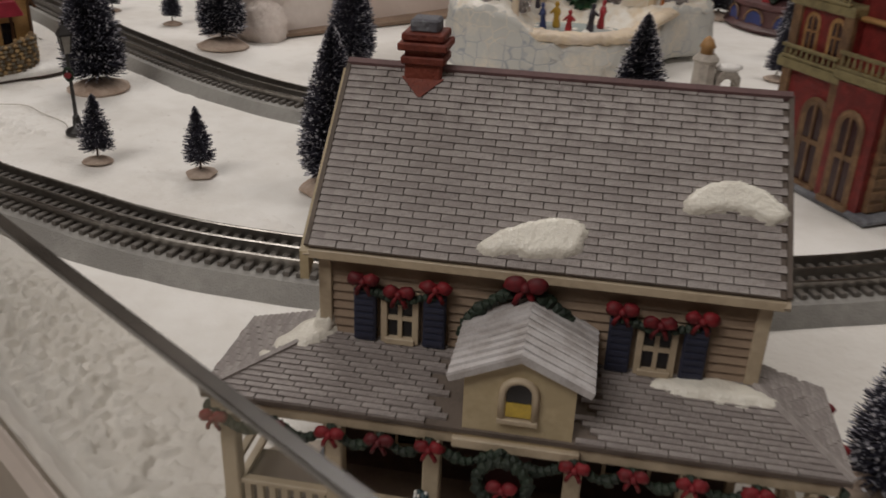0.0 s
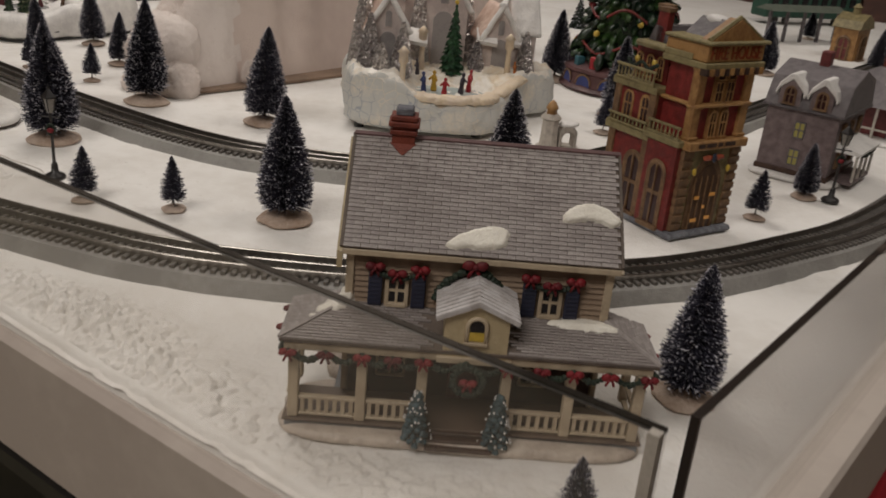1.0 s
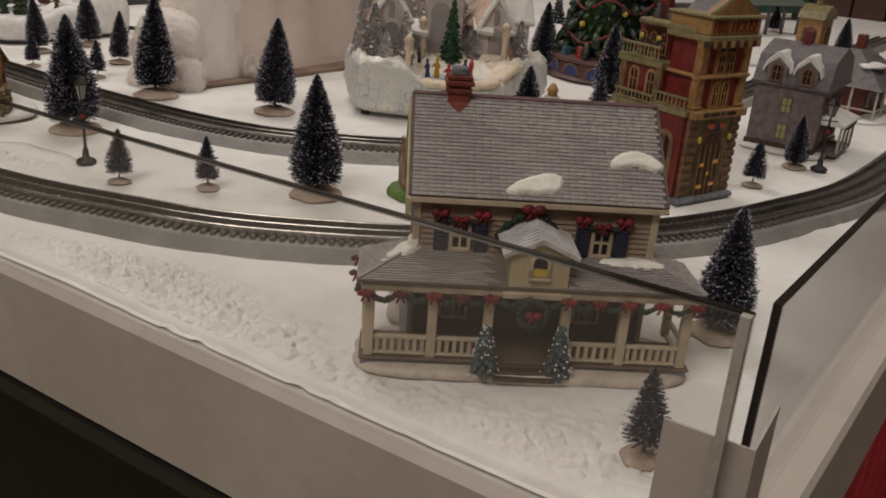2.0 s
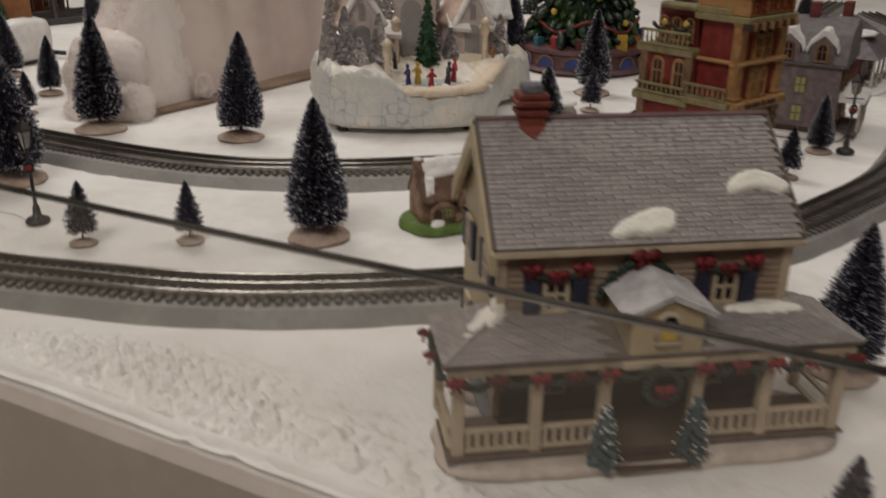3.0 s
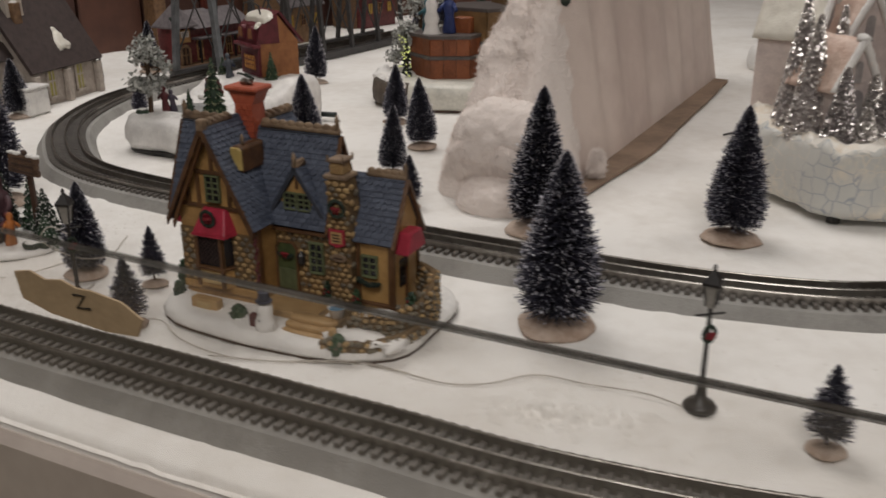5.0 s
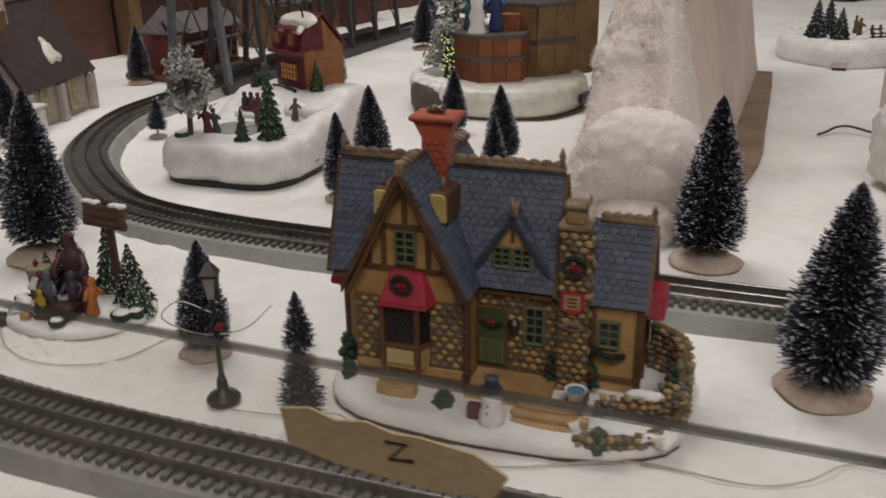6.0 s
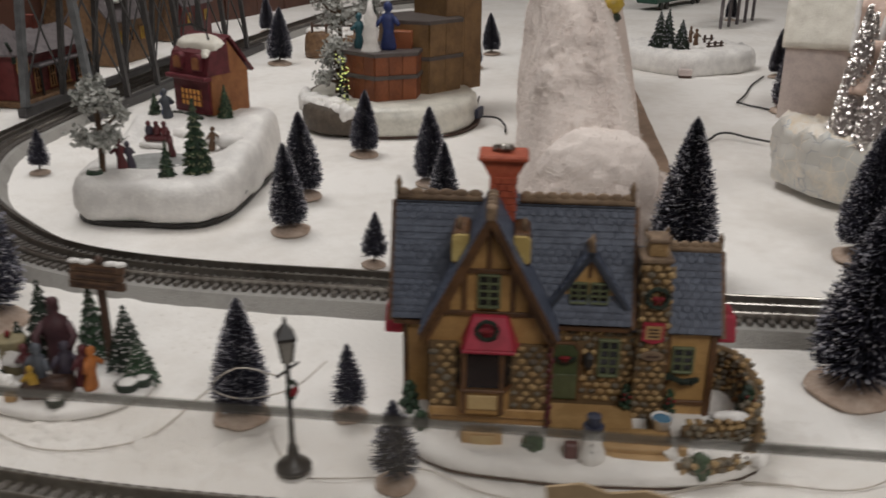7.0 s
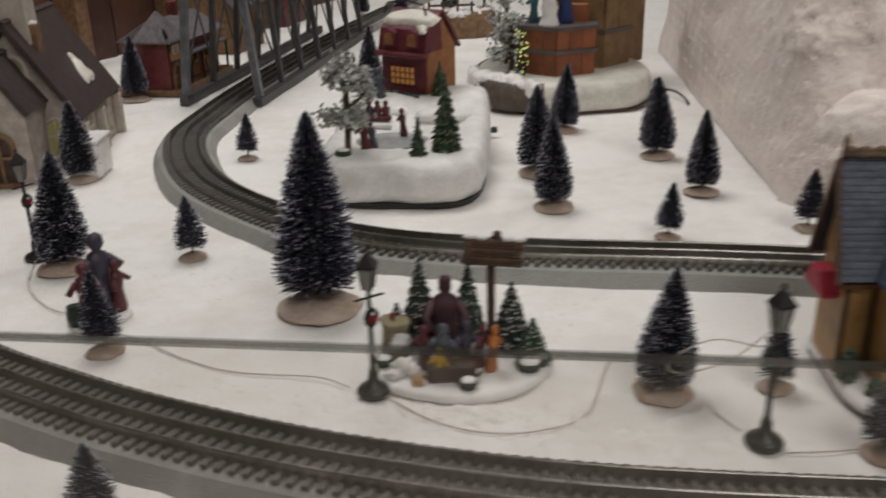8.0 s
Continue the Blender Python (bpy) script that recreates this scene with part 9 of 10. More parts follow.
# ---- church ----
def church():
    h = thing("village_church", pose(-0.733, 1.532, 0.0, 0, 0, 63), "cream stone church with dark brown snow-patched roof and arched windows", "church", "ceramic village buildings")
    CS = mat("cream_rubble_wall", (0.50, 0.44, 0.38), (0.36, 0.31, 0.27), 0.65, 90, 0.6, 400)
    DR = mat("dark_plum_roof", (0.06, 0.042, 0.039), (0.036, 0.025, 0.024), 0.6, 120, 0.4, 500)
    L, D = 0.142, 0.105
    part("wall", prism(B(), [(0.0, 0.0), (D, 0.0), (D, 0.06), (D / 2, 0.142), (0.0, 0.06)], -L, 0.0, pose(0, 0, 0, 0, 0, 90)), CS, h, "cream rubble walls")
    for s in (0, 1):
        y0 = -0.008 if s == 0 else D + 0.008
        q = [(-0.008, y0, 0.0495), (L + 0.006, y0, 0.0495), (L + 0.006, D / 2, 0.146), (-0.008, D / 2, 0.146)]
        part("roof", sheet(B(), q if s == 0 else q[::-1], 0.005), DR, h, "dark brown steep roof", bev=0.001)
    tilt = math.degrees(math.atan2(0.0965, D / 2 + 0.008))
    m = pose(0, -0.008, 0.0495, tilt, 0, 0)
    snow_lump(h, [(0.075, 0.028, 0.001, 0.7), (0.08, 0.036, 0.0015, 1.1), (0.084, 0.046, 0.0015, 0.9), (0.09, 0.03, 0.0015, 0.9), (0.083, 0.056, 0.001, 0.6)], 0.0085, m)
    for x in (0.036, 0.098):
        arch_window(h, x, -0.0008, 0.012, 0.0165, 0.04, CS, LIME)
    for x in (0.0, 0.067, 0.138):
        part("buttress", prism(B(), [(x - 0.005, 0.0), (x + 0.005, 0.0), (x + 0.005, 0.045), (x - 0.005, 0.045)], -0.009, 0.0), CS, h, bev=0.001)
    ms = pose(0, 0, 0, 0, 0, -90)
    arch_window(h, -D / 2, -0.001, 0.075, 0.024, 0.036, CS, LIME, ms)
    arch_window(h, -0.022, -0.001, 0.014, 0.018, 0.036, CS, LIME, ms)
    # entrance wing
    w = part("entrance", prism(B(), [(-0.085, 0.0), (-0.03, 0.0), (-0.03, 0.074), (-0.0575, 0.116), (-0.085, 0.074)], -0.055, 0.0, ), CS, h, "cream gabled entrance")
    w.matrix_basis = ms
    for s in (-1, 1):
        q = [(-0.0575 + s * 0.0335, -0.06, 0.068), (-0.0575 + s * 0.0335, 0.0, 0.068), (-0.0575, 0.0, 0.12), (-0.0575, -0.06, 0.12)]
        part("entrance_roof", sheet(B(), q if s > 0 else q[::-1], 0.005), DR, w, bev=0.001)
    arch_window(w, -0.0575, -0.0558, 0.004, 0.024, 0.046, FSTONE, BROWND, None, "door")
    part("chimney", box(B(), 0.02, 0.036, 0.03, 0.046, 0.1, 0.138), FSTONE, h, bev=0.001)
    part("snow_cap", blob(B(), (0.028, 0.038, 0.138), (0.009, 0.009, 0.004), 1, 0.3, 2), SNOWP, h, smooth=True)
    part("steeple", lathe(B(), [(0.024, 0.1), (0.022, 0.2), (0.027, 0.204), (0.002, 0.29)], 4, m=Matrix.Translation((0.03, D / 2, 0)) @ pose(0, 0, 0, 0, 0, 45)), CS, h)
    part("drain_pipe", tube(B(), [(L + 0.003, -0.004, 0.002), (L + 0.006, -0.004, 0.02), (L + 0.003, -0.004, 0.05)], 0.0016, 6), GREYR, h)
    b = thing("white_plaster_block", pose(-0.734, 1.5, 0.0, 0, 0, 60), "small white plaster box standing beside the church", "box")
    part("body", box(B(), -0.02, 0.022, -0.015, 0.015, 0, 0.034), SNOWP, b, bev=0.003)
    part("lid", box(B(), -0.021, 0.023, -0.016, 0.016, 0.0342, 0.038), SNOWP, b, bev=0.001)
    part("keyhole", cone(B(), 0.002, 0.002, -0.0008, 0.0008, 10, Matrix.Translation((0.0222, 0.0, 0.018)) @ pose(0, 0, 0, 0, 90, 0)), BLACK, b)


church()


# ---- railway station, far sheds ----
def station():
    h = thing("railway_station", pose(-0.532, 1.83, 0.0, 0, 0, 47) @ Matrix.Scale(0.88, 4), "dark red brick railway station with grey pointed tower roof", "station", "ceramic village buildings")
    part("platform", box(B(), -0.055, 0.16, -0.012, 0.1, 0, 0.01), FSTONE, h, "brown platform base", bev=0.002)
    part("wall", box(B(), -0.01, 0.15, 0.01, 0.09, 0.01, 0.075), REDW, h, "dark red brick walls")
    part("roof", prism(B(), [(-0.004, 0.074), (0.104, 0.074), (0.05, 0.105)], -0.16, 0.012, pose(0, 0, 0, 0, 0, 90)), GREYR, h, "grey gabled roof", bev=0.001)
    t = part("tower", box(B(), -0.046, -0.01, 0.002, 0.04, 0.01, 0.082), REDW, h, "dark red brick tower")
    part("tower_roof", lathe(B(), [(0.044, 0.08), (0.043, 0.083), (0.0015, 0.124)], 4, m=Matrix.Translation((-0.028, 0.021, 0)) @ pose(0, 0, 0, 0, 0, 45)), GREYR, t, "grey pointed roof")
    part("sign_board", box(B(), -0.042, -0.014, -0.003, -0.0005, 0.052, 0.076), FTAN, t, "tan sign board")
    part("sign_panel", box(B(), -0.038, -0.018, -0.0036, -0.003, 0.062, 0.073), WHITEP, t)
    bm = B()
    for z in (0.0645, 0.0675, 0.0705):
        box(bm, -0.036, -0.02, -0.0039, -0.0036, z - 0.0006, z + 0.0006)
    part("sign_bar", bm, BROWND, t)
    arch_window(t, -0.028, -0.0006, 0.01, 0.022, 0.036, FSTONE, BROWND, None, "door")
    for x in (0.02, 0.06, 0.1, 0.135):
        arch_window(h, x, 0.0095, 0.016, 0.014, 0.036, FTAN, FWIN)
    part("awning", box(B(), 0.0, 0.15, -0.012, 0.01, 0.054, 0.058), GREYR, h, bev=0.001)
    for x in (0.005, 0.05, 0.1, 0.145):
        part("post", box(B(), x - 0.0015, x + 0.0015, -0.01, -0.007, 0.01, 0.054), BLACK, h)
    part("chimney", box(B(), 0.08, 0.094, 0.045, 0.059, 0.095, 0.125), BRICKRED, h, bev=0.001)
    garland(t, [(-0.06, -0.004, 0.1), (-0.052, -0.004, 0.086), (-0.05, -0.004, 0.07)], 0.004)
    for c, ang, w, top, wm, rm, lab in (((-0.17, 2.36), 45, 0.12, 0.12, REDW, GREYR, "dark red brick village house with snowy grey roof"), ((-0.36, 2.13), 45, 0.12, 0.13, FSTONE, GREYR, "brown village house with grey snowy roof")):
        b = thing("village_house", pose(c[0], c[1], 0, 0, 0, ang), lab, "house", "ceramic village buildings")
        part("wall", prism(B(), [(-0.04, 0), (0.04, 0), (0.04, top * 0.6), (0, top * 0.95), (-0.04, top * 0.6)], -w / 2, w / 2, pose(0, 0, 0, 0, 0, 90)), wm, b)
        for s in (-1, 1):
            q = [(-w / 2 - 0.004, s * 0.046, top * 0.56), (w / 2 + 0.004, s * 0.046, top * 0.56), (w / 2 + 0.004, 0, top), (-w / 2 - 0.004, 0, top)]
            part("roof", sheet(B(), q if s < 0 else q[::-1], 0.003), rm, b)
        for x in (-0.3, 0.0, 0.3):
            sash(b, (x * w, -0.0406, top * 0.35), 0.012, 0.02, FTAN, LITYEL if x else FWIN, 2, 2)
        part("chimney", box(B(), 0.02, 0.032, -0.006, 0.006, top * 0.85, top * 1.18), BRICKRED, b)
        part("snow_patch", blob(B(), (-0.01, -0.022, top * 0.8), (0.03, 0.012, 0.005), 2, 0.4, 2), SNOWP, b, smooth=True)


station()


# ---- steel trestle over the inner loop ----
def trestle():
    h = thing("steel_trestle_bridge", pose(-0.488, 1.675, 0.0, 0, 0, 48), "dark grey steel trestle bridge with braced legs over the track", "bridge")
    STEEL = mat("dark_grey_steel", (0.065, 0.062, 0.062), (0.04, 0.038, 0.038), 0.5, 80)
    STEELL = mat("grey_steel_leg", (0.16, 0.17, 0.18), (0.1, 0.105, 0.11), 0.45, 80)
    for y in (0.0, 0.098):
        part("sill_beam", box(B(), -0.01, 0.6, y - 0.006, y + 0.006, 0.0, 0.012), STEEL, h, "dark grey base beam", bev=0.001)
    for i in range(7):
        x = i * 0.088
        for y, k in ((0.0, 1), (0.098, -1)):
            part("leg", tube(B(), [(x, y, 0.012), (x + 0.004, y + k * 0.018, 0.2)], 0.0048 if i else 0.0062, 4), STEELL if i == 0 else STEEL, h, "steel trestle leg")
            if i < 6:
                for a, b in ((0.0, 0.088), (0.088, 0.0)):
                    part("brace", tube(B(), [(x + a, y + k * 0.003, 0.03), (x + b, y + k * 0.016, 0.19)], 0.0014, 4), STEEL, h)
        part("cross_beam", box(B(), x - 0.004, x + 0.004, 0.01, 0.088, 0.192, 0.202), STEEL, h)
    part("deck", box(B(), -0.02, 0.6, 0.014, 0.084, 0.202, 0.212), STEEL, h, "dark bridge deck", bev=0.001)
    for y in (0.018, 0.08):
        part("girder", box(B(), -0.02, 0.6, y - 0.003, y + 0.003, 0.212, 0.232), STEEL, h)
    g = thing("covered_truss_bridge", pose(-0.62, 2.06, 0.0, 0, 0, 30), "dark lattice railway truss bridge behind the station", "bridge")
    for y in (0.0, 0.07):
        part("chord", box(B(), 0, 0.5, y - 0.004, y + 0.004, 0.118, 0.126), STEEL, g)
        part("chord", box(B(), 0, 0.5, y - 0.004, y + 0.004, 0.18, 0.187), STEEL, g)
        for i in range(9):
            part("strut", box(B(), i * 0.06, i * 0.06 + 0.004, y - 0.002, y + 0.002, 0.126, 0.18), STEEL, g)
            part("strut", tube(B(), [(i * 0.06, y, 0.126), (min(0.5, i * 0.06 + 0.06), y, 0.18)], 0.0016, 4), STEEL, g)
    for x in (0.02, 0.25, 0.48):
        part("pier", box(B(), x - 0.012, x + 0.012, 0.0, 0.07, 0.0, 0.118), FSTONE, g, bev=0.002)


trestle()


# ---- far snowy mill and other distant pieces ----
def distant():
    h = thing("snowy_mill_ornament", pose(0.02, 1.99, 0.0, 0, 0, -30), "dark rocky snow-topped ornament with a small lit tree", "ornament")
    part("rock", mound(B(), 0.07, 0.05, 0.045, 2.6, 0.15, 5), FSTONE, h, "dark brown rock", smooth=True)
    bm = B()
    for i in range(40):
        a = random.uniform(0, 6.28)
        r = random.random() ** 0.5
        blob(bm, (0.066 * r * math.cos(a), 0.047 * r * math.sin(a), 0.046 - 0.006 * r), (0.013, 0.012, 0.008), 1, 0.4, 2, i)
    part("snow_top", bm, SNOWP, h, smooth=True)
    for x in (-0.05, -0.025, 0.0, 0.025):
        part("fence_post", box(B(), x - 0.002, x + 0.002, -0.044, -0.04, 0.045, 0.063), BROWND, h)
    part("fence_rail", box(B(), -0.052, 0.03, -0.043, -0.041, 0.055, 0.059), BROWND, h)
    tree_like(h, -0.01, 0.0, 0.05, 0.06, 0.018, GREEN, "green_tree", 50)
    frosted_tree(h, 0.05, 0.0, 0.04, 0.08, 31, FROSTLEAF)
    p = thing("snowy_farmyard_ornament", pose(0.492, 1.587, 0.0, 0, 0, -10), "low white snow platform with a fence and small trees", "ornament", "lit village ornaments")
    part("snow_base", mound(B(), 0.106, 0.1, 0.036, 2.6, 0.08, 3, icing=0.3), SNOWP, p, "rounded white snow base", smooth=True)
    for i in range(3):
        part("fence_post", box(B(), 0.004 + i * 0.013, 0.007 + i * 0.013, -0.05, -0.047, 0.033, 0.047), BROWND, p)
    for z in (0.0375, 0.0425):
        part("fence_rail", box(B(), 0.001, 0.036, -0.0495, -0.0475, z, z + 0.0022), BROWND, p)
    for i in range(2):
        part("fence_post", box(B(), 0.032 + i * 0.014, 0.035 + i * 0.014, -0.002, 0.001, 0.034, 0.05), BROWND, p)
    part("fence_rail", box(B(), 0.029, 0.052, -0.0015, 0.0005, 0.042, 0.0445), BROWND, p)
    tuft_tree(p, -0.07, -0.012, 0.033, 0.062, 0.02, GREEN, "green_tree", 300, "dark conifer with frosted tips", 41, FROST)
    tuft_tree(p, -0.045, -0.04, 0.033, 0.05, 0.018, GREEN, "green_tree", 260, "dark conifer with frosted tips", 42, FROST)
    tuft_tree(p, -0.03, 0.02, 0.034, 0.06, 0.018, GREEN, "green_tree", 260, "dark conifer with frosted tips", 43, FROST)
    figure(p, 0.0, -0.02, 0.035, 0.03, 7, "figurine")
    figure(p, 0.012, 0.012, 0.035, 0.03, 7, "figurine")
    for x, y, r in ((-0.01, -0.045, 0.013), (0.03, -0.025, 0.016), (0.055, -0.015, 0.014), (0.03, 0.03, 0.015)):
        part("snow_drift", blob(B(), (x, y, 0.036), (r, r * 0.8, r * 0.45), 2, 0.4, 2, x * 300), SNOWP, p, smooth=True)
    s = thing("small_white_tag", pose(0.4, 1.502, 0.0, 0, 0, -40), "small pinkish white box on the snow", "box")
    part("body", box(B(), -0.0105, 0.0105, -0.006, 0.006, 0.003, 0.0135), PINKW, s, bev=0.001)
    part("foot", box(B(), -0.01, 0.01, -0.0055, 0.0055, 0, 0.0034), BROWND, s)
    f = thing("yellow_flower_light", pose(-0.14, 1.097, 0.174, 0, 0, 0), "yellow bulb light with green leaves clipped on the hill", "light")
    part("bulb", blob(B(), (0, 0, 0.008), (0.011, 0.009, 0.009), 2, 0.2, 2), LITYEL, f, smooth=True)
    part("leaf", blob(B(), (0, 0, -0.004), (0.009, 0.007, 0.005), 2, 0.3, 2), GREEN, f, smooth=True)


distant()


# ---- carollers' bench scene ----
def bench_scene():
    h = thing("roadside_scene_ornament", pose(-0.652, 0.993, 0.0, 0, 0, -30), "oval snow base with moulded figures, conifers and a brown wooden signboard", "ornament")
    part("snow_base", mound(B(), 0.0485, 0.0385, 0.005, 2.2, 0.05, 4, 0.007, -0.0105), SNOWP, h, "white oval snow base", smooth=True)
    s = part("sign_post", box(B(), 0.0232, 0.0278, 0.004, 0.0075, 0.004, 0.0715), BROWND, h, bev=0.0006)
    BRD = mat("weathered_brown_board", (0.15, 0.085, 0.05), (0.08, 0.045, 0.028), 0.7, 120, 0.6, 400)
    tilt = Matrix.Translation((0.026, 0.0, 0.0652)) @ pose(0, 0, 0, 0, 3, -8)
    for k in range(3):
        b = part("plank", box(B(), -0.0168 + 0.0006 * k, 0.0168 - 0.0008 * (k % 2), -0.0012, 0.0022, -0.0078 + k * 0.0053, -0.0028 + k * 0.0053, tilt), BRD, s, "brown signboard plank", bev=0.0006)
        part("sign_bar", box(B(), -0.012, 0.012, -0.0016, -0.0011, -0.0062 + k * 0.0053, -0.0046 + k * 0.0053, tilt), BROWND, b)
    for x in (-0.013, -0.006, 0.0085, 0.0145):
        part("snow_cap", blob(B(), tilt @ Vector((x, 0.0005, 0.0088)), (0.0042, 0.0028, 0.0016), 2, 0.4, 2, x * 999), SNOWP, s, smooth=True)
    part("bird", blob(B(), tilt @ Vector((0.0015, 0.0008, 0.0105)), (0.0026, 0.0022, 0.0026), 2, 0.3, 2), BROWND, s, smooth=True)
    for i, (x, y, hh, r) in enumerate(((-0.0151, 0.0135, 0.054, 0.0148), (0.013, 0.0165, 0.05, 0.0125), (0.0369, 0.0034, 0.042, 0.0142), (0.0473, -0.0107, 0.026, 0.0115), (-0.0285, 0.008, 0.03, 0.0105))):
        tuft_tree(h, x, y, 0.003, hh, r, SHRUBG if i % 2 else GREEN, "conifer", 420, "dark green moulded conifer dabbed with snow", 40 + i, SNOWP)
    m = Matrix.Translation((-0.001, -0.002, 0.004)) @ Matrix.Diagonal((0.9, 0.9, 0.9, 1))
    bm = lathe(B(), [(0.0075, 0), (0.0085, 0.012), (0.0072, 0.024), (0.009, 0.034), (0.0078, 0.04), (0.003, 0.0435), (0.0042, 0.047), (0.0038, 0.051), (0.0044, 0.0515), (0.0032, 0.0545), (0.0008, 0.0555)], 14, 1, 0.78, m)
    for k in (-1, 1):
        tube(bm, [m @ Vector(q) for q in ((k * 0.0075, 0, 0.037), (k * 0.0125, -0.004, 0.029), (k * 0.0095, -0.0105, 0.0225))], 0.0026, 8)
    part("figurine", bm, mat("plum_coat_paint", (0.075, 0.03, 0.036), (0.035, 0.018, 0.024), 0.6, 90), h, "moulded man figure in a dark plum coat", smooth=True)
    for x, y, hh, k in ((-0.0046, -0.0239, 0.033, 8), (0.0075, -0.019, 0.031, 3), (-0.0135, -0.017, 0.029, 4), (0.0223, -0.0229, 0.0285, 5), (0.016, -0.0175, 0.027, 4), (-0.0065, -0.031, 0.022, 2)):
        figure(h, x, y, 0.004, hh, k, "figurine", 5)
    part("sleigh", slab(B(), [(-0.0125, -0.0345), (0.0135, -0.0345), (0.0145, -0.0215), (-0.0135, -0.0215)], 0.0045, 0.0148), BROWND, h, "dark wooden sleigh box", bev=0.0016)
    part("runner", tube(B(), [(-0.015, -0.034, 0.0095), (-0.011, -0.0345, 0.0052), (0.011, -0.0345, 0.0052), (0.0165, -0.0345, 0.0105)], 0.0009, 6), BROWND, h)
    part("stump", lathe(B(), [(0.0085, 0.004), (0.0078, 0.022), (0.0092, 0.0262), (0.007, 0.0268)], 14, m=Matrix.Translation((-0.0299, 0.0, 0)), wob=0.2, sd=3), mat("olive_bark", (0.24, 0.20, 0.11), (0.13, 0.11, 0.06), 0.7, 100), h, "olive tree stump", smooth=True)
    part("snow_patch", blob(B(), (-0.0275, -0.0075, 0.0165), (0.0058, 0.0032, 0.0052), 3, 0.5, 2), SNOWP, h, smooth=True)
    part("cardinal", blob(B(), (-0.031, 0.0, 0.0292), (0.0016, 0.0022, 0.0024), 2, 0.3, 2), REDBOW, h, "small red bird", smooth=True)
    for x, y, r in ((-0.0265, -0.0235, (0.0062, 0.0032, 0.0062)), (-0.0205, -0.0265, (0.0034, 0.0034, 0.0048)), (-0.0315, -0.0275, (0.0046, 0.003, 0.0032))):
        part("goose", blob(B(), (x, y, 0.0045 + r[2] * 0.8), r, 3, 0.6, 2, x * 500), SNOWP, h, "white and grey bird shape", smooth=True)
    part("basket", box(B(), -0.0215, -0.015, -0.0375, -0.032, 0.004, 0.0098), TANSTEP, h, "tan basket", bev=0.0012)
    for x, y, r in ((0.0085, -0.0405, 0.0056), (0.0435, -0.0235, 0.0075), (0.0505, -0.0185, 0.0055), (-0.0365, -0.012, 0.0055)):
        pt = part("pot", lathe(B(), [(r * 0.7, 0.003), (r, 0.0085), (r * 0.9, 0.0095)], 14, m=Matrix.Translation((x, y, 0))), GREEN, h, "dark green pot", smooth=True)
        part("snow_cap", blob(B(), (x, y, 0.0094), (r * 0.78, r * 0.78, 0.0016), 2, 0.3, 2), SNOWP, pt, smooth=True)
    f = thing("street_figures_ornament", pose(-0.806, 1.166, 0.0, 0, 0, 10), "moulded group of figures in red and brown on snow", "ornament")
    part("snow_base", mound(B(), 0.02, 0.016, 0.004, 2.2, 0.08, 4), SNOWP, f, smooth=True)
    figure(f, -0.008, -0.004, 0.003, 0.04, 4, "figurine", 2)
    figure(f, 0.004, 0.002, 0.003, 0.055, 3, "figurine", 2)
    figure(f, 0.012, -0.004, 0.003, 0.036, 4, "figurine", 2)
    part("stall", box(B(), -0.004, 0.017, 0.006, 0.012, 0.003, 0.03), FSTONE, f, bev=0.001)
    part("barrel", lathe(B(), [(0.005, 0.003), (0.006, 0.009), (0.005, 0.016)], 10, m=Matrix.Translation((-0.016, -0.004, 0))), GREEN, f)


bench_scene()


# ---- card, wires, loose snow ----
def wire(name, pts, r, material, label):
    line = catmull(pts, 0.006)
    root = tagged(part(name, tube(B(), line, r, 6), material, None, "", True), label, "cable")
    return root


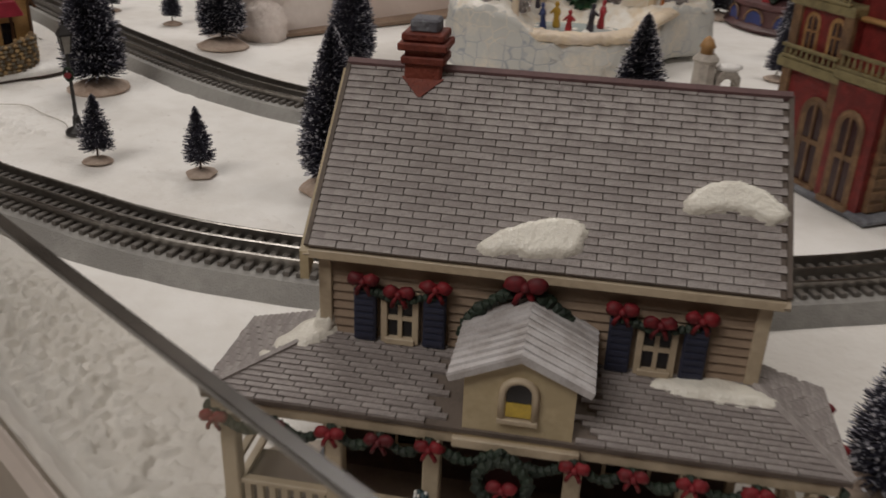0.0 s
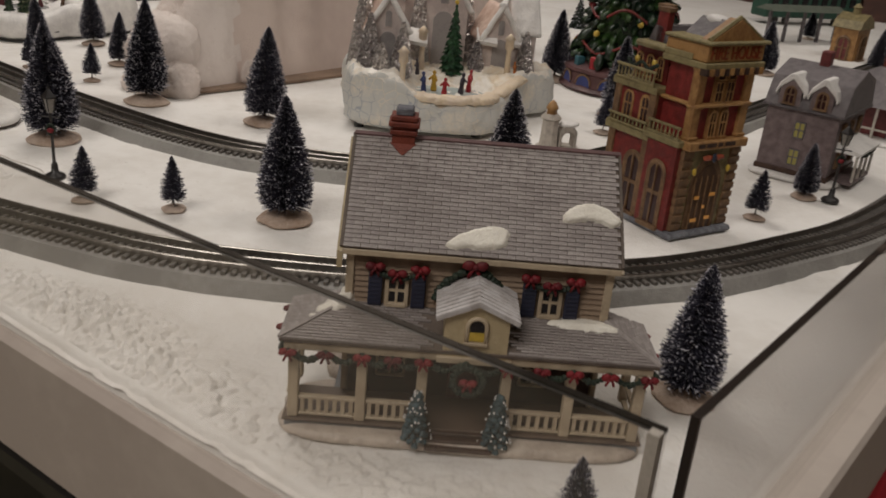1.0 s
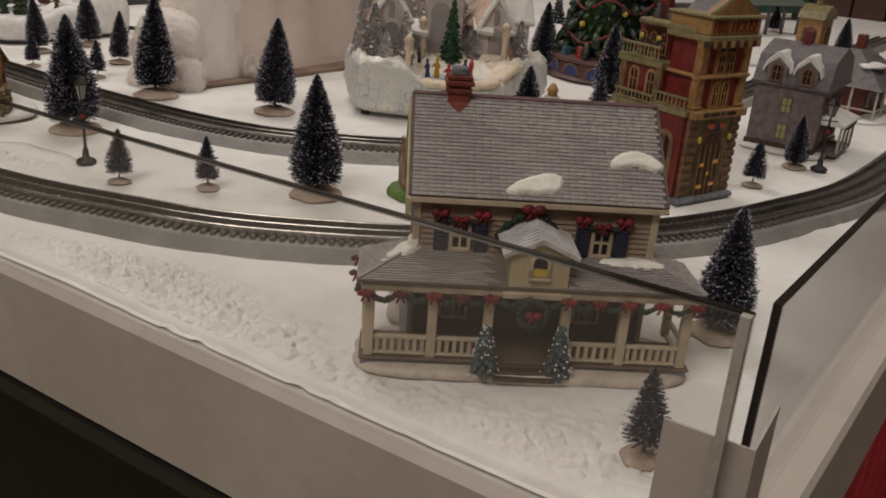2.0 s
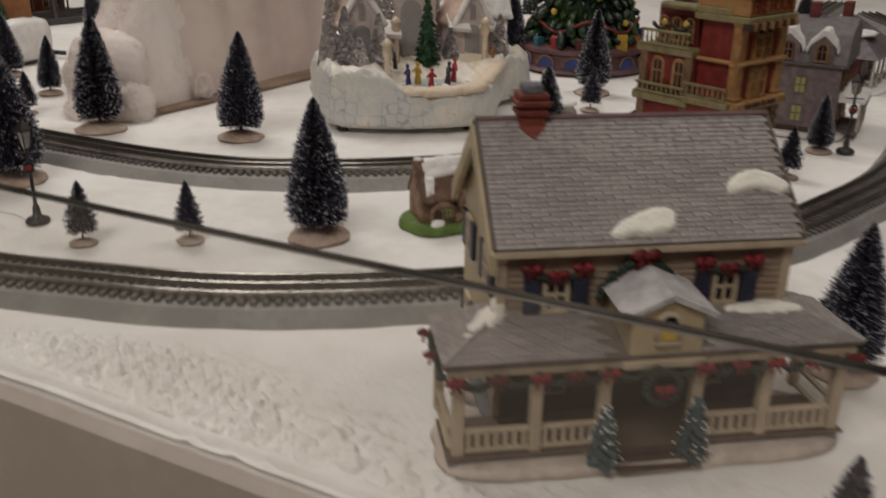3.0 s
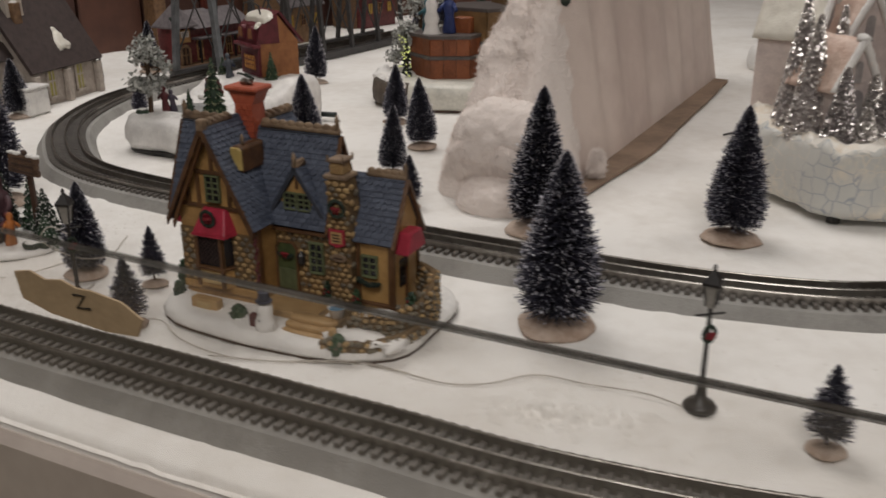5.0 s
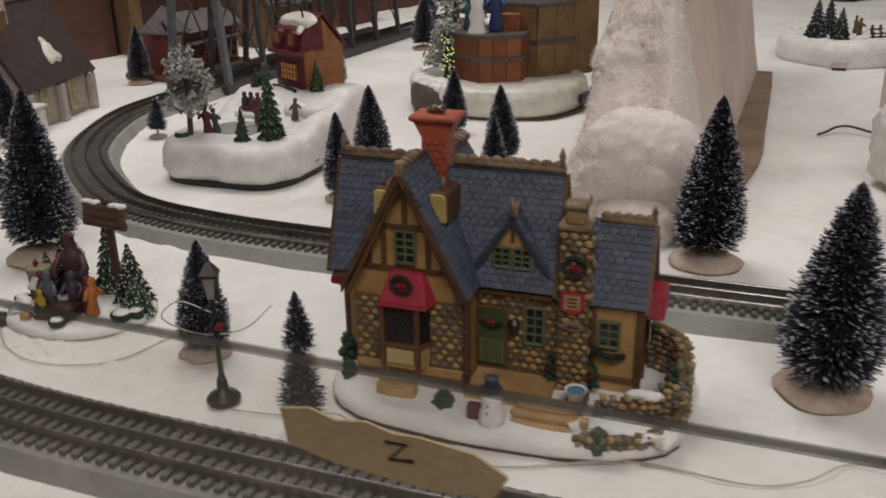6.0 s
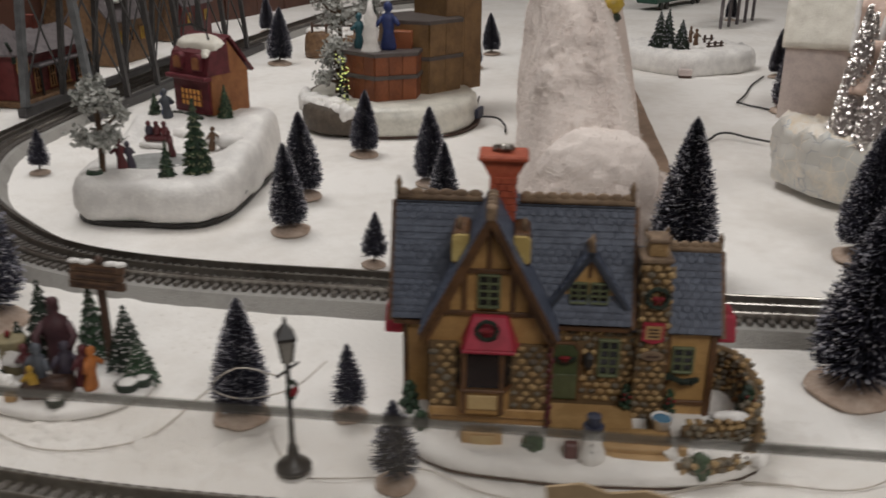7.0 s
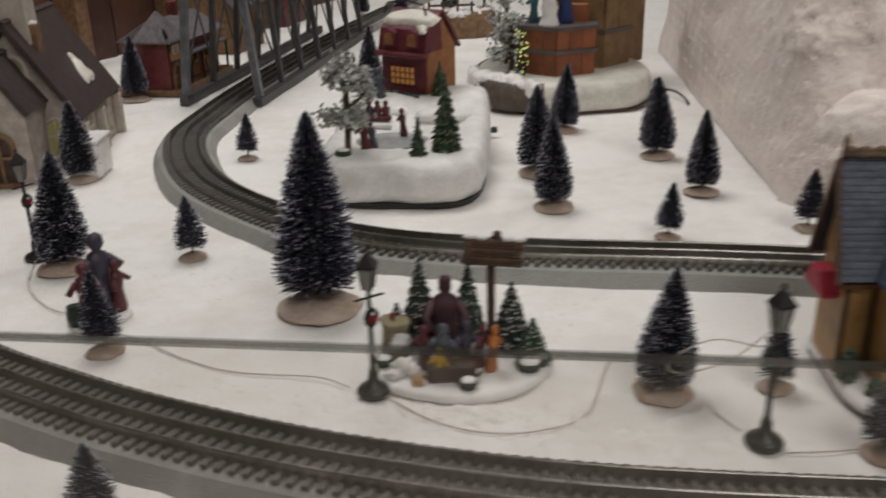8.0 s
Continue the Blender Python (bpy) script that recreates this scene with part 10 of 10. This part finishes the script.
def wires():
    def run(pts, label="thin pale lamp wire lying on the snow", r=0.00042, z=0.0008, material=None, name="lamp_cable"):
        wire(name, [(p[0], p[1], p[2] if len(p) > 2 else z + max(0.0, snow_height(p[0], p[1]))) for p in pts], r, material or WIREM, label)
    run([(-0.705, 0.985, 0.002), (-0.701, 0.971), (-0.695, 0.945), (-0.68, 0.92), (-0.654, 0.904), (-0.625, 0.903), (-0.589, 0.93), (-0.572, 0.941)])
    run([(-0.82, 1.16), (-0.797, 1.127), (-0.778, 1.079), (-0.759, 1.048), (-0.724, 1.017), (-0.714, 0.996)])
    run([(-0.571, 0.823), (-0.551, 0.811), (-0.535, 0.803), (-0.517, 0.799), (-0.503, 0.768), (-0.475, 0.738), (-0.442, 0.723), (-0.402, 0.712), (-0.368, 0.692)])
    run([(-0.573, 0.84, 0.003), (-0.575, 0.843), (-0.572, 0.866), (-0.569, 0.874)])
    run([(-0.485, 0.741), (-0.448, 0.725), (-0.394, 0.709), (-0.352, 0.677), (-0.325, 0.67), (-0.296, 0.674), (-0.27, 0.657), (-0.242, 0.64), (-0.227, 0.62)])
    run([(-0.574, 0.842, 0.05), (-0.59, 0.858, 0.052), (-0.6, 0.874, 0.036), (-0.58, 0.884, 0.018), (-0.556, 0.874, 0.022), (-0.54, 0.862, 0.04)], "thin pale wire curling off the lamp")
    run([(-0.82, 1.3, 0.002), (-0.835, 1.25), (-0.83, 1.2), (-0.81, 1.17)])
    lab = "black power cable lying on the snow"
    run([(0.104, 1.187), (0.118, 1.19, 0.003), (0.134, 1.194, 0.006), (0.147, 1.188, 0.007), (0.156, 1.165, 0.005), (0.16, 1.13, 0.006)], lab, 0.0014, 0.002, WIREB, "extension_cable")
    run([(0.51, 1.435), (0.434, 1.395), (0.37, 1.352), (0.318, 1.322), (0.308, 1.312, 0.004), (0.312, 1.296), (0.315, 1.275), (0.313, 1.24)], lab, 0.0014, 0.002, WIREB, "extension_cable")
    run([(-0.073, 1.346), (-0.058, 1.368, 0.004), (-0.053, 1.392, 0.008), (-0.058, 1.415, 0.006), (-0.062, 1.43), (-0.035, 1.465, 0.01), (-0.02, 1.48, 0.02)], lab, 0.0014, 0.002, WIREB, "extension_cable")
    run([(-0.372, 1.389), (-0.355, 1.378), (-0.34, 1.37)], "dark green plug beside the snow platform", 0.0036, 0.008, mat("dark_green_plug", (0.012, 0.022, 0.02), None, 0.5, 60), "extension_plug")


def snow_crust():
    """Crumbled flaky snow lying over the blanket in front of the outer loop."""
    NS, NR = 1080, 155
    mid = np.array([(p.x, p.y) for p in catmull([(x, y, 0) for x, y in LINE_A], 0.01)])
    drifts = ((0.46, 0.22, 0.045, 0.036, 0.16, 1.15), (0.62, 0.12, 0.085, 0.02, -0.2, 0.8), (0.725, 0.04, 0.135, 0.014, -0.3, 0.8), (0.08, 0.08, 0.05, 0.03, -0.2, 0.6), (1.2, 0.2, 0.1, 0.05, 0.1, 0.5), (0.25, 0.1, 0.02, 0.03, 0.0, 0.5))
    V, F = [], []
    for i in range(NS + 1):
        s = 0.01 + 1.3 * i / NS
        row = np.array([tb(s, 0.004 + 0.2 * j / NR)[:2] for j in range(NR + 1)])
        away = np.sqrt(((row[:, None, :] - mid[None, :, :]) ** 2).sum(-1)).min(1)
        for j in range(NR + 1):
            x, y = row[j]
            r = 0.004 + 0.2 * j / NR
            m = max(math.exp(-((s - c0) / w0) ** 4 - ((r - c1 - k * (s - c0)) / w1) ** 2) * h for c0, w0, c1, w1, k, h in drifts)
            m += 0.45 * noise.noise((x * 26, y * 26, 5.2)) * (0.3 + m) + 0.12 * noise.noise((x * 7, y * 7, 2.2))
            m = max(0.0, min(1.0, m)) * min(1.0, max(0.0, (r - 0.008) / 0.014)) * max(0.0, min(1.0, (away[j] - 0.042) / 0.03))
            q = max(0.0, noise.noise((x * 165, y * 165, 1.0)) + 0.1)
            c = max(0.0, noise.noise((x * 320, y * 320, 8.0)))
            lift = m * (0.016 * min(q * 2.0, 0.27) + 0.006 * c) - 0.0003
            if i in (0, NS) or j in (0, NR) or r < 0.013 or away[j] < 0.036:
                lift = -0.004
            V.append((x, y, snow_height(x, y) + lift))
    for i in range(NS):
        for j in range(NR):
            a = i * (NR + 1) + j
            F.append((a, a + 1, a + NR + 2, a + NR + 1))
    ob = pydata("snow_crust", V, F, SNOW, None, "", True)
    tagged(ob, "crumbled flaky artificial snow in front of the track", "snow", kind="stuff")


def snow_flakes():
    """Loose chips of artificial snow lying between the two loops."""
    rnd = random.Random(77)
    V, F = [], []
    patches = ((-0.775, 1.05, 0.05, 0.035, 150), (-0.815, 1.075, 0.03, 0.03, 60), (-0.585, 1.012, 0.06, 0.012, 110), (-0.265, 0.662, 0.035, 0.012, 70), (-0.66, 0.93, 0.05, 0.02, 60), (-0.42, 0.70, 0.05, 0.02, 50),
               (-0.12, 0.62, 0.09, 0.03, 60), (-0.74, 1.19, 0.05, 0.05, 70), (0.12, 0.56, 0.05, 0.03, 40))
    for cx, cy, rx, ry, n in patches:
        for i in range(n):
            x, y = cx + AX.x * rnd.gauss(0, rx) * 0.6 + BX.x * rnd.gauss(0, ry) * 0.6, cy + AX.y * rnd.gauss(0, rx) * 0.6 + BX.y * rnd.gauss(0, ry) * 0.6
            z = snow_height(x, y)
            r = rnd.uniform(0.0008, 0.0024)
            k = len(V)
            V.append((x + rnd.uniform(-0.3, 0.3) * r, y, z + r * rnd.uniform(0.3, 0.7)))
            for j in range(6):
                a = j * math.pi / 3 + rnd.uniform(-0.3, 0.3)
                q = r * rnd.uniform(0.6, 1.3)
                V.append((x + q * math.cos(a), y + q * math.sin(a) * 0.8, z - 0.0004))
            F += [(k, k + 1 + j, k + 1 + (j + 1) % 6) for j in range(6)]
    tagged(pydata("snow_flake", V, F, SNOW, None, "", True), "loose white chips of artificial snow on the blanket", "snow", kind="stuff")


wires()
snow_crust()
snow_flakes()
